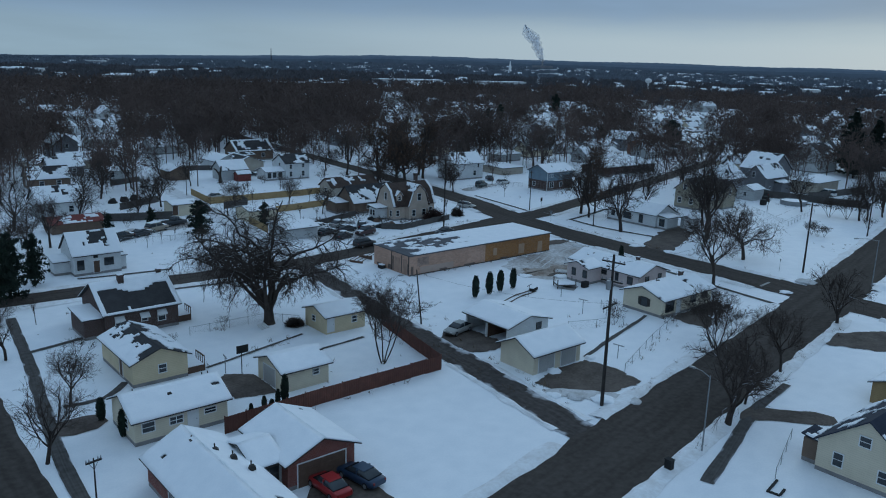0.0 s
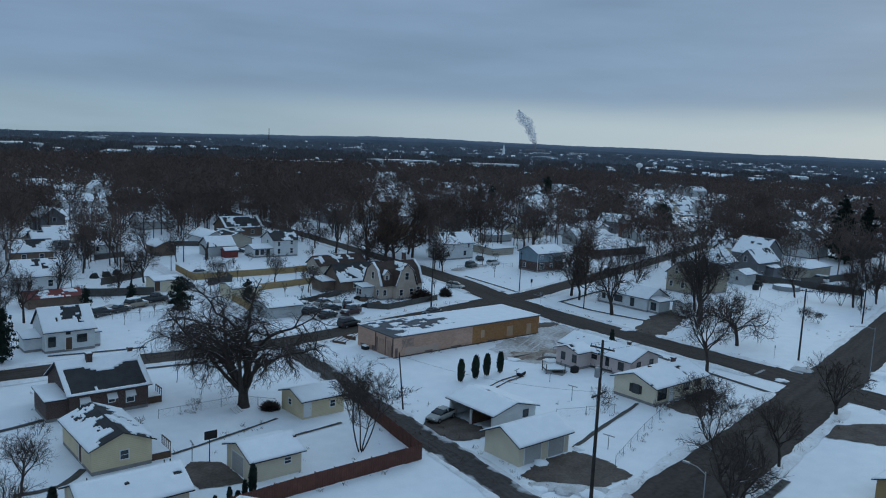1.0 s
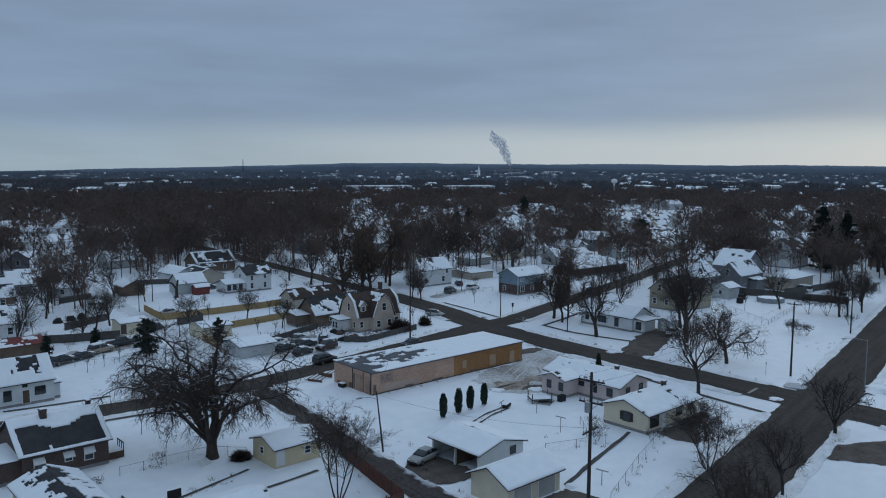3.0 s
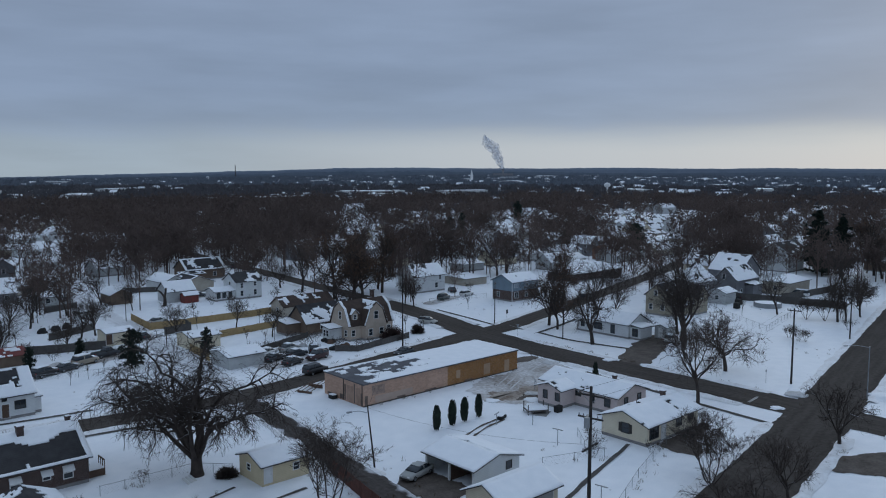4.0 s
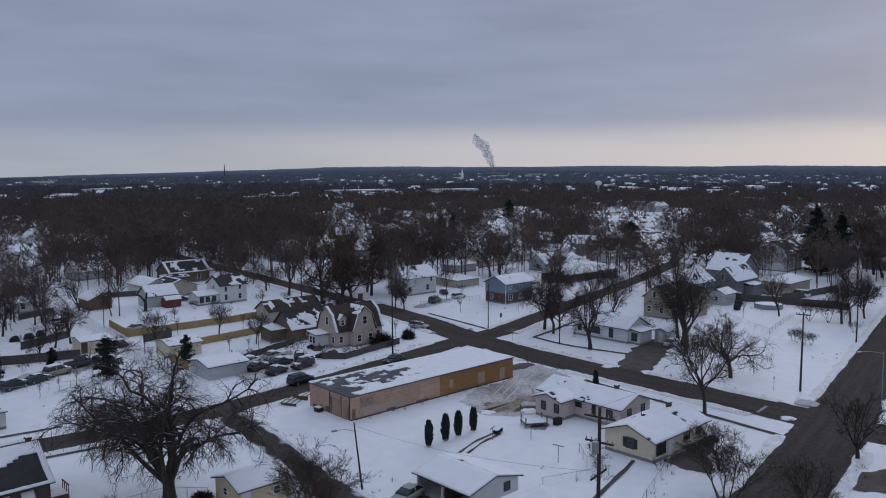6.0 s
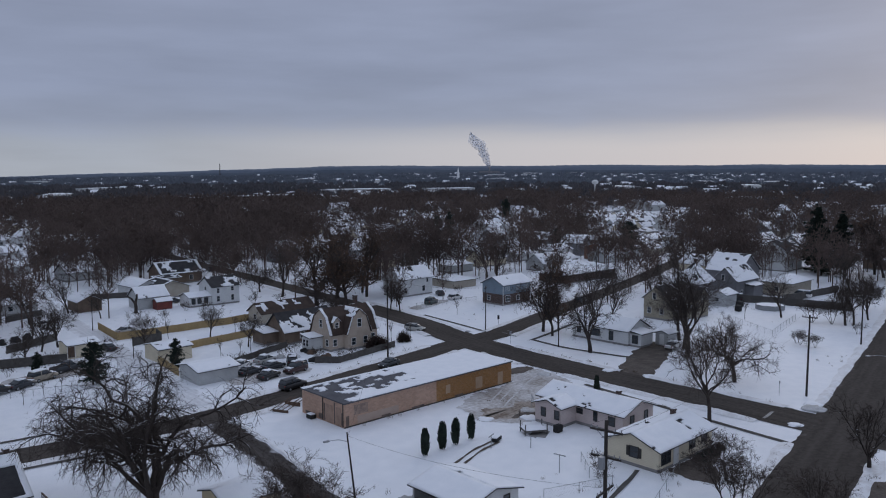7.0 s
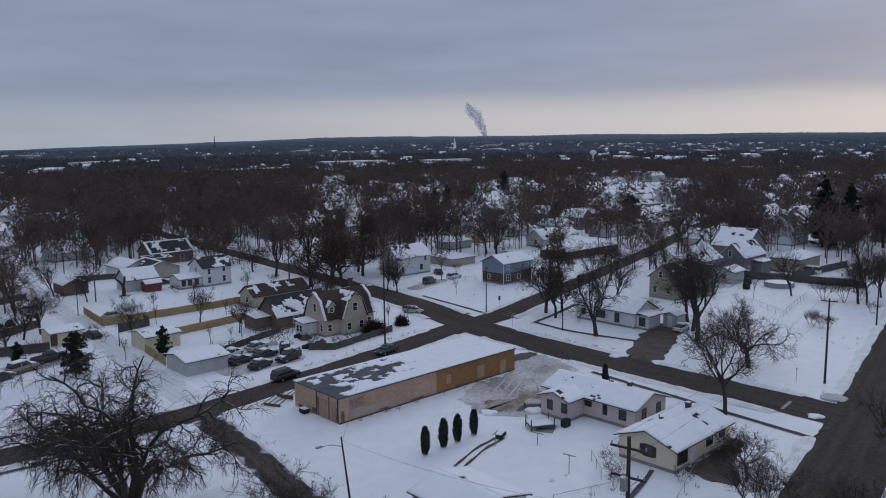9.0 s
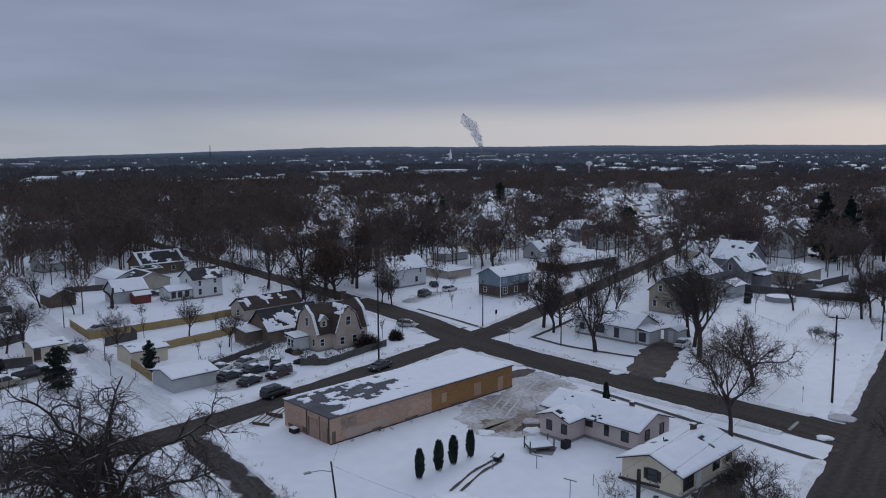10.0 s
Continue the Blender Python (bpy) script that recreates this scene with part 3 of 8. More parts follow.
def snow_sheet(q, seed, bare, cell=0.4, th=0.09):
    """Snow lying on a roof plane q (eave, eave, ridge, ridge); bare(u, v) is how easily it has slid or melted away."""
    a, b, c, d = [Vector(p) for p in q]
    n = max(3, int(max((b - a).length, (c - d).length) / cell))
    m = max(3, int((d - a).length / cell))
    bm = bmesh.new()
    grid = {}

    def at(i, j):
        if (i, j) not in grid:
            u, v = i / n, j / m
            p = a.lerp(b, u).lerp(d.lerp(c, u), v)
            if 0 < i < n and 0 < j < m:
                e = 0.35 * cell
                p = p + Vector((e * nz(i, j, 0.83, seed), e * nz(i, j, 0.83, seed + 9), 0))
            grid[i, j] = bm.verts.new(p + Vector((0, 0, th * (1 + 0.4 * nz(i, j, 0.31, seed)))))
        return grid[i, j]

    for i in range(n):
        for j in range(m):
            u, v = (i + 0.5) / n, (j + 0.5) / m
            p = a.lerp(b, u).lerp(d.lerp(c, u), v)
            k = noise.noise((p.x * 0.45 + seed * 3.7, p.y * 0.45, p.z * 0.3)) + 0.5 * noise.noise((p.x * 1.5, p.y * 1.5 + seed, p.z))
            if k > bare(u, v):
                try:
                    f = bm.faces.new((at(i, j), at(i + 1, j), at(i + 1, j + 1), at(i, j + 1)))
                    f.smooth = True
                except ValueError:
                    pass
    for e in [e for e in bm.edges if len(e.link_faces) == 1]:
        v0, v1 = e.verts
        l0, l1 = [bm.verts.new(v.co - Vector((0, 0, th * 1.1))) for v in (v0, v1)]
        bm.faces.new((v0, v1, l1, l0))
    bmesh.ops.recalc_face_normals(bm, faces=bm.faces[:])
    return bm


COVER = {"spots": lambda u, v: -0.1 if 0.28 < u < 0.8 and v > 0.3 else -0.8, "full": lambda u, v: -0.72, "most": lambda u, v: -0.78 + 0.7 * v * v, "half": lambda u, v: -0.80 + 1.25 * v, "thin": lambda u, v: 0.02 + 0.4 * v,
         "slid": lambda u, v: (0.6 if 0.07 < u < 0.95 and 0.07 < v < 0.66 + 0.1 * math.sin(u * 9) else -0.9) + 0.12 * math.sin(u * 31),
         "ridge": lambda u, v: 0.5 - 0.9 * v, "rake": lambda u, v: -0.9 if min(u, 1 - u) < 0.045 else 0.75, "bare": lambda u, v: -0.9 if v < 0.05 and math.sin(u * 21) > 0.2 else 0.42, "rim": lambda u, v: -0.9 if min(u, 1 - u, v) < 0.06 or v > 0.94 else 0.35}
WIN = {}


def lattice(xs, zs, y0, y1):
    """A frame in one piece: the odd cells of the grid are its openings."""
    bm = bmesh.new()
    V = {(i, j, k): bm.verts.new((x, y, z)) for i, x in enumerate(xs) for j, z in enumerate(zs) for k, y in enumerate((y0, y1))}
    solid = lambda i, j: 0 <= i < len(xs) - 1 and 0 <= j < len(zs) - 1 and not (i % 2 and j % 2)
    for i in range(len(xs) - 1):
        for j in range(len(zs) - 1):
            if solid(i, j):
                bm.faces.new((V[i, j, 0], V[i + 1, j, 0], V[i + 1, j + 1, 0], V[i, j + 1, 0]))
                for di, dj, a, b in ((-1, 0, (i, j + 1), (i, j)), (1, 0, (i + 1, j), (i + 1, j + 1)), (0, -1, (i, j), (i + 1, j)), (0, 1, (i + 1, j + 1), (i, j + 1))):
                    if not solid(i + di, j + dj):
                        bm.faces.new((V[(*b, 0)], V[(*a, 0)], V[(*a, 1)], V[(*b, 1)]))
    bmesh.ops.delete(bm, geom=[v for v in bm.verts if not v.link_faces], context="VERTS")
    return bm


def win_mesh(w, h, frame_mat, style=""):
    key = (round(w, 2), round(h, 2), frame_mat.name, style)
    if key not in WIN:
        t = 0.09
        xs = [-w / 2 - t, -w / 2, w / 2, w / 2 + t] if w <= 1.1 else [-w / 2 - t, -w / 2, -0.03, 0.03, w / 2, w / 2 + t]
        bm = lattice(xs, [-h / 2 - t, -h / 2, -0.025, 0.025, h / 2, h / 2 + t], -0.07, 0.0)
        f = bpy.data.meshes.new("window")
        bm.to_mesh(f), bm.free()
        f.materials.append(frame_mat)
        p = bpy.data.meshes.new("pane")
        bm = boxed((-w / 2, -0.03, -h / 2, w / 2, -0.008, h / 2))
        bm.to_mesh(p), bm.free()
        p.materials.append(PANE)
        WIN[key] = (f, p)
    return WIN[key]


def wall_place(dims, side, off, z):
    """Place and turn on a wall: side w, e, s, n; off in metres from its middle along +x or +y."""
    hx, hy = dims[0] / 2, dims[1] / 2
    return {"s": pose(off, -hy, z, 0, 0, 0), "n": pose(off, hy, z, 0, 0, 180), "w": pose(-hx, off, z, 0, 0, -90), "e": pose(hx, off, z, 0, 0, 90)}[side]


def add_window(parent, dims, side, off, z, w, h, frame_mat=None, style=""):
    f, p = win_mesh(w, h, frame_mat or TRIM, style)
    ob = mesh_ob("window", f, None, parent)
    ob.matrix_basis = wall_place(dims, side, off, z)
    mesh_ob("pane", p, None, ob)
    if style == "shutter":
        for s in (-1, 1):
            part("shutter", boxed((s * (w / 2 + 0.29) - 0.18, -0.05, -h / 2, s * (w / 2 + 0.29) + 0.18, 0.0, h / 2)), DARKTRIM, ob)
    return ob


def add_door(parent, dims, side, off, w, h, material, z0=0.25, name="door", label=""):
    bm = lattice([-w / 2 - 0.1, -w / 2, w / 2, w / 2 + 0.1], [-0.03, 0.0, h, h + 0.1], -0.06, 0.0)
    fr = part(name + "_frame", bm, TRIM, parent)
    fr.matrix_basis = wall_place(dims, side, off, z0)
    bm = boxed((-w / 2, -0.03, 0, w / 2, -0.004, h))
    k = max(2, int(h / 0.5))
    for i in range(k):
        box(bm, -w / 2 + 0.1, -0.045, h * (i + 0.12) / k, w / 2 - 0.1, -0.03, h * (i + 0.88) / k)
    leaf = part(name, bm, material, fr, label)
    if w < 1.5:
        bm = boxed((w / 2 - 0.16, -0.09, h * 0.46, w / 2 - 0.08, -0.045, h * 0.5))
        part("handle", bm, STEEL, leaf)
    return fr


def prism_wall(x0, x1, y0, y1, eave, ridge, ax, gambrel=False, z0=0.0):
    """House body with gable ends, ridge along ax; open below."""
    bm = bmesh.new()
    P = (lambda a, b, z: (a, b, z)) if ax == "x" else (lambda a, b, z: (b, a, z))
    a0, a1, b0, b1 = (x0, x1, y0, y1) if ax == "x" else (y0, y1, x0, x1)
    bm_mid = (b0 + b1) / 2
    prof = [(b0, z0), (b0, eave)]
    if gambrel:
        k, hk = 0.62, eave + (ridge - eave) * 0.68
        prof += [(bm_mid - (bm_mid - b0) * k, hk), (bm_mid, ridge), (bm_mid + (b1 - bm_mid) * k, hk)]
    elif ridge > eave + 0.05:
        prof.append((bm_mid, ridge))
    prof += [(b1, eave), (b1, z0)]
    ends = [[bm.verts.new(P(a, b, z)) for b, z in prof] for a in (a0, a1)]
    bm.faces.new(ends[0])
    bm.faces.new(ends[1][::-1])
    for i in range(len(prof) - 1):
        bm.faces.new((ends[0][i], ends[1][i], ends[1][i + 1], ends[0][i + 1]))
    bmesh.ops.recalc_face_normals(bm, faces=bm.faces[:])
    return bm


def roof_planes(x0, x1, y0, y1, eave, ridge, ax, kind, oh):
    P = (lambda a, b, z: (a, b, z)) if ax == "x" else (lambda a, b, z: (b, a, z))
    a0, a1, b0, b1 = (x0, x1, y0, y1) if ax == "x" else (y0, y1, x0, x1)
    mid, lift = (b0 + b1) / 2, 0.12
    if kind == "flat":
        return [[P(a0 - oh, b0 - oh, eave + lift), P(a1 + oh, b0 - oh, eave + lift), P(a1 + oh, b1 + oh, ridge + lift), P(a0 - oh, b1 + oh, ridge + lift)]]
    sl = (ridge - eave) / max(0.1, mid - b0)
    ze = eave - sl * oh + lift
    A0, A1, B0, B1 = a0 - oh, a1 + oh, b0 - oh, b1 + oh
    if kind == "hip":
        h = min(mid - B0, (A1 - A0) / 2 - 0.05)
        r0, r1, zr = A0 + h, A1 - h, ridge + lift
        R0, R1 = P(r0, mid, zr), P(r1, mid, zr)
        return [[P(A0, B0, ze), P(A1, B0, ze), R1, R0], [P(A1, B1, ze), P(A0, B1, ze), R0, R1],
                [P(A0, B1, ze), P(A0, B0, ze), R0, P(r0, mid + 0.02, zr)], [P(A1, B0, ze), P(A1, B1, ze), P(r1, mid + 0.02, zr), R1]]
    if kind == "gambrel":
        k, hk = 0.62, eave + (ridge - eave) * 0.68 + lift
        m0, m1 = mid - (mid - b0) * k, mid + (b1 - mid) * k
        e = 0.25
        return [[P(A0, b0 - e, eave - 0.1 + lift), P(A1, b0 - e, eave - 0.1 + lift), P(A1, m0, hk), P(A0, m0, hk)],
                [P(A0, m0, hk), P(A1, m0, hk), P(A1, mid, ridge + lift), P(A0, mid, ridge + lift)],
                [P(A1, b1 + e, eave - 0.1 + lift), P(A0, b1 + e, eave - 0.1 + lift), P(A0, m1, hk), P(A1, m1, hk)],
                [P(A1, m1, hk), P(A0, m1, hk), P(A0, mid, ridge + lift), P(A1, mid, ridge + lift)]]
    return [[P(A0, B0, ze), P(A1, B0, ze), P(A1, mid, ridge + lift), P(A0, mid, ridge + lift)],
            [P(A1, B1, ze), P(A0, B1, ze), P(A0, mid, ridge + lift), P(A1, mid, ridge + lift)]]


SEED = [0]


def add_volume(parent, x0, x1, y0, y1, eave, ridge, ax, wall, roof, kind="gable", oh=0.4, snow=("full", "full"), cell=0.4, base=True, z0=0.0):
    SEED[0] += 1
    if base:
        part("foundation", boxed((x0 + 0.02, y0 + 0.02, -0.2, x1 - 0.02, y1 - 0.02, 0.42)), CONCRETE, parent)
    flat = kind in ("flat", "hip")
    part("wall", prism_wall(x0, x1, y0, y1, eave, eave if flat else ridge, ax, kind == "gambrel", z0 + (0.4 if base else 0)), wall, parent)
    for i, q in enumerate(roof_planes(x0, x1, y0, y1, eave, ridge, ax, kind, oh)):
        part("roof", roof_slab(q, 0.13), roof, parent)
        cov = snow[i % len(snow)]
        if cov:
            sheet = part("roof_snow", snow_sheet(q, SEED[0] * 5 + i, COVER[cov], cell), ROOFSNOW, parent)
            if cov != "full":
                tagged(sheet, kind="stuff")


def chimney(parent, x, y, z0, z1, s=0.6, material=None):
    bm = boxed((x - s / 2, y - s / 2, z0, x + s / 2, y + s / 2, z1), (x - s / 2 - 0.06, y - s / 2 - 0.06, z1 - 0.15, x + s / 2 + 0.06, y + s / 2 + 0.06, z1))
    ch = part("chimney", bm, material or BRICK, parent)
    part("chimney_snow", bevel(boxed((x - s / 2, y - s / 2, z1, x + s / 2, y + s / 2, z1 + 0.1)), 0.03), ROOFSNOW, ch)


def vent(parent, x, y, z, r=0.26, h=0.16):
    """Low dark roof vent with a hood, melted free of the snow."""
    bm = boxed((x - r, y - r, z - 0.25, x + r, y + r, z + h))
    for v in bm.verts:
        if v.co.z > z:
            v.co.x += (x - v.co.x) * 0.25
            v.co.y += (y - v.co.y) * 0.25
    bm = bevel(bm, 0.04)
    cyl(bm, (x + 0.5 * r, y + 1.7 * r, z - 0.3), (x + 0.5 * r, y + 1.7 * r, z + 0.3), 0.06, 0.06, 7)
    part("roof_vent", bm, DARKTRIM, parent)


def house(name, x0, x1, y0, y1, eave, ridge, ax, wall, roof, label, kind="gable", oh=0.4, snow=("full", "full"), wins=(), doors=(), chim=(), cell=0.4,
          category="house", vents=(), frame_mat=None, base=True):
    cx, cy = (x0 + x1) / 2, (y0 + y1) / 2
    t = thing(name, cx, cy, label, category)
    dx, dy = (x1 - x0), (y1 - y0)
    add_volume(t, -dx / 2, dx / 2, -dy / 2, dy / 2, eave, ridge, ax, wall, roof, kind, oh, snow, cell, base)
    for s, o, z, w, h, *st in wins:
        add_window(t, (dx, dy), s, o, z, w, h, frame_mat, *st)
    for s, o, w, h, m in doors:
        add_door(t, (dx, dy), s, o, w, h, m, 0.3 if w < 1.5 else 0.05, "door" if w < 1.5 else "garage_door")
    for c in chim:
        chimney(t, c[0] - cx, c[1] - cy, c[2], c[3], *c[4:])
    for v in vents:
        vent(t, v[0] - cx, v[1] - cy, v[2])
    return t


def build_main_houses():
    # long flat-roofed commercial block: peach west half, ochre east half
    x0, x1, y0, y1, xm, h = 77.0, 110.6, 99.3, 109.4, 93.9, 3.35
    t = thing("commercial_building", 0, 0, "long low peach and ochre block building with a snowy flat roof", "building")
    bm = boxed((x0, y0, -0.2, xm, y1, h))
    part("wall", bm, PEACH, t, "peach painted block wall with grey stains")
    part("wall", boxed((xm, y0 + 0.003, -0.2, x1, y1 - 0.003, h)), OCHRE, t, "ochre brown block wall")
    q = [(x0 - 0.15, y0 - 0.15, h + 0.14), (x1 + 0.15, y0 - 0.15, h + 0.14), (x1 + 0.15, y1 + 0.15, h + 0.22), (x0 - 0.15, y1 + 0.15, h + 0.22)]
    part("roof", roof_slab(q, 0.18), MEMBRANE, t, "dark grey roof membrane with a thin edge")

    def bare(u, v):
        """Dark strip at one end, then long broken streaks that run with the roof."""
        w = u + 0.012 * math.sin(v * 17)
        if w > 0.47 or v > 0.93:
            return -0.95
        if w < 0.045:
            return 0.5 if v < 0.9 else -0.9
        if v < 0.16 + 0.35 * max(0.0, w - 0.10):
            return -0.9
        x, y = w * 34, v * 10
        return 0.02 + 1.1 * nz(x, y * 3.0, 0.30, 5) + 0.5 * nz(x, y * 1.5, 0.9, 8) + 0.35 * math.exp(-((v - 0.6) / 0.25) ** 2) - 2.2 * max(0, w - 0.30) - 0.8 * max(0, 0.40 - v)

    part("roof_snow", snow_sheet(q, 3, bare, 0.3, 0.07), ROOFSNOW, t, "snow melted through in dark patches at one end")
    for a, w, z0, z1 in ((103.0, 1.5, 0.5, 2.3), (96.3, 0.9, 1.0, 2.3), (107.9, 1.2, 0.15, 2.2)):
        part("blocked_opening", boxed((a - w / 2, y0 - 0.03, z0, a + w / 2, y0 + 0.01, z1)), PATCHM, t, "paler blocked-up opening")
    part("sign_patch", boxed((78.6, y0 - 0.012, 1.5, 81.0, y0 + 0.01, 2.9)), mat("scraped_paint", (0.40, 0.29, 0.23), (0.20, 0.15, 0.125), scale=2.2), t, "scraped patch of old paint")
    part("grey_patch", boxed((79.2, y0 - 0.008, 0.25, 86.5, y0 + 0.01, 1.3)), mat("overpainted_grey", (0.47, 0.365, 0.30), (0.40, 0.305, 0.245), scale=0.5), t, "greyish overpainted lower wall")
    for b, w in ((100.6, 1.1), (102.7, 1.5)):
        part("door", boxed((x0 - 0.05, b - w / 2, 0.05, x0 + 0.01, b + w / 2, 2.6)), PEACHDOOR, t, "rust-stained peach door")
    for b, w, z0, z1 in ((99.75, 0.5, 0.15, 2.0), (101.55, 0.35, 0.15, 3.1), (103.9, 0.4, 0.15, 2.6), (104.9, 0.9, 0.15, 0.9), (107.5, 2.2, 0.15, 0.55)):
        part("rust_stain", boxed((x0 - 0.009, b - w / 2, z0, x0 + 0.01, b + w / 2, z1)), STAIN, t, "dark rusty streak down the wall")
    for a, w, z1 in ((77.5, 0.5, 1.6), (84.2, 1.6, 0.45), (90.2, 2.4, 0.4), (98.6, 1.8, 0.4)):
        part("rust_stain", boxed((a - w / 2, y0 - 0.05, 0.12, a + w / 2, y0 + 0.01, z1)), STAIN, t, "dark damp stain low on the wall")
    part("downpipe", boxed((x0 - 0.1, y0 + 0.2, 0.1, x0 - 0.01, y0 + 0.32, h)), DARKTRIM, t)
    part("downpipe", boxed((x0 - 0.1, 104.2, 0.1, x0 - 0.01, 104.32, h)), DARKTRIM, t)
    part("plinth", boxed((x0 - 0.04, y0 - 0.04, -0.1, x1 + 0.02, y0 + 0.02, 0.16)), DARKTRIM, t)

    house("cream_house", 93.4, 105.6, 61.6, 68.6, 2.7, 3.95, "x", CREAM, SHINGLE, "cream ranch house with dark shutters and a snowy gable roof",
          wins=(("w", -0.2, 1.75, 1.1, 1.2, "shutter"), ("s", -4.6, 1.6, 1.9, 1.5), ("s", 1.3, 1.75, 1.3, 1.0), ("s", 4.2, 1.85, 1.2, 0.8)),
          doors=(("s", -2.4, 0.95, 2.05, TRIM),), chim=((103.5, 65.8, 3.6, 4.55, 0.55),), vents=((96.2, 63.0, 3.1), (98.5, 66.3, 3.7)), frame_mat=DARKTRIM, oh=0.5)
    t = house("pink_house", 101.2, 108.3, 71.6, 85.5, 2.75, 4.0, "y", PINK, SHINGLE, "pale pink L-shaped ranch house with snow on its roof",
              wins=(("s", -1.5, 1.75, 0.8, 1.1), ("s", 1.8, 1.75, 0.8, 1.2), ("w", -5.2, 1.6, 0.9, 1.1), ("w", -2.6, 1.7, 0.5, 1.2), ("w", 0.0, 1.9, 0.9, 0.6)),
              chim=((105.2, 75.0, 3.5, 4.6, 0.5),), vents=((103.2, 74, 3.4), (103.0, 79.0, 3.4), (105.6, 78, 3.9), (103, 83.5, 3.4)), frame_mat=DARKTRIM, oh=0.5)
    add_volume(t, 97.9 - 104.75, 101.3 - 104.75, 79.2 - 78.55, 83.6 - 78.55, 2.75, 3.5, "x", PINK, SHINGLE)
    for o, s in ((1.3, "w"), (3.6, "w")):
        add_window(t, (2 * 6.85, 9), s, o, 1.7, 0.7, 1.1, DARKTRIM)
    house("garage", 63.1, 71.2, 57.9, 63.3, 2.45, 3.75, "x", CREAM, SHINGLE, "cream detached two-door garage with a snowy roof", category="garage",
          doors=(("s", -1.9, 2.6, 2.1, DOORM), ("s", 1.9, 2.6, 2.1, DOORM)), oh=0.45, base=False)
    # open car shed
    t = thing("car_shed", 71.2, 70.6, "white three-sided car shed with open dark bays and snow on top", "garage")
    part("wall", boxed((3.5, -3.9, 0, 3.7, 3.9, 2.3)), WHITE, t)
    part("wall", prism_wall(-3.7, 3.7, -4.0, -3.85, 2.3, 3.25, "y"), WHITE, t)
    part("wall", prism_wall(-3.7, 3.7, 3.85, 4.0, 2.3, 3.25, "y"), WHITE, t)
    part("partition", boxed((-3.4, -0.1, 0, 3.4, 0.0, 2.3)), BROWNDOOR, t)
    part("inner_wall", boxed((0.4, -3.8, 0, 0.5, 3.8, 2.4)), BROWNDOOR, t)
    for y in (-3.85, 0.0, 3.85):
        part("post", boxed((-3.72, y - 0.12, 0, -3.5, y + 0.12, 2.3)), TRIM, t)
    part("lintel", boxed((-3.74, -3.85, 2.1, -3.56, 3.85, 2.34)), TRIM, t)
    for i, q in enumerate(roof_planes(-3.7, 3.7, -4, 4, 2.3, 3.25, "y", "gable", 0.4)):
        part("roof", roof_slab(q, 0.13), SHINGLE, t)
        part("roof_snow", snow_sheet(q, 60 + i, COVER["full"]), ROOFSNOW, t)
    add_window(t, (7.4, 8.0), "s", 1.9, 1.6, 0.8, 0.8, DARKTRIM)
    t = house("yellow_garage", 51.0, 57.0, 83.0, 88.2, 2.35, 3.2, "x", YELLOW, SHINGLE, "small pale yellow garage with thin snow on its roof", category="garage", cell=0.28,
              wins=(("s", 1.3, 1.4, 0.7, 0.8), ("w", 0.4, 1.5, 0.7, 0.7)), doors=(("s", -2.3, 0.9, 2.0, TRIM),), snow=("full", "full"), oh=0.35, base=False)
    house("garage", 37.7, 43.3, 70.0, 75.6, 2.35, 3.35, "x", CREAM, SHINGLE, "pale cream detached garage with a deep cover of snow", category="garage",
          wins=(("s", 1.2, 1.6, 0.7, 0.6),), doors=(("w", 0.2, 2.6, 2.05, DOORM),), oh=0.4, base=False)
    house("yellow_house", 25.6, 31.6, 80.3, 90.4, 2.75, 4.0, "y", YELLOW, SHINGLE, "pale yellow house with patchy snow on its roof",
          wins=(("s", 0.2, 1.6, 0.8, 0.9), ("e", -2.5, 1.6, 0.8, 1.0)), doors=(("w", -1.5, 0.9, 2.0, BROWNDOOR),), cell=0.27, snow=("half", "half"), vents=((27.2, 83, 3.5), (26.8, 88, 3.4)))
    t = house("brick_house", 28.2, 37.4, 97.4, 106.8, 3.1, 5.9, "x", BRICK, SHINGLE, "dark brick house, snow slid off its roof in a band",
              wins=(("s", -2.9, 1.7, 0.9, 1.2), ("s", 0.2, 1.9, 0.7, 0.9), ("s", 2.4, 1.7, 0.9, 1.2), ("e", 0, 1.8, 0.9, 1.2)), snow=("slid", "full"), cell=0.3,
              chim=((31.6, 101.6, 4.6, 6.7, 0.7), (36.9, 102.5, 5.4, 6.5, 0.5)))
    add_volume(t, -7.0, -4.55, -4.2, 1.2, 2.5, 2.8, "x", BRICK, SHINGLE, "flat", 0.25)
    for o in (-2.9, 0.2, 2.4):
        aw = part("awning", roof_slab([(o - 0.6, -5.3, 2.0), (o + 0.6, -5.3, 2.0), (o + 0.6, -4.7, 2.55), (o - 0.6, -4.7, 2.55)], 0.05), TRIM, t, "white metal window awning")
    for s in range(4):
        part("step", boxed((4.62, -1.6 - 0.3 * s, -0.1, 5.8, -1.3 - 0.3 * s, 0.75 - 0.18 * s)), CONCRETE, t)
    t = house("white_house", 33.0, 40.2, 128.0, 135.0, 3.4, 6.3, "x", WHITE, SHINGLE, "white clapboard house with patchy snow on its roof",
              wins=(("s", -2.6, 1.75, 0.9, 1.4), ("s", 1.7, 1.9, 1.3, 1.1), ("s", -0.3, 3.0, 0.5, 0.5), ("e", -1, 1.8, 0.8, 1.2)), doors=(("s", -0.2, 0.9, 1.9, BROWNDOOR),),
              snow=("spots", "full"), oh=0.3, cell=0.27, frame_mat=DARKTRIM)
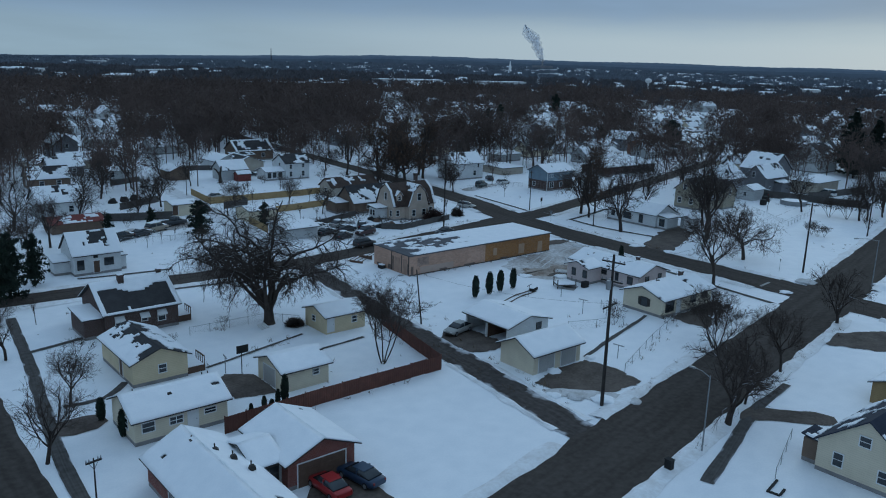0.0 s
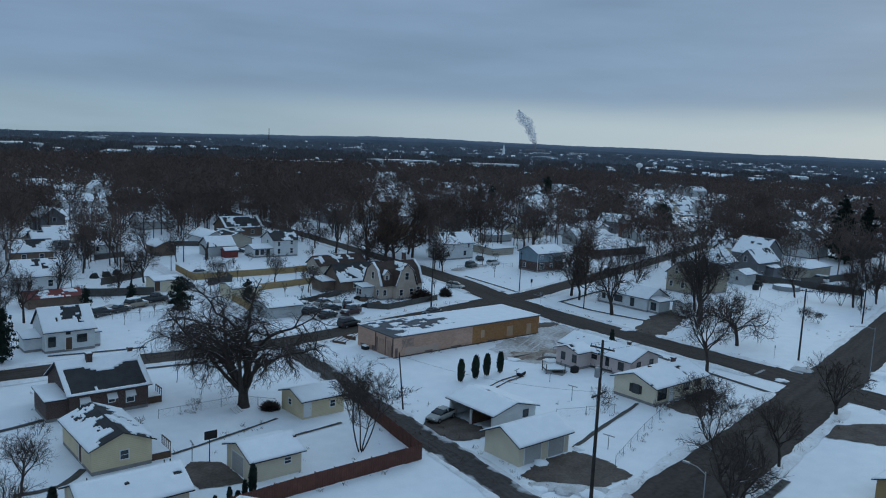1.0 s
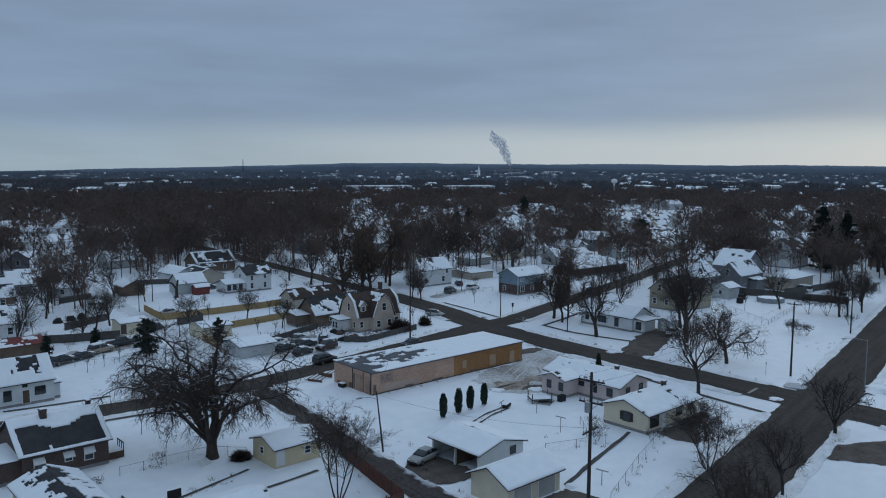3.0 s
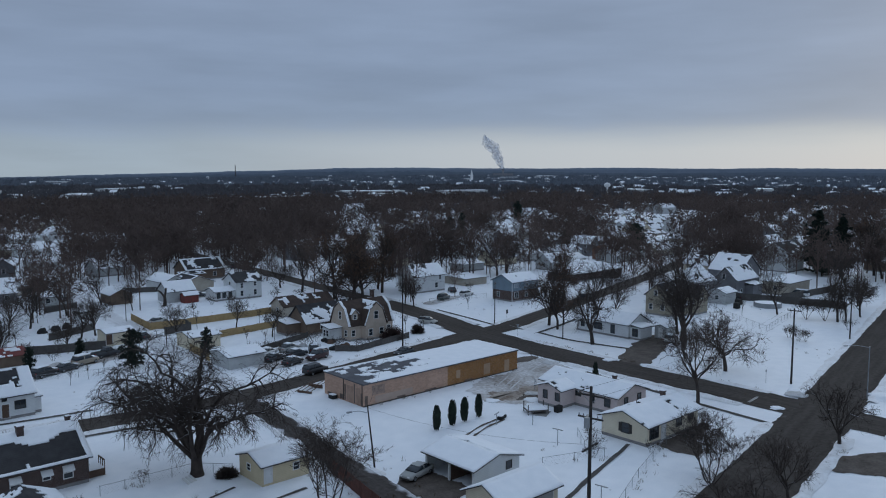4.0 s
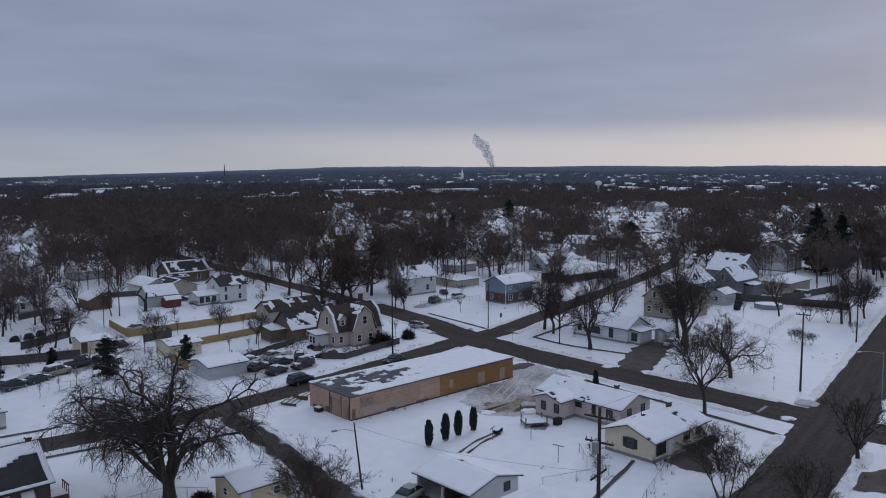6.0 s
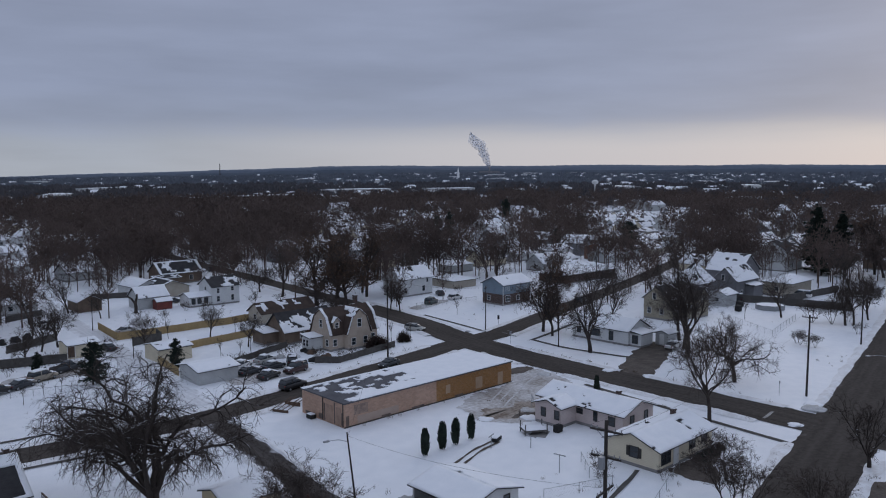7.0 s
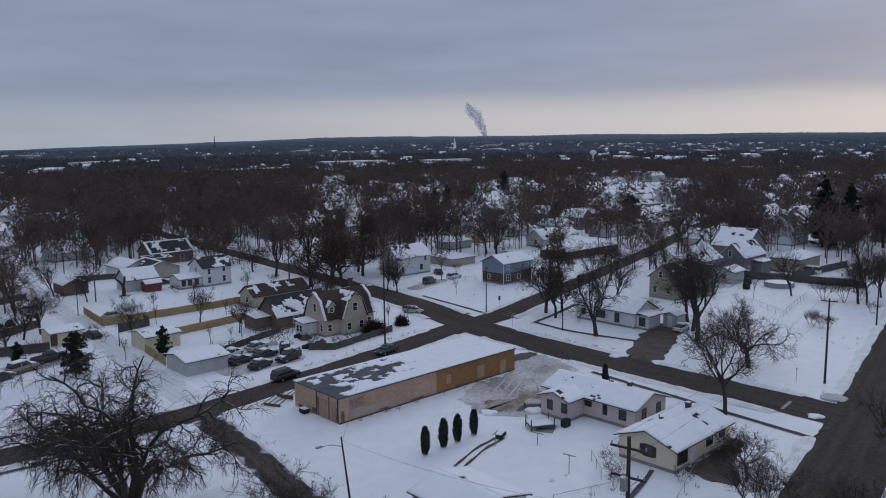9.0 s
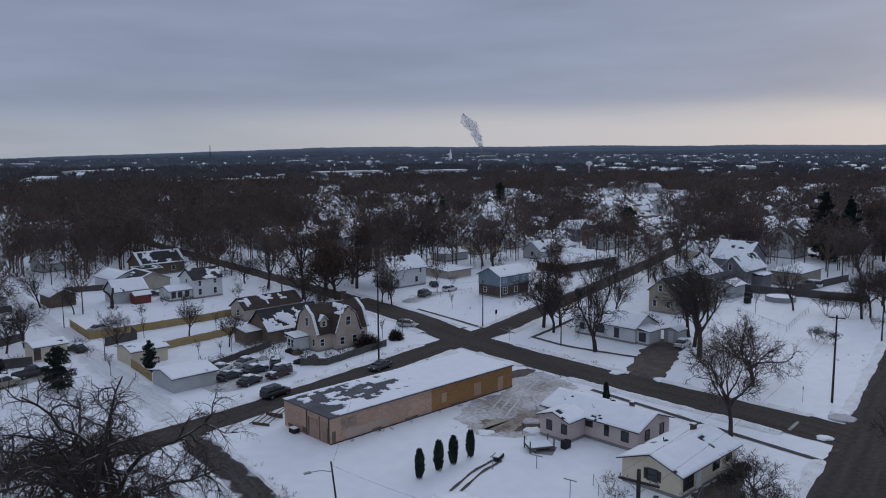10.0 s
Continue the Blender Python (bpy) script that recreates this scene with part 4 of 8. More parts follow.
    add_volume(t, 3.62, 4.7, -2.6, -0.4, 2.3, 2.7, "x", WHITE, SHINGLE, "flat", 0.2)
    add_volume(t, -6.0, -3.62, -1.5, 2.0, 2.1, 2.6, "x", WHITE, SHINGLE, "flat", 0.2)
    house("tan_house", 21.3, 30.2, 67.3, 73.4, 2.55, 3.95, "x", CREAM, SHINGLE, "cream ranch house with a snow-covered roof and black vents",
          wins=(("s", -3.2, 1.65, 1.1, 0.9), ("s", -0.6, 1.65, 1.2, 0.7), ("s", 2.7, 1.75, 1.1, 0.5), ("w", -1.0, 1.6, 0.8, 1.0)),
          doors=(("s", 1.0, 0.9, 2.0, TRIM),), vents=((22.3, 70.3, 3.9), (29.6, 71.6, 3.4), (29.7, 70.4, 3.9), (25.3, 69.2, 3.5)))
    # red brick house with breezeway and garage
    t = house("red_brick_house", 19.9, 26.2, 46.0, 60.2, 2.6, 4.2, "y", REDBRICK, SHINGLE, "red brick ranch house with a wide snowy roof and dark vents",
              wins=(("s", -1.2, 1.6, 1.2, 1.0), ("w", 2, 1.6, 1.0, 1.0), ("e", -3.0, 1.6, 1.2, 1.2)), vents=((22.8, 57.8, 4.1), (23.8, 55.6, 4.0), (24.6, 54, 3.8), (25.2, 52, 3.6)), oh=0.5)
    add_volume(t, 26.2 - 23.05, 28.6 - 23.05, 53.4 - 53.1, 59.0 - 53.1, 2.5, 3.4, "x", GREYW, SHINGLE, "gable", 0.3)
    add_window(t, (0, -2 * 0.3), "s", 4.3, 1.5, 1.6, 1.3, DARKTRIM)
    add_volume(t, 28.5 - 23.05, 35.0 - 23.05, 52.4 - 53.1, 60.0 - 53.1, 2.6, 3.95, "y", REDBRICK, SHINGLE, "gable", 0.45)
    add_door(t, (0, 2 * 0.7), "s", 8.7, 4.6, 2.15, BROWNDOOR, 0.03, "garage_door", "dark red garage door")
    t = house("navy_roof_house", 68.2, 79.5, 19.5, 27.7, 3.1, 6.2, "x", CREAM, NAVY, "cream one-and-a-half-storey house with a bare navy shingle roof",
              wins=(("w", 2.2, 1.7, 0.8, 1.2), ("w", 0.2, 4.2, 0.9, 0.9), ("w", -1.6, 1.6, 0.8, 1.1)), snow=("thin", "thin"), cell=0.35)
    add_volume(t, -4.9, -2.6, 4.12, 5.7, 2.3, 2.6, "x", BROWNW, NAVY, "flat", 0.2, ("half",))
    house("brown_garage", 87.9, 94.5, 25.4, 31.0, 2.4, 3.4, "x", mat("ochre_siding", (0.33, 0.24, 0.12), (0.26, 0.19, 0.09), mode="siding"), SHINGLE,
          "ochre brown garage with a snowy roof", category="garage", base=False)


build_main_houses()


def build_mid_houses():
    # gambrel house with two steep gables
    t = house("gambrel_house", 101.7, 113.1, 137.3, 143.7, 3.1, 7.8, "x", STUCCO, BROWNSH, "beige stucco house with a brown gambrel roof, some snow", kind="gambrel",
              oh=0.25, snow=("rake", "rake", "rake", "thin"), cell=0.3,
              wins=(("w", -0.2, 5.1, 0.8, 1.5), ("w", -2.2, 1.6, 0.7, 1.2), ("w", 2.2, 1.6, 0.7, 1.2), ("s", -4.6, 1.6, 0.8, 1.2), ("s", 4.6, 1.6, 0.9, 1.2)))
    add_volume(t, -2.5, 2.9, -4.6, 0.0, 3.1, 7.7, "y", STUCCO, BROWNSH, "gambrel", 0.25, ("rake", "thin", "rake", "rake"), 0.3)
    add_window(t, (0, 9.2), "s", 0.2, 5.1, 0.95, 1.5)
    add_window(t, (0, 9.2), "s", -1.2, 1.6, 0.9, 1.3)
    add_window(t, (0, 9.2), "s", 1.6, 1.6, 0.9, 1.3)
    # small dormer between the gables, with a sagging cap of snow
    add_volume(t, -4.7, -3.2, -2.9, 0.0, 5.5, 6.3, "y", STUCCO, BROWNSH, "gable", 0.2, ("full", "full"), 0.25, False, 3.4)
    add_window(t, (0, 5.8), "s", -3.95, 4.85, 0.7, 0.9)
    add_volume(t, -8.6, -5.72, -0.7, 2.0, 2.6, 3.0, "x", WHITE, SHINGLE, "flat", 0.3)
    add_window(t, (17.2, 0), "w", 0.2, 1.6, 0.7, 1.2)
    add_window(t, (17.2, 0), "w", 1.2, 1.6, 0.7, 1.2)
    chimney(t, 3.6, 1.2, 6.0, 9.4, 0.7)
    t = house("dark_roof_house", 98.5, 110.5, 148.0, 155.0, 2.8, 6.0, "x", BROWNW, SHINGLE, "brown house with a dark roof half clear of snow", snow=("half", "thin"), cell=0.35,
              wins=(("w", 1.2, 1.6, 0.9, 1.1), ("s", -2, 1.6, 1.0, 1.1)), oh=0.45)
    add_volume(t, -9.2, -6.05, -1.0, 3.4, 2.4, 2.9, "x", BROWNW, SHINGLE, "flat", 0.3)
    house("tan_cottage", 105.6, 119.5, 168.8, 174.6, 2.7, 4.6, "x", TAN, BROWNSH, "small tan house with a dark bare roof", snow=("bare", "half"), wins=(("w", 0, 1.6, 0.9, 1.1), ("s", -3, 1.6, 0.9, 1.1)))
    house("tall_garage", 93.9, 101.4, 207.2, 213.6, 3.0, 5.2, "x", GREYW, SHINGLE, "pale grey barn-like garage with a smooth snowy roof", category="garage", base=False)
    house("red_shed", 97.0, 100.9, 203.8, 206.4, 2.0, 2.7, "x", REDSH, SHINGLE, "small red shed with a snowy roof", category="shed", base=False, oh=0.2)
    t = house("dark_house", 115.5, 128.5, 243.0, 252.0, 3.4, 6.4, "x", BROWNW, SHINGLE, "dark brown house with a roof mostly bare of snow", snow=("rim", "rim"), wins=(("w", 0, 1.7, 1.0, 1.2), ("s", 3, 1.7, 1.0, 1.2)))
    add_volume(t, -9.4, -2.0, -8.0, -4.55, 2.4, 3.0, "x", BROWNW, SHINGLE, "flat", 0.3, ("rim",))
    house("tan_house", 103.5, 113.0, 219.5, 230.0, 2.8, 4.6, "y", TAN, SHINGLE, "tan house with a long roof, snow only at its rim", snow=("rim", "half"))
    t = house("white_two_storey_house", 110.0, 117.6, 200.3, 207.6, 4.8, 6.9, "x", WHITE, SHINGLE, "white two-storey house with patches of snow on a dark roof", snow=("thin", "half"),
              wins=(("s", -2.2, 3.7, 0.7, 1.2), ("s", 1.8, 1.6, 0.8, 1.4), ("s", -2.2, 1.6, 0.8, 1.4), ("s", 1.8, 3.9, 0.7, 1.0), ("w", 0, 3.9, 0.8, 1.2)))
    add_volume(t, -9.6, -3.82, -2.9, 2.6, 2.5, 3.4, "x", WHITE, SHINGLE, "gable", 0.35)
    for o in (-8.6, -7.0, -5.2):
        add_window(t, (0, 5.8), "s", o, 1.5, 0.9, 1.3, DARKTRIM)
    house("brown_shed", 81.6, 87.2, 213.6, 221.0, 2.6, 3.9, "y", BROWNW, SHINGLE, "dark brown shed with snow on its roof", category="shed", base=False)
    house("garage", 63.7, 69.0, 165.9, 171.2, 2.5, 3.0, "x", CREAM, SHINGLE, "cream garage with a dark open doorway and a snowy roof", category="garage", doors=(("s", -2.2, 1.2, 2.0, BROWNDOOR),), base=False)
    house("garage", 74.4, 80.6, 151.4, 157.6, 2.4, 3.1, "x", CREAM, SHINGLE, "pale garage beside a lane under deep snow", category="garage", base=False, oh=0.3)
    house("garage", 72.7, 79.6, 132.6, 139.6, 2.2, 2.9, "x", GREYW, SHINGLE, "low garage almost hidden under snow", category="garage", base=False)
    t = house("blue_house", 162.6, 173.0, 148.3, 155.4, 5.3, 7.0, "x", BRICK, SHINGLE, "two-storey house, slate blue siding over dark brick, snowy roof", oh=0.5,
              wins=(("w", 1.4, 1.6, 0.9, 1.1), ("s", -3.4, 1.7, 1.5, 1.5), ("s", 0.5, 1.6, 1.0, 1.2), ("s", -3.6, 4.2, 1.3, 0.9), ("s", 0.6, 4.2, 1.2, 0.9), ("s", 3.6, 4.2, 1.0, 0.9)))
    part("upper_siding", prism_wall(-5.25, 5.25, -3.6, 3.6, 5.3, 7.0, "x", z0=2.8), BLUE, t, "slate blue siding on the upper storey")
    part("downpipe", boxed((-5.32, -3.68, 0.1, -5.2, -3.56, 5.2)), TRIM, t)
    house("white_gabled_house", 152.0, 163.8, 176.0, 183.0, 4.9, 7.6, "x", WHITE, SHINGLE, "white two-storey house with snowy cross gables", snow=("most", "full"),
          wins=(("s", -4, 1.8, 0.8, 1.3), ("s", 2.6, 1.8, 1.0, 1.4), ("s", 4.0, 4.0, 0.7, 1.2), ("w", 0, 4.3, 0.8, 1.2)))
    t = thing("garage_row", 178.0, 182.0, "low flat garage with a snowy roof beside a car park", "garage")
    add_volume(t, -4.5, 4.5, -4.8, 4.8, 2.1, 2.3, "x", TAN, SHINGLE, "flat", 0.5, base=False)
    house("small_house", 196.0, 206.0, 201.5, 208.5, 2.6, 4.0, "x", GREYW, SHINGLE, "small pale house under a hipped snowy roof", kind="hip", wins=(("s", -2, 1.5, 1.0, 1.0), ("w", 0, 1.5, 0.9, 1.0)))
    t = house("grey_bungalow", 146.2, 153.6, 100.6, 114.0, 3.0, 4.9, "y", WHITE, SHINGLE, "pale grey bungalow with a snowy roof and a small porch",
              wins=(("w", 1.0, 1.75, 2.0, 1.3), ("w", -2.8, 1.6, 0.9, 1.7), ("w", 5.0, 1.7, 0.8, 1.1)), frame_mat=DARKTRIM)
    add_volume(t, -3.2, 0.8, -9.4, -6.75, 2.6, 3.1, "x", WHITE, SHINGLE, "flat", 0.35)
    add_window(t, (6.4, 0), "w", -8.0, 1.5, 1.2, 1.5, DARKTRIM)
    house("garden_shed", 151.6, 154.8, 95.0, 97.8, 2.4, 2.9, "x", GREYW, SHINGLE, "small grey shed with a snowy roof", category="shed", base=False, oh=0.2, doors=(("w", 0, 0.8, 1.9, TRIM),))
    t = house("yellow_two_storey_house", 174.5, 186.0, 108.5, 115.0, 4.9, 7.6, "x", mat("faded_yellow_siding", (0.37, 0.335, 0.255), (0.30, 0.27, 0.205), mode="siding"), SHINGLE,
          "faded yellow two-storey house with snow on one roof slope", snow=("thin", "full"), wins=(("w", 0.5, 5.4, 0.8, 1.3), ("w", -1.5, 2.0, 0.9, 1.3), ("w", 1.8, 2.0, 0.9, 1.3)))
    add_volume(t, 1.6, 6.8, -6.2, -3.0, 4.6, 7.0, "y", MATS["faded_yellow_siding"], SHINGLE, "gable", 0.35, ("thin", "most"))
    add_window(t, (0, 12.4), "s", 4.2, 4.4, 0.9, 1.3)
    add_volume(t, -3.0, 1.58, -5.4, -3.28, 2.6, 3.1, "x", MATS["faded_yellow_siding"], SHINGLE, "flat", 0.3)
    t = house("brick_ranch_house", 203.0, 229.0, 160.0, 170.0, 2.9, 4.6, "x", BRICK, SHINGLE, "wide low brick ranch house with a hipped snowy roof", kind="hip", oh=0.8,
              wins=(("s", 6, 1.6, 1.6, 1.3), ("s", 10, 1.6, 1.0, 1.3), ("w", 0, 1.6, 1.2, 1.2)))
    house("orange_brick_house", 261.0, 272.0, 186.0, 196.0, 4.8, 6.3, "x", ORANGEBRICK, SHINGLE, "orange brick two-storey house behind trees", wins=(("s", -3, 1.7, 1, 1.3), ("s", 2, 1.7, 1, 1.3), ("s", -3, 4, 1, 1.2), ("w", 0, 4, 1, 1.2)))
    house("ranch_house", 258.0, 274.0, 207.0, 215.0, 2.7, 4.6, "x", GREYW, SHINGLE, "pale ranch house with a white snowy roof")
    house("hip_roof_house", 199.5, 207.5, 114.8, 122.0, 5.6, 10.2, "x", GREY, SHINGLE, "grey house with a steep pyramid roof and brick chimney", kind="hip", snow=("half", "most", "half", "most"),
          chim=((204.0, 118.4, 8.5, 11.2, 0.8),), wins=(("w", 0, 4, 0.9, 1.3), ("s", 0, 4, 0.9, 1.3), ("s", 0, 1.7, 0.9, 1.3)))
    t = house("grey_gabled_house", 213.0, 225.0, 111.5, 118.0, 5.0, 8.2, "x", GREY, SHINGLE, "grey two-storey house with white-trimmed gables and snow", snow=("most", "full"),
              wins=(("w", 0.5, 5.6, 0.8, 1.5), ("s", 2, 3.9, 0.9, 1.2), ("s", -3, 1.7, 0.9, 1.2)))
    add_volume(t, -1.0, 4.5, -5.6, -3.2, 3.3, 3.9, "x", GREY, SHINGLE, "flat", 0.3)
    house("shingled_house", 230.0, 242.0, 119.0, 129.0, 5.2, 9.6, "y", GREY, SHINGLE, "grey steep-gabled house with snowy roof planes", snow=("most", "full"), wins=(("s", 0, 6, 1, 1.4), ("s", -2.5, 3, 1, 1.3)))
    house("small_garage", 201.0, 206.5, 108.2, 113.0, 3.0, 4.0, "x", GREYW, SHINGLE, "small pale garage with a snowy roof", category="garage", wins=(("w", 0, 1.7, 0.9, 1.0),), base=False)
    house("brown_house", 227.0, 240.0, 103.0, 111.0, 3.7, 5.2, "x", TAN, SHINGLE, "tan house with a low hipped snowy roof behind a fence", kind="hip", wins=(("w", 0, 2, 0.9, 1.1),))
    t = house("white_tall_house", 278.0, 290.0, 126.0, 136.0, 6.8, 10.0, "x", WHITE, SHINGLE, "tall white house with a dark steep roof", snow=("thin", "half"), wins=(("w", 0, 7.5, 1.0, 1.6), ("s", -3, 5, 0.9, 1.5), ("s", 1, 5, 0.9, 1.5), ("s", -2, 2, 0.9, 1.4)))
    house("white_house_under_trees", 39.5, 48.5, 176.8, 184.0, 3.4, 6.2, "x", WHITE, SHINGLE, "white house with snow patches, half behind trees", snow=("most", "full"), wins=(("s", -2, 1.7, 0.9, 1.3), ("s", 2, 1.7, 0.9, 1.3)))
    house("red_roof_shed", 38.0, 47.5, 160.5, 166.0, 2.0, 2.9, "x", BROWNW, REDSH, "low shed with a rust-red metal roof mostly bare of snow", category="shed", snow=("thin", "half"), base=False)
    for x0, y0, w, d, e, r, wall, sn, label in ((66.8, 221.5, 8.0, 6.5, 2.6, 3.4, GREYW, "full", "low pale garage with a smooth snowy roof beside a lane"), (46.5, 214.0, 9.5, 7.0, 2.9, 5.4, BROWNW, "half", "dark house with a partly bare roof beside the woods"),
                                                (56.0, 234.0, 9.0, 7.5, 2.8, 5.0, GREY, "most", "grey house with snow on its roof among thin trees"), (62.0, 246.0, 8.5, 7.0, 2.8, 4.8, TAN, "most", "tan cottage with a snowy roof among thin trees"),
                                                (94.0, 348.0, 12.0, 9.0, 3.0, 5.2, WHITE, "full", "white house with a snowy roof among bare woods"), (106.0, 407.0, 13.0, 9.0, 3.0, 5.4, WHITE, "full", "white house with a snowy roof among bare woods"),
                                                (86.0, 300.0, 10.0, 8.0, 2.8, 4.9, GREYW, "full", "pale house with a snowy roof among bare woods")):
        house("lane_house", x0, x0 + w, y0, y0 + d, e, r, "x", wall, SHINGLE, label, snow=(sn, "full"), wins=(("s", -2, 1.6, 1.0, 1.2), ("s", 2, 1.6, 1.0, 1.2), ("w", 0, 1.6, 0.9, 1.2)), cell=0.5)
    house("brown_cottage", 26.5, 35.5, 221.0, 229.0, 2.7, 4.4, "x", BROWNW, SHINGLE, "dark brown cottage under trees with a snowy roof", snow=("most", "full"))
    house("dark_cottage", 70.0, 77.0, 250.0, 258.0, 2.7, 4.6, "y", BROWNW, SHINGLE, "dark cottage under trees with a half bare roof", snow=("half", "half"))


build_mid_houses()


# ---- trees ----
class Branches:
    """Collects tubes and flat twigs as triangle arrays."""

    def __init__(self):
        self.v, self.f = [], []

    def tube(self, pts, radii, n):
        base = len(self.v)
        for i, (p, r) in enumerate(zip(pts, radii)):
            d = (pts[min(i + 1, len(pts) - 1)] - pts[max(i - 1, 0)])
            d = d / (np.linalg.norm(d) + 1e-9)
            u = np.cross(d, (0.31, 0.2, 0.93) if abs(d[2]) < 0.85 else (1, 0.1, 0))
            u = u / (np.linalg.norm(u) + 1e-9)
            w = np.cross(d, u)
            for k in range(n):
                a = 2 * math.pi * k / n
                self.v.append(p + (u * math.cos(a) + w * math.sin(a)) * r)
        for i in range(len(pts) - 1):
            for k in range(n):
                a, b = base + i * n + k, base + i * n + (k + 1) % n
                self.f += [(a, b, b + n), (a, b + n, a + n)]

    def blade(self, pts, width, rng):
        base = len(self.v)
        d = pts[-1] - pts[0]
        u = np.cross(d, rng.normal(size=3))
        u = u / (np.linalg.norm(u) + 1e-9) * width / 2
        for i, p in enumerate(pts[:-1]):
            k = 1 - 0.6 * i / (len(pts) - 1)
            self.v += [p - u * k, p + u * k]
        self.v.append(pts[-1])
        for i in range(len(pts) - 2):
            a = base + 2 * i
            self.f += [(a, a + 1, a + 3), (a, a + 3, a + 2)]
        a = base + 2 * (len(pts) - 2)
        self.f.append((a, a + 1, a + 2))


def grow_tree(seed, h, stem=0.3, kids=(6, 5, 5, 5), ratio=(0.62, 0.55, 0.5, 0.5), trunk=0.32, tilt=(34, 42, 46, 50), up=0.25, droop=0.0, twig=0.047, stems=1, wob=0.16, leaves=0, spread=0.0, low=0.55):
    """A bare tree: tapered trunk and limbs (wood) and fine twigs (crown), h metres high."""
    if spread:
        v = grow_tree(seed, h, stem, kids, ratio, trunk, tilt, up, droop, twig, stems, wob, 0, 0.0, low)
        allv = np.concatenate([v[0], v[2]])
        wide = spread / np.percentile(np.hypot(allv[:, 0], allv[:, 1]), 96)
        v = grow_tree(seed, h, stem / wide, kids, ratio, trunk, tilt, up, droop, twig / wide, stems, wob, leaves, 0.0, low)
        for k in (0, 2, 4):
            v[k][:, :2] *= wide
        return v
    rng = np.random.default_rng(seed)
    wood, crown, leaf = Branches(), Branches(), Branches()
    last = len(kids)

    def grow(p, d, length, r, lvl):
        seg = (5, 5, 4, 3, 3)[min(lvl, 4)] if lvl < last - 1 else (2 if lvl < last else 1)
        pts, dirs = [p], [d]
        for i in range(seg):
            d = d + rng.normal(size=3) * wob * (1 if lvl else 0.4)
            d = d + np.array((0, 0, (up if lvl < 3 else -droop) * (0.5 if lvl else 0.1)))
            if lvl >= 2 and droop:
                d = d + np.array((0, 0, -droop * 0.4))
            d = d / np.linalg.norm(d)
            p = p + d * length / seg
            pts.append(p)
            dirs.append(d)
        if lvl < last - 1:
            wood.tube(pts, [r * (1 - (0.55 if lvl else 0.35) * i / seg) for i in range(seg + 1)], (7, 5, 3, 3)[min(lvl, 3)])
        elif lvl == last - 1:
            crown.tube(pts, [max(0.008, r * (1 - 0.7 * i / seg)) for i in range(seg + 1)], 3)
        else:
            crown.blade(pts, twig, rng)
            for _ in range(leaves):
                q = pts[rng.integers(1, len(pts))] + rng.normal(size=3) * 0.12
                leaf.blade([q, q + rng.normal(size=3) * 0.16], 0.2, rng)
            return
        n = kids[lvl]
        for i in range(n):
            s = (low if lvl == 0 else 0.25) + ((1 - low if lvl == 0 else 0.75) * (i + rng.random() * 0.8)) / n
            s = min(s, 1.0)
            k = min(int(s * seg), seg - 1)
            q = pts[k] + (pts[k + 1] - pts[k]) * (s * seg - k)
            axis_d = dirs[k + 1]
            side = np.cross(axis_d, rng.normal(size=3))
            if lvl == 0:
                a = 2.4 * i + rng.random()
                side = np.array((math.cos(a), math.sin(a), 0.0))
            side = side / (np.linalg.norm(side) + 1e-9)
            ang = radians(tilt[lvl] * (0.65 + 0.7 * rng.random()))
            nd = axis_d * math.cos(ang) + side * math.sin(ang)
            ln = length * ratio[lvl] * (0.7 + 0.55 * rng.random()) * (1.0 if lvl == 0 else 1.15 - 0.45 * s)
            grow(q, nd, ln, r * (0.5 if lvl == 0 else 0.52) * (1.1 - 0.35 * s), lvl + 1)

    for s in range(stems):
        a = 2 * math.pi * s / stems + 0.5
        lean = 0.0 if stems == 1 else 0.38
        d0 = np.array((math.cos(a) * lean, math.sin(a) * lean, 1.0)) + rng.normal(size=3) * 0.05
        grow(np.array((math.cos(a), math.sin(a), 0.0)) * (0.12 if stems > 1 else 0) + np.array((0, 0, -0.15)), d0 / np.linalg.norm(d0), h * trunk, stem, 0)
    allv = np.array(wood.v + crown.v)
    k = h / max(allv[:, 2].max(), 0.1)
    sc = lambda b: np.array(b.v).reshape(-1, 3) * (1, 1, k)
    return sc(wood), wood.f, sc(crown), crown.f, sc(leaf), leaf.f


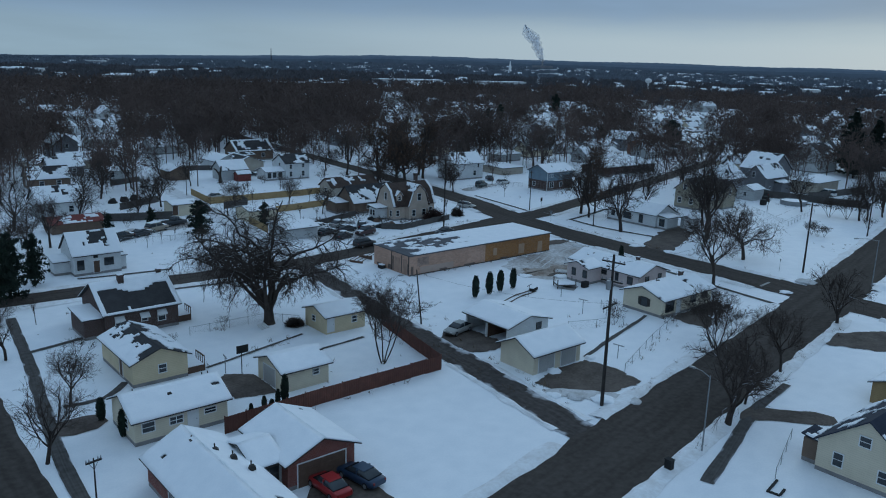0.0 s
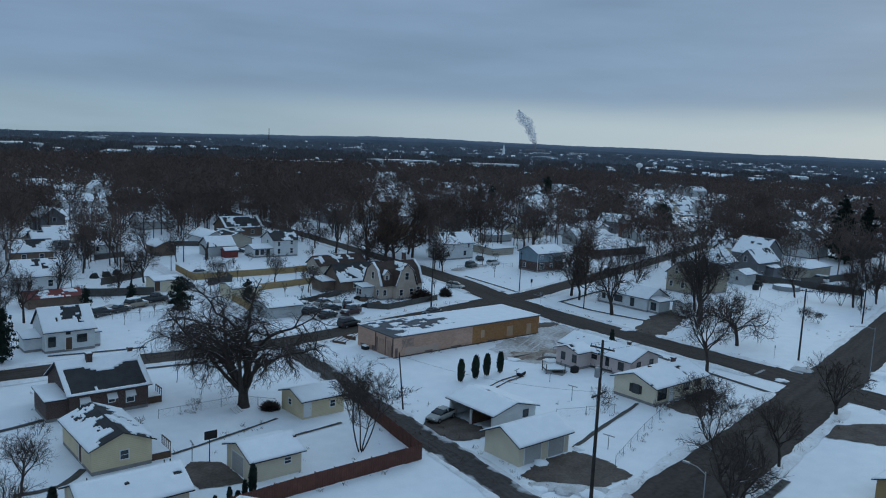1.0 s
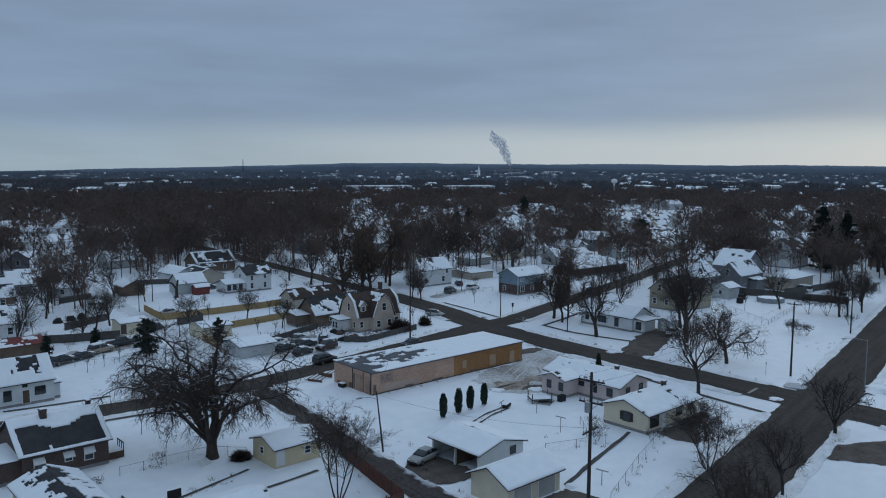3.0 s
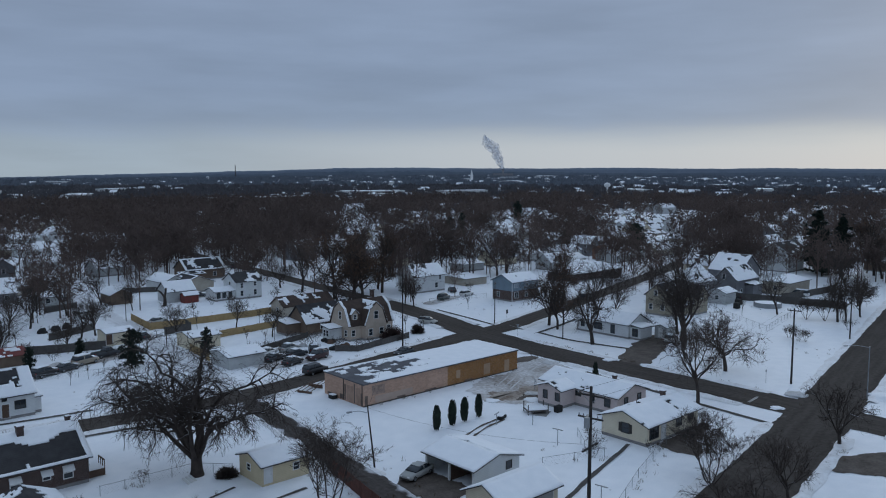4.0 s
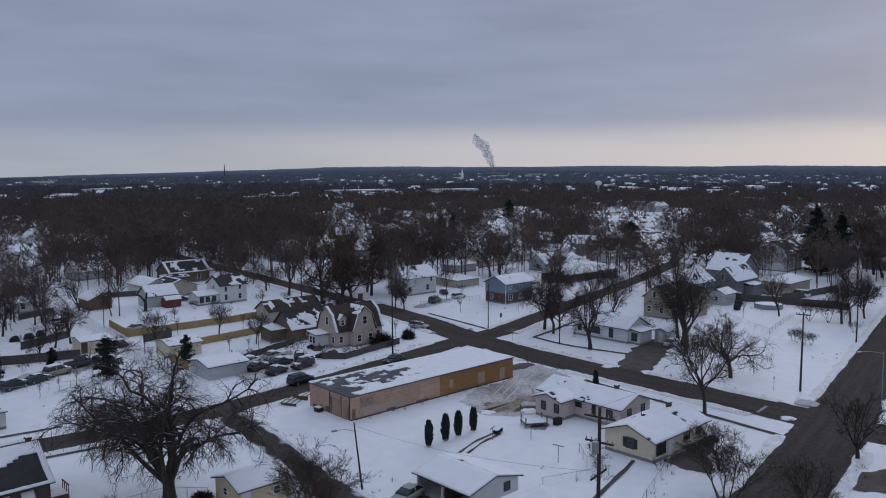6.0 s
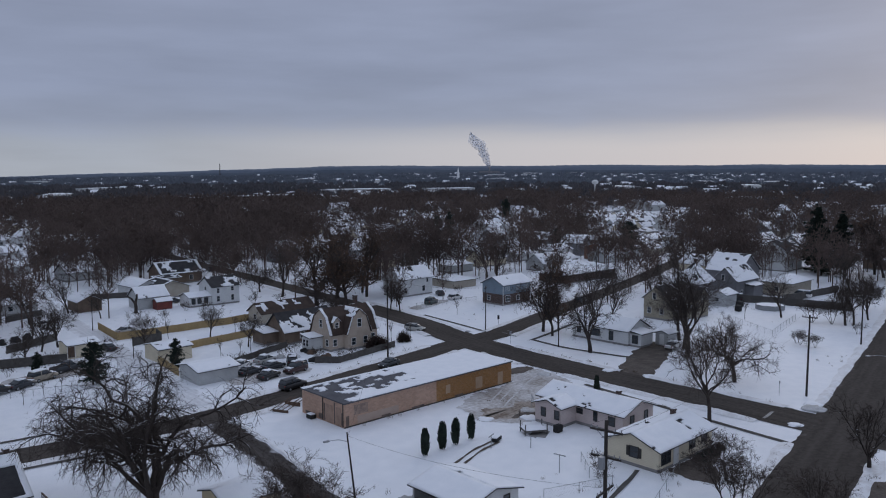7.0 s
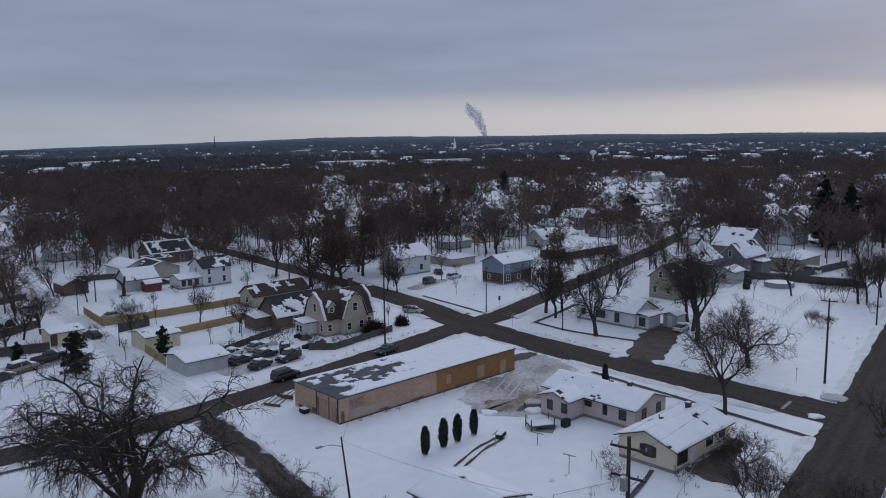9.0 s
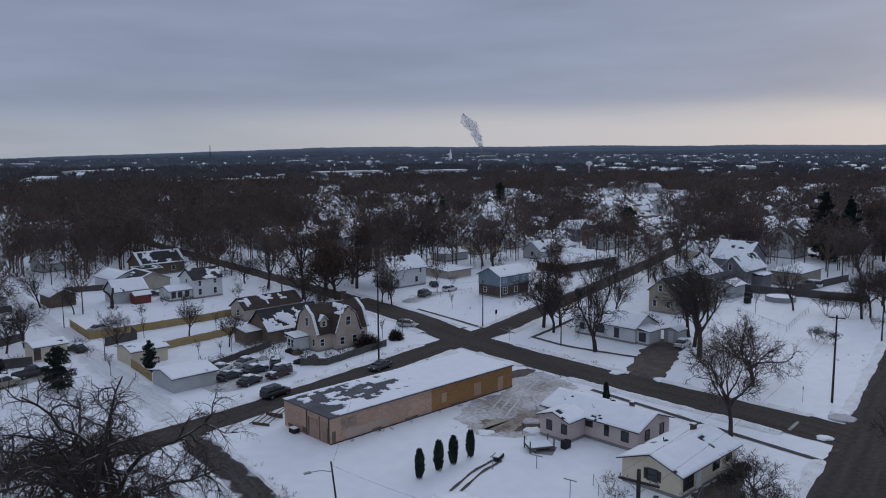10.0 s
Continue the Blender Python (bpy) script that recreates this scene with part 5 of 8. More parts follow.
def grow_elm(seed):
    """An old elm: a short trunk, a dozen winding limbs that arch out into a dome, and fine drooping twigs at their ends."""
    rng = np.random.default_rng(seed)
    wood, crown = Branches(), Branches()

    def wander(p, d, length, seg, wob, sag):
        pts, dirs = [p], [d]
        for i in range(seg):
            d = d + rng.normal(size=3) * wob + np.array((0, 0, -sag * (i + 1) / seg))
            d = d / np.linalg.norm(d)
            p = p + d * length / seg
            pts.append(p)
            dirs.append(d)
        return pts, dirs

    def off(d, lo, hi):
        side = np.cross(d, rng.normal(size=3))
        side /= np.linalg.norm(side) + 1e-9
        a = radians(rng.uniform(lo, hi))
        return d * math.cos(a) + side * math.sin(a)

    wood.tube([np.array((0, 0, -0.2)), np.array((0.05, 0, 0.5)), np.array((0.1, 0.05, 1.6)), np.array((0.15, 0.1, 2.9))], [0.95, 0.72, 0.62, 0.66], 10)
    for i in range(13):
        az = 2.4 * i + rng.normal() * 0.25
        rise = 34 + 46 * ((i * 5) % 13) / 12
        e = radians(rise)
        d = np.array((math.cos(az) * math.cos(e), math.sin(az) * math.cos(e), math.sin(e)))
        base = np.array((math.cos(az) * 0.3, math.sin(az) * 0.3, 1.9 + rng.random()))
        length = rng.uniform(12.0, 13.8) + 2.2 * (rise - 34) / 46
        pts, dirs = wander(base, d, length, 10, 0.19, 0.05 if rise < 60 else 0.0)
        wood.tube(pts, [0.30 * (1 - 0.8 * k / 10) for k in range(11)], 6)
        for j in range(11):
            k = min(9, 3 + int(7 * (j + rng.random()) / 11))
            q, qd = wander(pts[k], off(dirs[k + 1], 30, 72), rng.uniform(2.8, 5.2) * (1.15 - 0.045 * k), 6, 0.34, 0.10)
            wood.tube(q, [(0.15 - 0.006 * k) * (1 - 0.75 * m / 6) for m in range(7)], 4)
            for m in range(10):
                n = min(5, 1 + int(5 * (m + rng.random()) / 10))
                u, ud = wander(q[n], off(qd[n + 1], 25, 70), rng.uniform(1.2, 2.6), 4, 0.34, 0.26)
                crown.tube(u, [0.042, 0.034, 0.027, 0.02, 0.012], 3)
                for _ in range(8):
                    w = rng.integers(1, 5)
                    t, _d = wander(u[w], off(ud[w], 20, 60), rng.uniform(0.7, 1.5), 3, 0.3, 0.5)
                    crown.blade(t, 0.036, rng)
    none = np.zeros((0, 3))
    return np.array(wood.v), wood.f, np.array(crown.v), crown.f, none, []


def tree_thing(name, spec, label, grown=None):
    wv, wf, cv, cf, lv, lf = grown or grow_tree(**spec)
    t = thing(name, 0, 0, label, "tree", "bare trees")
    mesh_ob("trunk", bulk("trunk", wv, wf, BARK), None, t)
    c = mesh_ob("crown", bulk("crown", cv, cf, TWIG), None, t)
    if len(lf):
        mesh_ob("leaves", bulk("leaves", lv, lf, OAKLEAF), None, t, "withered brown leaves still hanging")
    return t


PLANT = {}


def plant(kind, x, y, s=1.0, rz=None, label="", sz=None):
    t = PLANT[kind]
    rz = rnd.uniform(0, 360) if rz is None else rz
    c = copy_thing(t, pose(x, y, 0, 0, 0, rz))
    c.scale = (s, s, sz or s)
    if label:
        tagged(c, label)
    return c


def make_trees():
    elm = tree_thing("spreading_tree", None, "huge spreading bare tree with drooping twigs and snow on its limbs", grow_elm(31))
    elm.matrix_basis = pose(47.2, 91.2, 0, 0, 0, 40)
    tagged(elm, group="yard trees")
    specs = {
        "round_a": dict(seed=11, h=12, stem=0.25, kids=(8, 6, 6, 7), ratio=(1.15, 0.6, 0.55, 0.95), trunk=0.34, tilt=(36, 40, 46, 50), up=0.14, twig=0.042, spread=4.4, wob=0.2),
        "round_b": dict(seed=12, h=12, stem=0.28, kids=(8, 6, 6, 7), ratio=(1.25, 0.6, 0.55, 0.95), trunk=0.30, tilt=(42, 42, 46, 50), up=0.12, wob=0.22, twig=0.042, spread=5.2),
        "tall_a": dict(seed=13, h=15, stem=0.32, kids=(7, 7, 6, 6), ratio=(1.7, 0.5, 0.5, 0.95), trunk=0.3, tilt=(24, 36, 44, 50), up=0.16, spread=6.2, low=0.5, twig=0.042),
        "tall_b": dict(seed=14, h=15, stem=0.3, kids=(8, 7, 6, 5), ratio=(1.2, 0.5, 0.5, 0.95), trunk=0.42, tilt=(26, 38, 44, 50), up=0.18, wob=0.2, spread=6.0, low=0.4, twig=0.042),
        "wide": dict(seed=15, h=10, stem=0.3, kids=(8, 7, 6, 7), ratio=(1.6, 0.6, 0.55, 0.95), trunk=0.26, tilt=(50, 42, 48, 52), up=0.10, wob=0.24, twig=0.042, spread=6.6),
        "vase": dict(seed=23, h=11, stem=0.34, kids=(6, 7, 6, 7), ratio=(2.7, 0.5, 0.5, 0.95), trunk=0.2, tilt=(32, 38, 44, 50), up=0.08, wob=0.2, twig=0.042, spread=5.6, low=0.6),
        "multi": dict(seed=16, h=8, stem=0.065, kids=(7, 6, 5, 7), ratio=(0.6, 0.55, 0.55, 0.6), trunk=0.62, tilt=(26, 30, 38, 44), up=0.15, stems=5, twig=0.03, spread=4.4),
        "oak": dict(seed=17, h=15, stem=0.32, kids=(13, 6, 6, 6), ratio=(0.62, 0.58, 0.52, 0.95), trunk=0.6, tilt=(50, 44, 48, 50), up=0.15, leaves=1, spread=6.2, low=0.25),
        "sapling": dict(seed=18, h=4, stem=0.05, kids=(7, 5, 5), ratio=(0.6, 0.55, 0.55), trunk=0.6, tilt=(34, 40, 46), up=0.2, twig=0.02, spread=1.3),
        "shrub": dict(seed=19, h=2.4, stem=0.025, kids=(4, 4, 5), ratio=(0.7, 0.6, 0.6), trunk=0.5, tilt=(34, 40, 46), up=0.1, twig=0.03, stems=5, spread=1.6)}
    labels = {"round_a": "bare winter tree with a rounded crown", "round_b": "bare winter tree with forked limbs", "tall_a": "tall bare winter tree with a straight trunk",
              "tall_b": "tall slender bare winter tree", "wide": "wide low-branching bare tree", "vase": "bare tree with limbs forking low in a vase shape", "multi": "small bare tree with several thin stems",
              "oak": "tall tree with withered brown leaves", "sapling": "thin bare sapling standing in snow", "shrub": "bare twiggy shrub standing in snow"}
    for k, s in specs.items():
        PLANT[k] = tree_thing("bare_tree" if k != "shrub" else "bare_shrub", s, labels[k])
    first = {"vase": (136.9, 102.7, 1.3), "round_a": (114.4, 66.5, 1.2), "round_b": (158.5, 96.5, 1.35), "tall_a": (152.5, 92.1, 1.25), "tall_b": (143.3, 117.0, 0.95), "wide": (136.7, 74.0, 1.2),
             "multi": (51.4, 71.0, 1.35), "oak": (131.6, 177.1, 1.2), "sapling": (88.1, 146.8, 0.8), "shrub": (86.5, 64.5, 0.7)}
    for k, (x, y, s) in first.items():
        PLANT[k].matrix_basis = pose(x, y, 0, 0, 0, 20)
        PLANT[k].scale = (s, s, s)
    for row in (("oak", 145.4, 121.2, 1.12), ("tall_a", 146.3, 87.9, 1.55, 40, "", 1.42), ("vase", 112.4, 45.6, 0.8),
                ("vase", 69.6, 37.2, 1.15, 200, "", 1.0), ("round_a", 97.2, 55.4, 0.74, 10, "", 0.52), ("multi", 88.2, 50.0, 1.2, 30, "", 0.95), ("round_b", 75.6, 38.8, 0.55), ("round_a", 87.7, 41.1, 0.76),
                ("round_a", 19.2, 79.8, 0.6), ("tall_b", 14.3, 68.8, 0.62, 150), ("tall_b", 16.8, 96.5, 0.6, 60),
                ("round_b", 65.6, 177.9, 0.85), ("round_a", 76.1, 161.1, 0.72), ("round_a", 90.6, 163.8, 0.68), ("tall_b", 82.9, 202.6, 0.55), ("tall_a", 79.9, 215.6, 0.75),
                ("sapling", 116.1, 136.4, 1.15), ("round_b", 138.6, 160.2, 0.68), ("round_a", 138.1, 163.2, 0.72), ("wide", 130.2, 211.5, 0.9), ("tall_a", 130.5, 200.2, 1.2),
                ("tall_a", 197.8, 187.1, 1.05), ("tall_b", 200.1, 184.8, 1.0), ("oak", 128.5, 181.3, 1.3), ("oak", 133.5, 175.0, 1.35), ("oak", 146.8, 183.9, 1.3),
                ("round_b", 198.2, 78.9, 1.05), ("round_a", 200.6, 78.0, 0.95), ("tall_b", 197.3, 92.7, 0.8), ("multi", 197.4, 81.5, 0.75), ("multi", 196.2, 85.3, 0.7),
                ("round_b", 208.6, 77.7, 0.85), ("tall_a", 220.8, 138.4, 0.9), ("tall_b", 258.9, 154.9, 1.05), ("round_a", 216, 80.5, 0.9), ("wide", 224, 84, 0.8),
                ("sapling", 96.5, 85.3, 0.45), ("shrub", 106.5, 79.5, 0.5), ("multi", 171.6, 77.8, 0.42), ("multi", 171.2, 74.8, 0.36), ("shrub", 172.8, 79.0, 1.0), ("shrub", 170.6, 76.0, 0.9), ("round_b", 12, 150, 1.0),
                ("tall_a", 25, 160, 0.9), ("tall_b", 33, 168, 0.9), ("round_a", 52, 190, 0.9), ("round_b", 57, 168, 0.6), ("oak", 150, 190, 1.1), ("oak", 139.5, 187, 1.25),
                ("shrub", 60.5, 152, 0.8), ("sapling", 52.5, 143, 0.7), ("sapling", 55.5, 144.5, 0.8), ("sapling", 49, 141, 0.8), ("oak", 148.5, 119.5, 0.75), ("oak", 292, 103.5, 1.45), ("tall_a", 286, 99, 1.4), ("tall_b", 243, 94, 1.0)):
        plant(*row)
    # conifers
    return specs


SPECS = make_trees()


def conifer(name, h, r, seed, label, column=False, taper=0.36):
    """Evergreen: trunk, a dense inner body and many small sprays; a spruce carries them on uneven drooping boughs."""
    rng = np.random.default_rng(seed)
    b = Branches()
    up = np.array((0, 0, 1.0))
    t = thing(name, 0, 0, label, "tree")
    if column:
        for _ in range(int(900 * (h / 3.4) ** 0.8)):
            k = rng.random() ** 0.8
            prof = min(1, 0.62 + 1.3 * k) * (1 - max(0, k - 0.62) ** 1.6 * 2.9)
            a = rng.random() * 2 * math.pi
            rr = r * max(0.05, prof) * (0.75 + 0.3 * rng.random()) * (1 + 0.08 * math.sin(3 * a + seed + 5 * k))
            out = np.array((math.cos(a), math.sin(a), 0))
            p = out * rr * 0.72 + up * k * h * 0.98
            b.blade([p, out * rr + up * (k * h * 0.98 + 0.22) + rng.normal(size=3) * 0.03], 0.13, rng)
    else:
        many, g = int(70 * max(1, h / 9)), max(1, h / 11)
        for i in range(many):
            k = (i + rng.random()) / many
            z = h * (0.08 + 0.88 * k + 0.04 * rng.normal())
            ln = r * (min(1, 0.7 + 1.0 * k) * (1 - k) ** taper) * (0.35 + 0.75 * rng.random())
            a = 2.4 * i + rng.normal() * 0.5
            out = np.array((math.cos(a), math.sin(a), 0))
            side = np.array((-math.sin(a), math.cos(a), 0))
            for _ in range(int(26 + 34 * ln / g)):
                s = rng.random() ** 0.7
                q = out * ln * s + up * (z + 0.22 * ln * s * (1 - 0.6 * s)) + side * rng.normal() * 0.2 * ln * (1.2 - s) + up * rng.normal() * 0.12
                b.blade([q, q + (out * 0.3 * rng.random() + side * rng.normal() * 0.25 + up * rng.normal() * 0.2) * g], 0.2 * g, rng)
    wood = Branches()
    wood.tube([np.array((0, 0, -0.1)), np.array((0, 0, h * 0.5)), np.array((0, 0, h * 0.95))], [0.02 * h, 0.014 * h, 0.01], 7)
    mesh_ob("trunk", bulk("trunk", wood.v, wood.f, BARK), None, t)
    core = Branches()
    zs = np.linspace(0.08 if column else 0.14, 0.93, 9)
    core.tube([np.array((0.04 * math.sin(7 * z), 0.04 * math.cos(5 * z), z * h)) for z in zs],
              [r * (0.74 if column else 0.36) * ((min(1, 0.62 + 1.3 * z) * (1 - max(0, z - 0.62) ** 1.6 * 2.7)) if column else (1 - z) ** 0.9) for z in zs], 9)
    mesh_ob("foliage_core", bulk("foliage_core", core.v, core.f, NEEDLE), None, t)
    mesh_ob("foliage", bulk("foliage", b.v, b.f, NEEDLE), None, t)
    return t


def make_conifers():
    cy = conifer("columnar_cypress", 3.4, 0.62, 1, "dark green columnar evergreen in the snow", True)
    cy.matrix_basis = pose(78.1, 84.4, 0)
    tagged(cy, group="row of four evergreens")
    for x, y, s in ((81.1, 84.5, 1.04), (83.5, 84.6, 1.0), (86.4, 84.7, 0.97)):
        c = copy_thing(cy, pose(x, y, 0, 0, 0, rnd.uniform(0, 360)))
        c.scale = (s, s, s)
    for x, y, s, sz in ((36.6, 67.6, 0.75, 0.95), (35.6, 67.2, 0.5, 0.6), (33.9, 66.9, 0.5, 0.55), (32.4, 66.7, 0.45, 0.45), (34.7, 66.8, 0.55, 0.4), (110.8, 82.6, 0.85, 1.25), (20.6, 74.6, 0.8, 0.7), (21.2, 70.0, 0.9, 0.8)):
        c = copy_thing(cy, pose(x, y, 0, 0, 0, rnd.uniform(0, 360)))
        c.scale = (s, s, sz)
        tagged(c, "small dark clipped evergreen beside a house", group="garden evergreens")
    for x, y, s in ((111.2, 86.9, 0.55), (110.6, 84.9, 0.45)):
        c = copy_thing(cy, pose(x, y, 0, 0, 0, 40))
        c.scale = (s * 1.1, s * 1.1, s)
        tagged(c, "small dark pointed evergreen by the street", group="garden evergreens")
    sp = conifer("spruce", 8.2, 2.9, 4, "dark broad spruce in the snow")
    sp.matrix_basis = pose(60.6, 145.2, 0)
    sp.scale = (1.05, 1.05, 0.88)
    for x, y, s, sz in ((75.2, 146.4, 0.6, 0.66), (275.9, 185.8, 2.0, 1.75), (279, 189, 1.9, 1.7), (275.2, 221, 1.4, 1.2), (261.4, 270.7, 1.1, 1.9),
                        (250.7, 267.4, 1.2, 1.75), (372, 336, 1.6, 2.0), (27, 126.5, 0.8, 1.0), (46.5, 154.5, 0.45, 0.55), (56, 158, 0.5, 0.5), (20, 118, 1.1, 1.4), (330, 250, 1.5, 1.6), (22.5, 121, 1.2, 1.2)):
        c = copy_thing(sp, pose(x, y, 0, 0, 0, rnd.uniform(0, 360)))
        c.scale = (s, s, sz)
        if sz > 2:
            tagged(c, "very tall dark spruce above the houses")
    tall = conifer("spruce", 22.5, 7.4, 9, "very tall dark spruce above the houses", taper=0.7)
    tall.matrix_basis = pose(282.5, 118.5, 0)
    for x, y, q in ((285.0, 111.5, 0.9), (291.0, 122.0, 0.82), (277.0, 114.5, 0.62)):
        copy_thing(tall, pose(x, y, 0, 0, 0, rnd.uniform(0, 360))).scale = (q, q, q)
    # rounded shrubs by the gambrel house and the cream house
    def bush(x, y, r, h, seed, label, material):
        rng = np.random.default_rng(seed)
        b = Branches()
        for _ in range(900):
            d = rng.normal(size=3)
            d[2] = abs(d[2])
            d /= np.linalg.norm(d)
            p = d * (r * 0.25, r * 0.25, h * 0.25)
            q = d * (r, r, h) * (0.75 + 0.3 * rng.random()) + rng.normal(size=3) * 0.08
            b.blade([p, (p + q) / 2 + rng.normal(size=3) * 0.1, q], 0.12, rng)
        t = thing("bush", x, y, label, "bush")
        mesh_ob("foliage", bulk("foliage", b.v, b.f, material), None, t)

    bush(110.0, 133.4, 3.2, 3.3, 1, "large dense dark reddish bush before a house", mat("reddish_twig", (0.06, 0.036, 0.03), (0.035, 0.022, 0.02), bump=0))
    bush(117.8, 134.6, 1.8, 2.4, 2, "dense dark bush beside a house", TWIG)
    bush(100.8, 60.3, 1.2, 1.1, 3, "snow-capped dark evergreen bush by a house wall", NEEDLE)
    bush(103.2, 60.5, 1.0, 0.9, 4, "dark low bush by a house wall", NEEDLE)
    bush(105.6, 60.7, 1.0, 0.9, 5, "dark low bush by a house wall", TWIG)
    bush(49.6, 88.6, 1.6, 1.2, 6, "dark brush pile in the snow", TWIG)


make_conifers()


# ---- woods and far town ----
def far_template(seed, h, spread, limbs, sub, twigs, w):
    rng = np.random.default_rng(seed)
    b = Branches()
    b.tube([np.array((0, 0, -0.2)), np.array((0, 0, h * 0.32)), np.array((rng.normal() * 0.3, rng.normal() * 0.3, h * 0.75))], [0.015 * h, 0.011 * h, 0.005 * h], 3)
    for i in range(limbs):
        a = 2.4 * i + rng.random()
        z0 = h * (0.25 + 0.45 * rng.random())
        tip = np.array((math.cos(a) * spread * (0.55 + 0.5 * rng.random()), math.sin(a) * spread * (0.55 + 0.5 * rng.random()), min(h, z0 + h * (0.2 + 0.35 * rng.random()))))
        p0 = np.array((0, 0, z0))
        b.blade([p0, (p0 + tip) / 2 + np.array((0, 0, -0.04 * h)), tip], 0.016 * h, rng)
        for _ in range(sub):
            s = 0.3 + 0.7 * rng.random()
            q = p0 + (tip - p0) * s
            e = q + rng.normal(size=3) * spread * 0.3 + np.array((0, 0, h * 0.1))
            b.blade([q, e], 0.008 * h, rng)
            for _ in range(twigs):
                g = q + (e - q) * rng.random()
                b.blade([g, g + rng.normal(size=3) * spread * 0.17 + np.array((0, 0, 0.05 * h))], w, rng)
    v = np.array(b.v)
    return v, np.array(b.f)


def clump_template(seed, h, spread, n):
    """A few bare trees standing together, far off: broad tufts of twigs on thin stems."""
    rng = np.random.default_rng(seed)
    b = Branches()
    for _ in range(3):
        p = np.array((rng.normal() * spread * 0.4, rng.normal() * spread * 0.4, -0.5))
        b.blade([p, p + (0, 0, h * 0.8)], 0.5, rng)
    for _ in range(n):
        a, q = rng.random() * 6.283, rng.random() ** 0.5
        p = np.array((math.cos(a) * q * spread, math.sin(a) * q * spread, h * (0.12 + 0.6 * rng.random() * (1 - 0.3 * q))))
        b.blade([p, p + np.array((rng.normal() * 1.2, rng.normal() * 1.2, h * (0.18 + 0.16 * rng.random())))], 2.6, rng)
    return np.array(b.v), np.array(b.f)


def scatter(name, pts, temps, material, label):
    vs, fs, off = [], [], 0
    rng = np.random.default_rng(len(pts))
    for x, y, s in pts:
        v, f = temps[rng.integers(len(temps))]
        a = rng.random() * 6.283
        c, d = math.cos(a), math.sin(a)
        w = v * (s * (0.9 + 0.3 * rng.random()), s, s * (0.85 + 0.3 * rng.random()))
        w = np.stack([w[:, 0] * c - w[:, 1] * d + x, w[:, 0] * d + w[:, 1] * c + y, w[:, 2] + hills(x, y)], 1)
        vs.append(w)
        fs.append(f + off)
        off += len(v)
    me = bulk(name, np.concatenate(vs), np.concatenate(fs), material)
    ob = new(name, me)
    tagged(ob, label, "woods", kind="stuff")


def clear_of(x, y, pts):
    return all(math.hypot(x - a, y - b) > r for a, b, r in pts)


def on_line(x, y, line, d):
    return np.min(np.hypot(line[:, 0] - x, line[:, 1] - y)) < d


ROADPTS = np.concatenate([smooth_line(l, 4)[0] for l in (MAIN, CROSS, LEFT, BACKLANE)])
FARHOUSES = []


def far_houses():
    """Houses of the town beyond the near blocks, in loose rows, each a copy of one of eight."""
    kinds = []
    walls = (WHITE, GREYW, TAN, BRICK, GREY, CREAM, BROWNW, WHITE)
    roofs = (SHINGLE, SHINGLE, BROWNSH, SHINGLE, SHINGLE, SHINGLE, BROWNSH, SHINGLE)
    names = ("white", "pale grey", "tan", "dark brick", "grey", "cream", "brown", "white two-storey")
    for i in range(8):
        two = i in (4, 7)
        e = 5.0 if two else 2.8
        w, d = (9, 7.5) if two else (11 + i % 3, 7.5)
        h = house("town_house", -w / 2, w / 2, -d / 2, d / 2, e, e + (2.8 if two or i % 2 else 1.7), "x", walls[i], roofs[i], names[i] + " house with a snowy roof among bare trees",
                  wins=[(s, o, z, 1.0, 1.3) for s in "swe" for o in ((-2.6, 2.4) if s == "s" else (0.3,)) for z in ((1.7, 4.1) if two else (1.7,))],
                  snow=(("full", "full"), ("most", "full"), ("half", "most"), ("full", "most"))[i % 4], cell=1.2, chim=((1.5, 0.8, e + 0.8, e + 3.0, 0.7),) if i % 2 else ())
        tagged(h, group="town houses")
        kinds.append(h)
    used = set()
    r = random.Random(21)
    spots = []
    for gx in range(0, 40):
        for gy in range(0, 40):
            x, y = 20 + gx * 17 + r.uniform(-4, 4), 20 + gy * 21 + r.uniform(-5, 5)
            d, a = math.hypot(x, y), math.degrees(math.atan2(y, x))
            if not (225 < d < 640 and 14 < a < 80) or on_line(x, y, ROADPTS, 11):
                continue
            if y < 0.3 * x + 200 and x < 215 and d < 290 or (a < 42 and d < 262 and x < 295) or (a < 27 and d < 322) or (52 < a and d < 245) or (46 < a < 56 and d < 270):
                continue
            if a > 56 and r.random() < 0.4 or r.random() < 0.15:
                continue
            spots.append((d, x, y))
    for d, x, y in sorted(spots)[:290]:
        k = r.randrange(8)
        m = pose(x, y, 0, 0, 0, r.choice((0, 0, 90, 180, -90)) + r.uniform(-6, 10))
        if k not in used:
            used.add(k)
            kinds[k].matrix_basis = m
        else:
            copy_thing(kinds[k], m)
        FARHOUSES.append((x, y, 9.5))


far_houses()


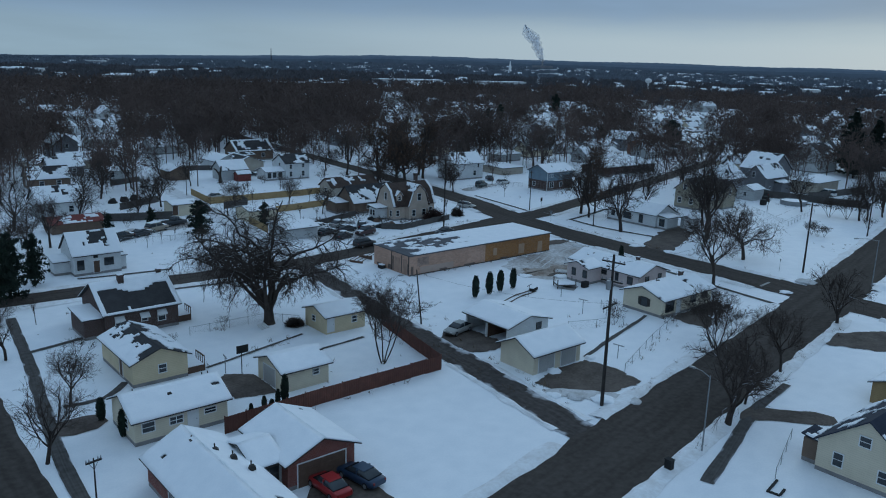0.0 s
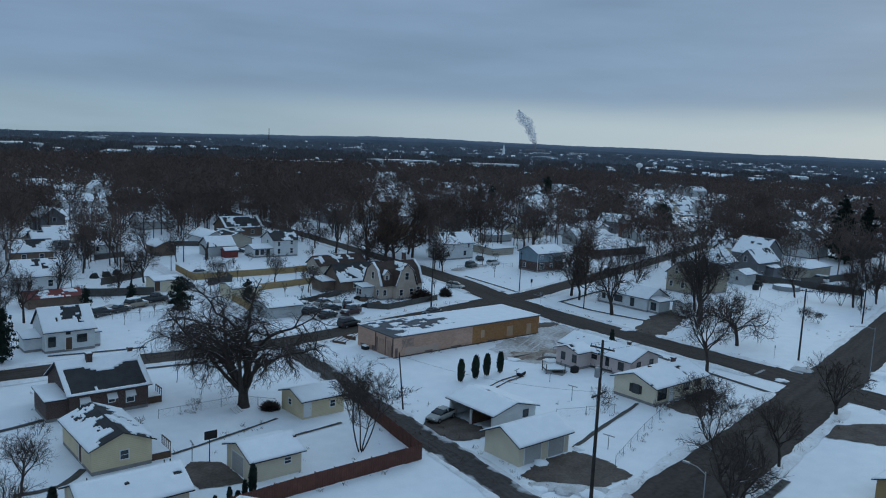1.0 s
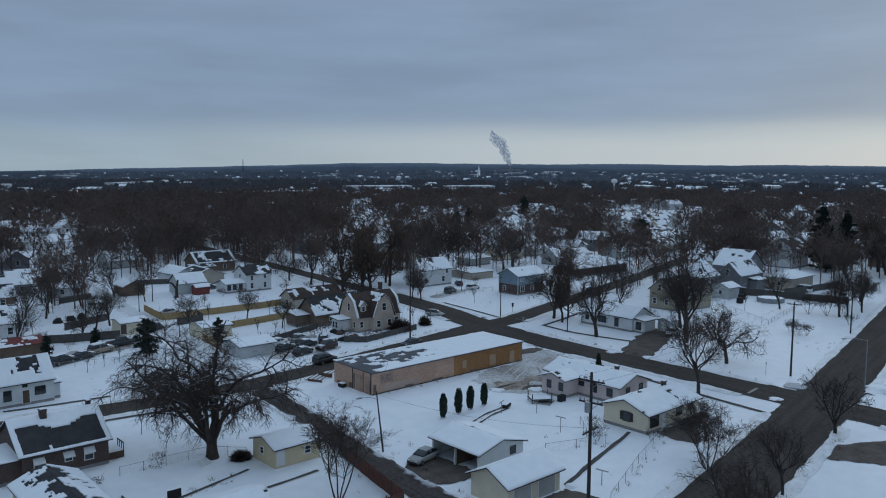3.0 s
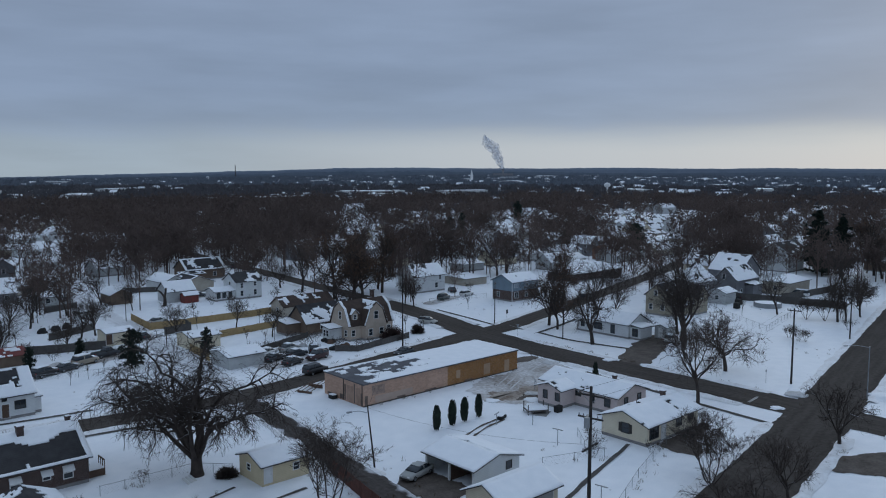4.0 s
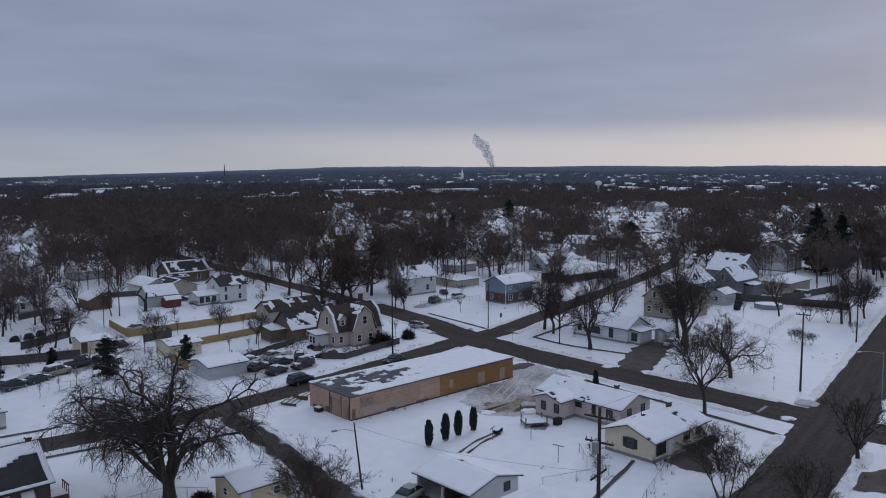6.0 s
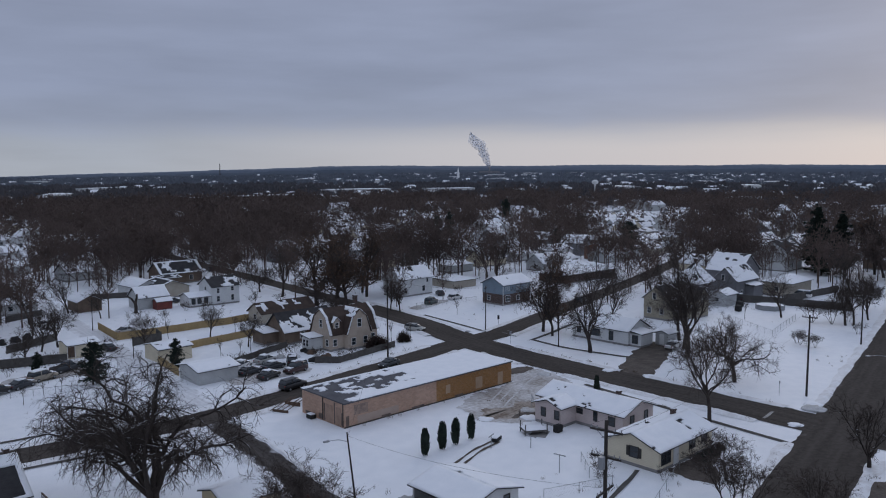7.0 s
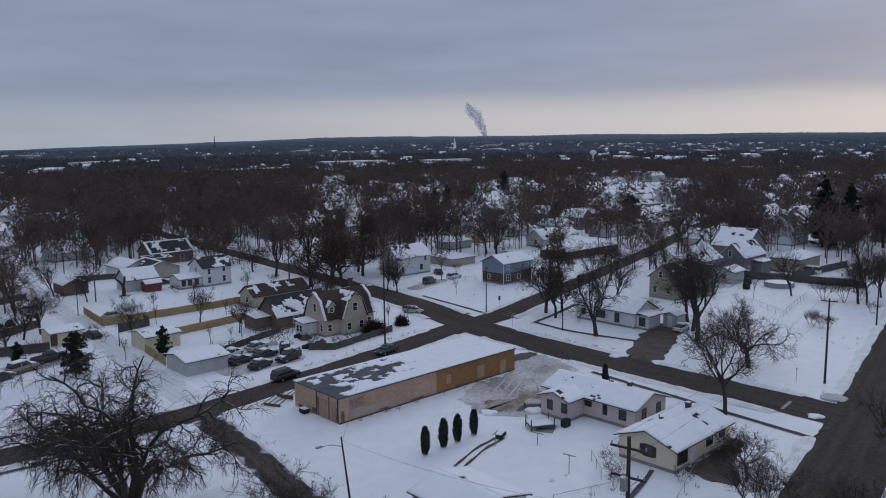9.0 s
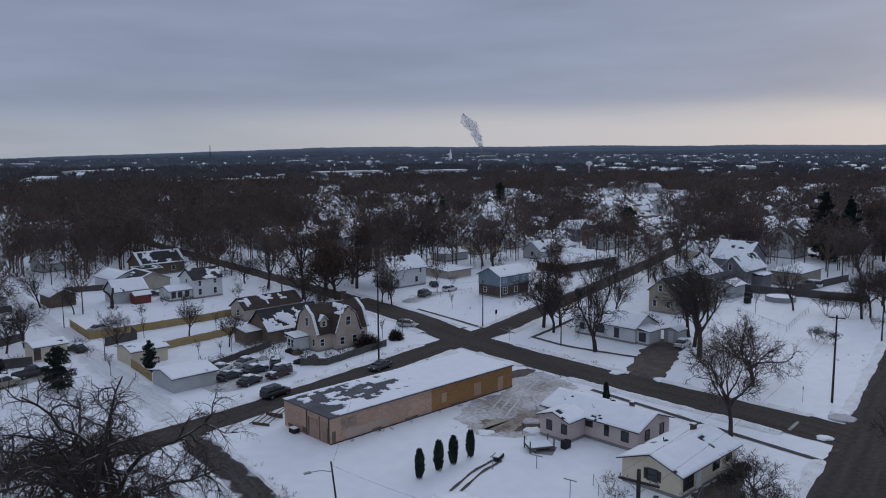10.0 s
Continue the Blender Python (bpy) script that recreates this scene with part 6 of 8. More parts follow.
def woods():
    near_t = [far_template(i, 14.5, 5.8, 10, 5, 5, 0.2) for i in range(5)]
    mid_t = [far_template(40 + i, 13, 6.0, 7, 4, 3, 0.62) for i in range(4)]
    far_t = [clump_template(80 + i, 13, 7.5, 34) for i in range(5)]
    r = random.Random(5)
    keep = [(163, 152, 12), (158, 179, 12), (178, 182, 12), (200, 205, 12), (172, 165, 12), (216, 165, 20), (230, 135, 8), (205, 118, 13), (222, 115, 16), (236, 107, 13), (284, 131, 12), (204, 110, 8), (120, 204, 14), (99, 213, 16),
            (108, 225, 12), (120, 239, 12), (84, 218, 8), (111, 170, 12), (71, 225, 9), (51, 217, 11), (60, 238, 10), (66, 250, 10), (99, 352, 26), (112, 411, 28), (90, 304, 18), (94, 330, 14), (104, 380, 18), (180, 112, 12), (266, 191, 14), (266, 211, 12), (258, 180, 12), (284, 116, 12)] + FARHOUSES
    a_near, a_mid, a_far = [], [], []
    n = 0
    while n < 90000 and len(a_near) < 1350:
        n += 1
        d, a = 150 + 300 * r.random() ** 0.8, r.uniform(12, 82)
        x, y = d * math.cos(radians(a)), d * math.sin(radians(a))
        dens = 0.30 if a > 57 else 0.27
        if d < 215:
            dens = 0.06 if a > 57 else 0.02
        elif d < 262:
            dens = (0.16 if a > 60 else 0.07)
        dens *= 0.35 + 1.5 * max(0, 0.4 + nz(x, y, 0.018)) if a > 57 else 0.12 + 2.4 * max(0, 0.12 + nz(x, y, 0.024))
        if r.random() > dens or on_line(x, y, ROADPTS, 5.5) or not clear_of(x, y, keep):
            continue
        if 150 < x < 262 and 60 < y < 100 or (x < 130 and y < 190) or 130 < x < 260 and y < 150 and d < 240:
            continue
        a_near.append((x, y, r.choice((0.45, 0.6, 0.75, 0.85, 0.95, 1.1))))
    while len(a_mid) < 3700:
        a = r.uniform(10, 84)
        d = 400 + (470 - 150 * min(1, max(0, (a - 40) / 20))) * r.random() ** 0.9
        x, y = d * math.cos(radians(a)), d * math.sin(radians(a))
        if r.random() > (0.35 + 1.2 * max(0, 0.4 + nz(x, y, 0.01)) if a > 54 else 0.18 + 1.9 * max(0, 0.15 + nz(x, y, 0.017))) or not clear_of(x, y, FARHOUSES) or on_line(x, y, ROADPTS, 5):
            continue
        a_mid.append((x, y, r.uniform(0.65, 1.05)))
    while len(a_far) < 11500:
        a = r.uniform(8, 86)
        d0 = 700 - 100 * min(1, max(0, (a - 40) / 20))
        d = d0 + 2500 * r.random() ** 1.25
        x, y = d * math.cos(radians(a)), d * math.sin(radians(a))
        if r.random() > (0.7 + 0.6 * max(0, 0.35 + nz(x, y, 0.004))) * (1.0 if a > 56 else 0.75):
            continue
        a_far.append((x, y, r.uniform(0.6, 0.95) * (1 + (d - 900) / 4500)))
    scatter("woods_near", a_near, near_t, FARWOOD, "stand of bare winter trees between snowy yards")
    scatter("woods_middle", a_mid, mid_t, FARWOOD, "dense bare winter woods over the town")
    # from here on the woods' colours carry painted haze, stronger past 1500 m
    scatter("woods_far", [p for p in a_far if math.hypot(p[0], p[1]) < 1500], far_t, HAZEWOOD2, "distant dark bare woods beyond the town, faintly haze-tinted")
    scatter("woods_horizon", [p for p in a_far if math.hypot(p[0], p[1]) >= 1500], far_t, HAZEWOOD3, "bare woods towards the horizon, tinted bluish with painted haze")
    # snowy roofs of the far town, past counting
    verts, faces, mats = [], [], []
    while len(faces) < 6 * 560:
        d, a = 600 + 2600 * r.random() ** 1.1, r.uniform(10, 84)
        x, y = d * math.cos(radians(a)), d * math.sin(radians(a))
        if nz(x, y, 0.0035, 4) < -0.1:
            continue
        big = r.random() < 0.08
        w, l, e = (r.uniform(4, 5.5), r.uniform(5, 8), r.uniform(3, 6)) if not big else (r.uniform(10, 16), r.uniform(20, 45), r.uniform(6, 9))
        e += max(0, (d - 900) / 700)
        rg = e + (0.3 if big else r.uniform(2, 4))
        c, s = math.cos(r.uniform(0, 3.1)), 0
        s = math.sqrt(1 - c * c)
        z = hills(x, y)
        P = lambda u, v, h: (x + u * c - v * s, y + u * s + v * c, z + h)
        b = len(verts)
        verts += [P(-l, -w, 0), P(l, -w, 0), P(l, w, 0), P(-l, w, 0), P(-l, -w, e), P(l, -w, e), P(l, w, e), P(-l, w, e), P(-l, 0, rg), P(l, 0, rg)]
        for f, m in (((0, 1, 5, 4), 0), ((2, 3, 7, 6), 0), ((1, 2, 6, 9, 5), 0), ((3, 0, 4, 8, 7), 0), ((4, 5, 9, 8), 1), ((6, 7, 8, 9), 1)):
            faces.append(tuple(b + i for i in f))
            mats.append(m)
    ob = raw("far_town", verts, faces, GREYW)
    ob.data.materials.append(ROOFSNOW)
    ob.data.polygons.foreach_set("material_index", mats)
    tagged(ob, "far scattered snowy roofs of the town", "buildings", kind="stuff")


woods()


def horizon():
    """Wooded ridges on the skyline, too far off to shift."""
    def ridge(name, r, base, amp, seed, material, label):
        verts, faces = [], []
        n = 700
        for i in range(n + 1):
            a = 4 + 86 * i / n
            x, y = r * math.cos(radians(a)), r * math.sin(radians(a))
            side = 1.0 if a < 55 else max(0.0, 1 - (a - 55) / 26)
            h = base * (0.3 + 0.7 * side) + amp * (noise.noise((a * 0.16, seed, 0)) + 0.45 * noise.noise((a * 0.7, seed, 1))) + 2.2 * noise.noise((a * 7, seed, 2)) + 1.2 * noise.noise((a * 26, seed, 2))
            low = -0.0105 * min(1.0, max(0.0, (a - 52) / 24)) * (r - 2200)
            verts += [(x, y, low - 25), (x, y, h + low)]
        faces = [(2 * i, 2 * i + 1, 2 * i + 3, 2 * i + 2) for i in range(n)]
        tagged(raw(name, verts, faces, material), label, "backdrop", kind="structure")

    # haze put into the ridge colours: each farther ridge is paler and bluer
    ridge("backdrop_ridge", 3300, 27, 5, 1.5, mat("haze_ridge_near", (0.14, 0.16, 0.19), (0.105, 0.125, 0.155), scale=0.006, fine=0.05, rough=1, bump=0), "wooded low ridge on the skyline, tinted with painted haze")
    ridge("backdrop_ridge", 4100, 36, 5, 7.7, mat("haze_ridge_middle", (0.17, 0.195, 0.235), (0.14, 0.165, 0.205), scale=0.005, fine=0.04, rough=1, bump=0), "far wooded ridge paled by painted haze")
    ridge("backdrop_ridge", 4700, 46, 5, 4.2, mat("haze_ridge_far", (0.20, 0.23, 0.275), (0.175, 0.205, 0.25), scale=0.004, fine=0.03, rough=1, bump=0), "farthest wooded ridge on the horizon, palest with painted haze")


horizon()


# ---- fences ----
PANEL = {}


def panel_mesh(h, material, boards=16):
    key = (h, material.name)
    if key not in PANEL:
        verts, faces = [], []
        n = 0
        for i in range(boards):
            x0, x1 = i / boards, (i + 0.86) / boards
            y = 0.012 if i % 2 else -0.012
            top = h * (1 + 0.012 * math.sin(i * 2.1))
            for x in (x0, x1):
                verts += [(x, y - 0.012, 0.03), (x, y - 0.012, top), (x, y + 0.012, top), (x, y + 0.012, 0.03)]
        for k in range(2 * boards - 1):
            b = 4 * k
            faces += [(b, b + 4, b + 5, b + 1), (b + 1, b + 5, b + 6, b + 2), (b + 2, b + 6, b + 7, b + 3)]
        faces += [(0, 1, 2, 3), tuple(4 * (2 * boards - 1) + i for i in (3, 2, 1, 0))]
        me = bpy.data.meshes.new("fence_panel")
        me.from_pydata(verts, [], faces)
        me.materials.append(material)
        bm = boxed((-0.05, -0.05, -0.1, 0.05, 0.05, h + 0.08))
        pm = bpy.data.meshes.new("post")
        bm.to_mesh(pm), bm.free()
        pm.materials.append(material)
        PANEL[key] = (me, pm)
    return PANEL[key]


def fence(pts, h, material, label):
    me, pm = panel_mesh(h, material)
    t = thing("wooden_fence", pts[0][0], pts[0][1], label, "fence")
    o = Vector((*pts[0], 0))
    for a, b in zip(pts, pts[1:]):
        a, b = Vector((*a, 0)), Vector((*b, 0))
        n = max(1, round((b - a).length / 2.4))
        ang = math.degrees(math.atan2(b.y - a.y, b.x - a.x))
        for i in range(n):
            p = a.lerp(b, i / n) - o
            ob = mesh_ob("fence_panel", me, None, t)
            ob.matrix_basis = pose(p.x, p.y, rnd.uniform(-0.04, 0.03), 0, rnd.uniform(-0.5, 0.5), ang) @ Matrix.Diagonal(((b - a).length / n, 1, 1, 1))
            mesh_ob("post", pm, None, t).matrix_basis = pose(p.x, p.y + 0.06, 0, 0, 0, ang)
    return t


def chain_fence(pts, h, label, gap=3.0):
    t = thing("chain_link_fence", pts[0][0], pts[0][1], label, "fence")
    o = Vector((*pts[0], 0))
    for a, b in zip(pts, pts[1:]):
        a, b = Vector((*a, 0)) - o, Vector((*b, 0)) - o
        n = max(1, round((b - a).length / gap))
        for i in range(n + 1):
            p = a.lerp(b, i / n)
            part("post", cyl(bmesh.new(), p, p + Vector((0, 0, h + 0.08)), 0.035, 0.035, 6), STEEL, t)
        part("rail", cyl(bmesh.new(), a + Vector((0, 0, h)), b + Vector((0, 0, h)), 0.025, 0.025, 5), STEEL, t)
        d = (b - a).normalized()
        verts, faces = [], []
        m = int((b - a).length / 0.35)
        for k in range(m):
            for s in (-1, 1):
                p = a + d * (0.35 * (k + 0.5))
                q0, q1 = p - d * 0.5 * s, p + d * 0.5 * s
                c = len(verts)
                w = d * 0.006
                verts += [tuple(q0 - w + Vector((0, 0, 0.05))), tuple(q0 + w + Vector((0, 0, 0.05))), tuple(q1 + w + Vector((0, 0, h))), tuple(q1 - w + Vector((0, 0, h)))]
                faces.append((c, c + 1, c + 2, c + 3))
        if faces:
            tagged(raw("wire_mesh", verts, faces, STEEL, t), kind="stuff")
    return t


fence([(28.9, 65.0), (40, 65.5), (55.7, 65.4)], 1.75, FENCEBROWN, "long red-brown wooden privacy fence in snow")
fence([(55.8, 65.6), (57.4, 73.5), (59.2, 82.4)], 1.75, FENCEBROWN, "red-brown wooden privacy fence along the alley")
fence([(77.7, 189.9), (76.4, 176.0), (88, 175.6), (101, 175.4), (112, 176.8)], 1.6, FENCEYEL, "fresh yellow wooden fence round a snowy yard")
fence([(83.2, 158.6), (91, 159.6), (99.1, 160.8), (106, 162.5)], 1.5, FENCEYEL, "fresh yellow wooden fence between yards")
fence([(76.6, 168.6), (83, 169.8), (83.8, 174.4)], 1.7, FENCEGREY, "weathered grey wooden fence panels by a lane")
fence([(74.0, 150.8), (73.6, 146.0), (73.0, 140.6)], 1.5, FENCEYEL, "tan wooden fence along a lane")
fence([(81.9, 140.3), (90, 143.6), (98, 146.6)], 1.2, FENCEGREY, "weathered dark wooden fence behind parked cars")
fence([(94.6, 131.9), (98, 129.0), (107.5, 131.0), (113.5, 132.2)], 1.25, FENCEGREY, "low weathered dark fence before a house")
fence([(56.6, 178.4), (62, 181.3), (67.6, 184.6)], 1.6, FENCEGREY, "weathered grey wooden fence in a snowy yard")
fence([(44, 170.6), (53.1, 166.6), (62.7, 163.6)], 1.7, FENCEGREY, "weathered grey wooden fence behind parked cars")
fence([(65.4, 212.6), (70, 214.4), (74.2, 216.2)], 1.5, FENCEGREY, "weathered grey wooden fence by a lane")
fence([(209.5, 113.5), (212.5, 104.5), (215.5, 94), (217, 84)], 1.9, FENCEGREY, "long dark wooden fence along the far side of a lot")
fence([(219, 101.5), (228, 99.8), (246, 98)], 1.9, FENCEGREY, "dark wooden fence beside a house")
fence([(90.2, 231.5), (101.5, 227.5)], 1.5, FENCEGREY, "dark wooden fence beside the woods")
chain_fence([(78.4, 66.1), (82.5, 64.6), (86.6, 63.2)], 1.2, "chain-link fence across a snowy yard")
chain_fence([(86.8, 66.4), (90.1, 70.0)], 1.2, "chain-link garden fence in snow")
chain_fence([(72.6, 52.2), (84, 56.6), (96.2, 60.6)], 1.1, "chain-link fence along a snowy side yard")
chain_fence([(36.9, 92.6), (47.4, 92.3), (50.5, 89)], 1.1, "chain-link fence across a back yard")
chain_fence([(175.5, 85.1), (186, 87.4), (196.9, 89.3)], 1.2, "chain-link fence round a snowy lot")
chain_fence([(175.5, 85.1), (180.5, 92.2), (186, 100)], 1.2, "chain-link fence round a snowy lot")
chain_fence([(45.6, 146.8), (57.5, 143.2)], 1.1, "chain-link fence along a snowy yard")
chain_fence([(145, 161.5), (157, 159.6), (163, 158.2)], 1.2, "chain-link fence beside a drive")
chain_fence([(63.5, 28.9), (72, 31.8)], 1.1, "chain-link fence in a front yard")
strip("sidewalk", [(34.1, 81.3), (40.9, 83.0), (48.7, 85.0)], 0.45, WALKM, 0.05, "narrow dark garden path in the snow", "walk", 0.1)
strip("sidewalk", [(47.7, 79.0), (54.5, 79.6)], 0.5, WALKM, 0.05, "narrow dark garden path in the snow", "walk", 0.1)
strip("sidewalk", [(18.5, 79.8), (22.5, 79.6), (25.5, 82.5)], 0.8, WALKM, 0.05, "shovelled path to a house", "walk", 0.1)
strip("sidewalk", [(19.4, 97.5), (24, 98.6), (28, 99.6)], 0.8, WALKM, 0.05, "shovelled path to a house", "walk", 0.1)
strip("sidewalk", [(34.5, 114.2), (44, 113.2), (54, 111.6)], 0.8, WALKM, 0.05, "wet walk along the back street", "walk", 0.1)
strip("sidewalk", [(33, 126.6), (40, 125.4), (47, 124.6)], 0.8, WALKM, 0.05, "wet walk along the back street", "walk", 0.1)
strip("slush_strip", [(60.5, 54.0), (64.5, 49.8), (66.6, 47.4)], 2.4, DIRTYSNOW, 0.06, "churned grey snow by the driveway", "ground patch", 0.7, kind="stuff")
strip("stop_line", [(121.5, 62.2), (125.4, 62.7)], 0.45, mat("worn_road_paint", (0.42, 0.41, 0.39), (0.22, 0.21, 0.2), scale=1.5), 0.10, "worn white stop line on asphalt", "road marking", 0.05)
for a, b in (((138.4, 126.8), (137.3, 121.6)), ((140.6, 127.2), (139.8, 122.6))):
    strip("crossing_line", [a, b], 0.28, mat("scuffed_road_paint", (0.22, 0.21, 0.2), (0.10, 0.095, 0.09), scale=1.5), 0.095, "worn white crossing line on asphalt", "road marking", 0.04)


# ---- poles, wires, lamps ----
def pole(x, y, h, label, arms=(), lean=(0, 0), lamp=None, r=0.16, material=None, name="utility_pole", transformers=0):
    t = thing(name, x, y, label, "pole")
    material = material or WOOD
    top = Vector((lean[0], lean[1], h))
    part("pole", cyl(bmesh.new(), (0, 0, -0.3), top, r, r * 0.62, 10), material, t)
    for z, ln, ang in arms:
        c = top * (z / h)
        d = Vector((math.cos(radians(ang)), math.sin(radians(ang)), 0))
        bm = boxed((-ln / 2, -0.06, -0.07, ln / 2, 0.06, 0.07))
        arm = part("crossarm", bm, material, t)
        arm.matrix_basis = pose(c.x, c.y, c.z, 0, 0, ang)
        for k in (-0.46, -0.28, 0.28, 0.46):
            part("insulator", cyl(bmesh.new(), (k * ln, 0, 0.07), (k * ln, 0, 0.3), 0.06, 0.04, 7), PORCELAIN, arm)
        br = bmesh.new()
        for s in (-1, 1):
            cyl(br, d * s * ln * 0.32 + c, c - Vector((0, 0, 0.7)), 0.025, 0.025, 5)
        part("brace", br, STEEL, t)
    for k in range(transformers):
        a = 0.9 + 2.1 * k
        p = Vector((0.42 * math.cos(a), 0.42 * math.sin(a), h * 0.78)) + top * 0
        part("transformer", bevel(cyl(bmesh.new(), p, p + Vector((0, 0, 0.95)), 0.27, 0.27, 12), 0.03), STEEL, t)
    if lamp:
        ang, ln, z = lamp
        d = Vector((math.cos(radians(ang)), math.sin(radians(ang)), 0))
        c = top * (z / h)
        tip = c + d * ln + Vector((0, 0, 0.5))
        bm = cyl(bmesh.new(), c, c + d * ln * 0.5 + Vector((0, 0, 0.42)), 0.04, 0.035, 6)
        cyl(bm, c + d * ln * 0.5 + Vector((0, 0, 0.42)), tip, 0.035, 0.03, 6)
        arm = part("lamp_arm", bm, STEEL, t)
        head = part("lamp_head", bevel(boxed((-0.1, -0.14, -0.1, 0.6, 0.14, 0.08)), 0.05), STEEL, arm)
        head.matrix_basis = pose(tip.x, tip.y, tip.z, 0, 0, ang)
    return t


pole(63.1, 47.9, 16.4, "tall dark wooden utility pole with three crossarms", arms=((15.6, 2.6, 100), (13.6, 2.4, 100), (11.0, 2.8, 10)), r=0.2, transformers=2)
pole(63.8, 79.4, 7.6, "leaning thin wooden street lamp pole beside the alley", lean=(-0.7, 0.45), lamp=(170, 2.2, 6.6), r=0.12, name="street_lamp")
pole(136.9, 62.6, 12.6, "tall dark wooden utility pole on a corner lot", arms=((12.2, 2.2, 100),), r=0.18)
pole(137.1, 130.2, 9.8, "slim wooden pole at a street corner", r=0.12, arms=((9.3, 1.2, 20),))
pole(136.1, 109.7, 6.1, "short wooden post by the walk", r=0.12)
pole(104.0, 122.9, 15.5, "tall wooden utility pole beside the back street", arms=((15, 2.2, 100),), r=0.17)
pole(76.4, 189.6, 7.0, "thin wooden pole by a lane", r=0.1)
pole(72.6, 158.4, 4.0, "short wooden post by a lane", r=0.09)
pole(15.9, 60.6, 3.6, "short clothes-line pole with a crossarm", arms=((3.3, 1.3, 10),), r=0.08)
pole(62.7, 35.7, 7.6, "slim grey street lamp pole", r=0.08, material=STEEL, lamp=(95, 1.6, 7.4), name="street_lamp")
pole(137.1, 51.0, 8.2, "grey street lamp pole with a long arm over the street", r=0.1, material=STEEL, lamp=(150, 4.0, 8.0), name="street_lamp")
pole(180.0, 69.5, 10, "wooden utility pole along the street", arms=((9.6, 2.2, 100),), r=0.16)
pole(153.5, 176.5, 12, "wooden utility pole before a white house", arms=((11.6, 2.2, 100),), r=0.15)
pole(216.5, 158.5, 9, "wooden pole before a brick house", r=0.13)


def wire(a, b, sag, label):
    a, b = Vector(a), Vector(b)
    cu = bpy.data.curves.new("overhead_wire", "CURVE")
    cu.dimensions, cu.bevel_depth, cu.bevel_resolution = "3D", 0.010, 0
    sp = cu.splines.new("POLY")
    sp.points.add(16)
    for i in range(17):
        t = i / 16
        p = a.lerp(b, t) - Vector((0, 0, sag * 4 * t * (1 - t)))
        sp.points[i].co = (*p, 1)
    cu.materials.append(BLACK)
    tagged(new("overhead_wire", cu), label, "wire")


wire((63.1, 49.2, 15.8), (136.9, 63.7, 12.4), 1.2, "thin black overhead wire between poles")
wire((63.1, 46.8, 15.8), (136.9, 61.6, 12.4), 1.3, "thin black overhead wire between poles")
wire((63.0, 48.2, 11.2), (63.2, 79.8, 7.2), 0.8, "thin black overhead wire to a lamp pole")
wire((136.9, 62.6, 12.0), (180.0, 69.5, 9.6), 0.6, "thin black overhead wire between poles")
wire((63.2, 79.8, 7.2), (104.0, 122.0, 14.8), 1.0, "thin black overhead wire between poles")
wire((104.0, 122.9, 15), (137.1, 130.2, 9.4), 0.7, "thin black overhead wire between poles")


def clothes_post(x, y, h, ang):
    t = thing("clothes_post", x, y, "grey steel T-shaped clothes post in the snow", "clothes post", "clothes posts")
    part("post", cyl(bmesh.new(), (0, 0, -0.2), (0, 0, h), 0.05, 0.05, 8), STEEL, t)
    bar = part("bar", boxed((-0.75, -0.05, -0.05, 0.75, 0.05, 0.05)), STEEL, t)
    bar.matrix_basis = pose(0, 0, h, 0, 0, ang)


for p in ((85.6, 69.7, 2.1, 100), (89.4, 77.2, 1.5, 100), (85.8, 80.6, 1.6, 20), (75.6, 55.6, 1.7, 100), (35.2, 78.6, 2.0, 80)):
    clothes_post(*p)


# ---- vehicles ----
def loft(stations, inset=0.0):
    """Hull through cross-sections (x, z0, z1, half width low, half width high)."""
    bm = bmesh.new()
    rings = []
    for x, z0, z1, w0, w1 in stations:
        zm = z0 + (z1 - z0) * 0.55
        ring = [(-w0 * 0.94, z0), (-w0, z0 + 0.12), (-w0, zm), (-w1, z1 - 0.03), (-w1 * 0.9, z1), (w1 * 0.9, z1), (w1, z1 - 0.03), (w0, zm), (w0, z0 + 0.12), (w0 * 0.94, z0)]
        rings.append([bm.verts.new((x, y, z)) for y, z in ring])
    n = len(rings[0])
    for a, b in zip(rings, rings[1:]):
        for i in range(n):
            f = bm.faces.new((a[i], a[(i + 1) % n], b[(i + 1) % n], b[i]))
            f.smooth = True
    bm.faces.new(rings[0])
    bm.faces.new(rings[-1][::-1])
    bmesh.ops.recalc_face_normals(bm, faces=bm.faces[:])
    return bm


TYRE = {}


def wheel_meshes():
    if not TYRE:
        bm = bevel(cyl(bmesh.new(), (0, -0.11, 0), (0, 0.11, 0), 0.33, 0.33, 18), 0.03)
        me = bpy.data.meshes.new("tyre")
        bm.to_mesh(me), bm.free()
        me.materials.append(BLACK)
        bm = cyl(bmesh.new(), (0, -0.125, 0), (0, 0.125, 0), 0.2, 0.2, 12)
        rm = bpy.data.meshes.new("rim")
        bm.to_mesh(rm), bm.free()
        rm.materials.append(STEEL)
        TYRE["t"], TYRE["r"] = me, rm
    return TYRE["t"], TYRE["r"]


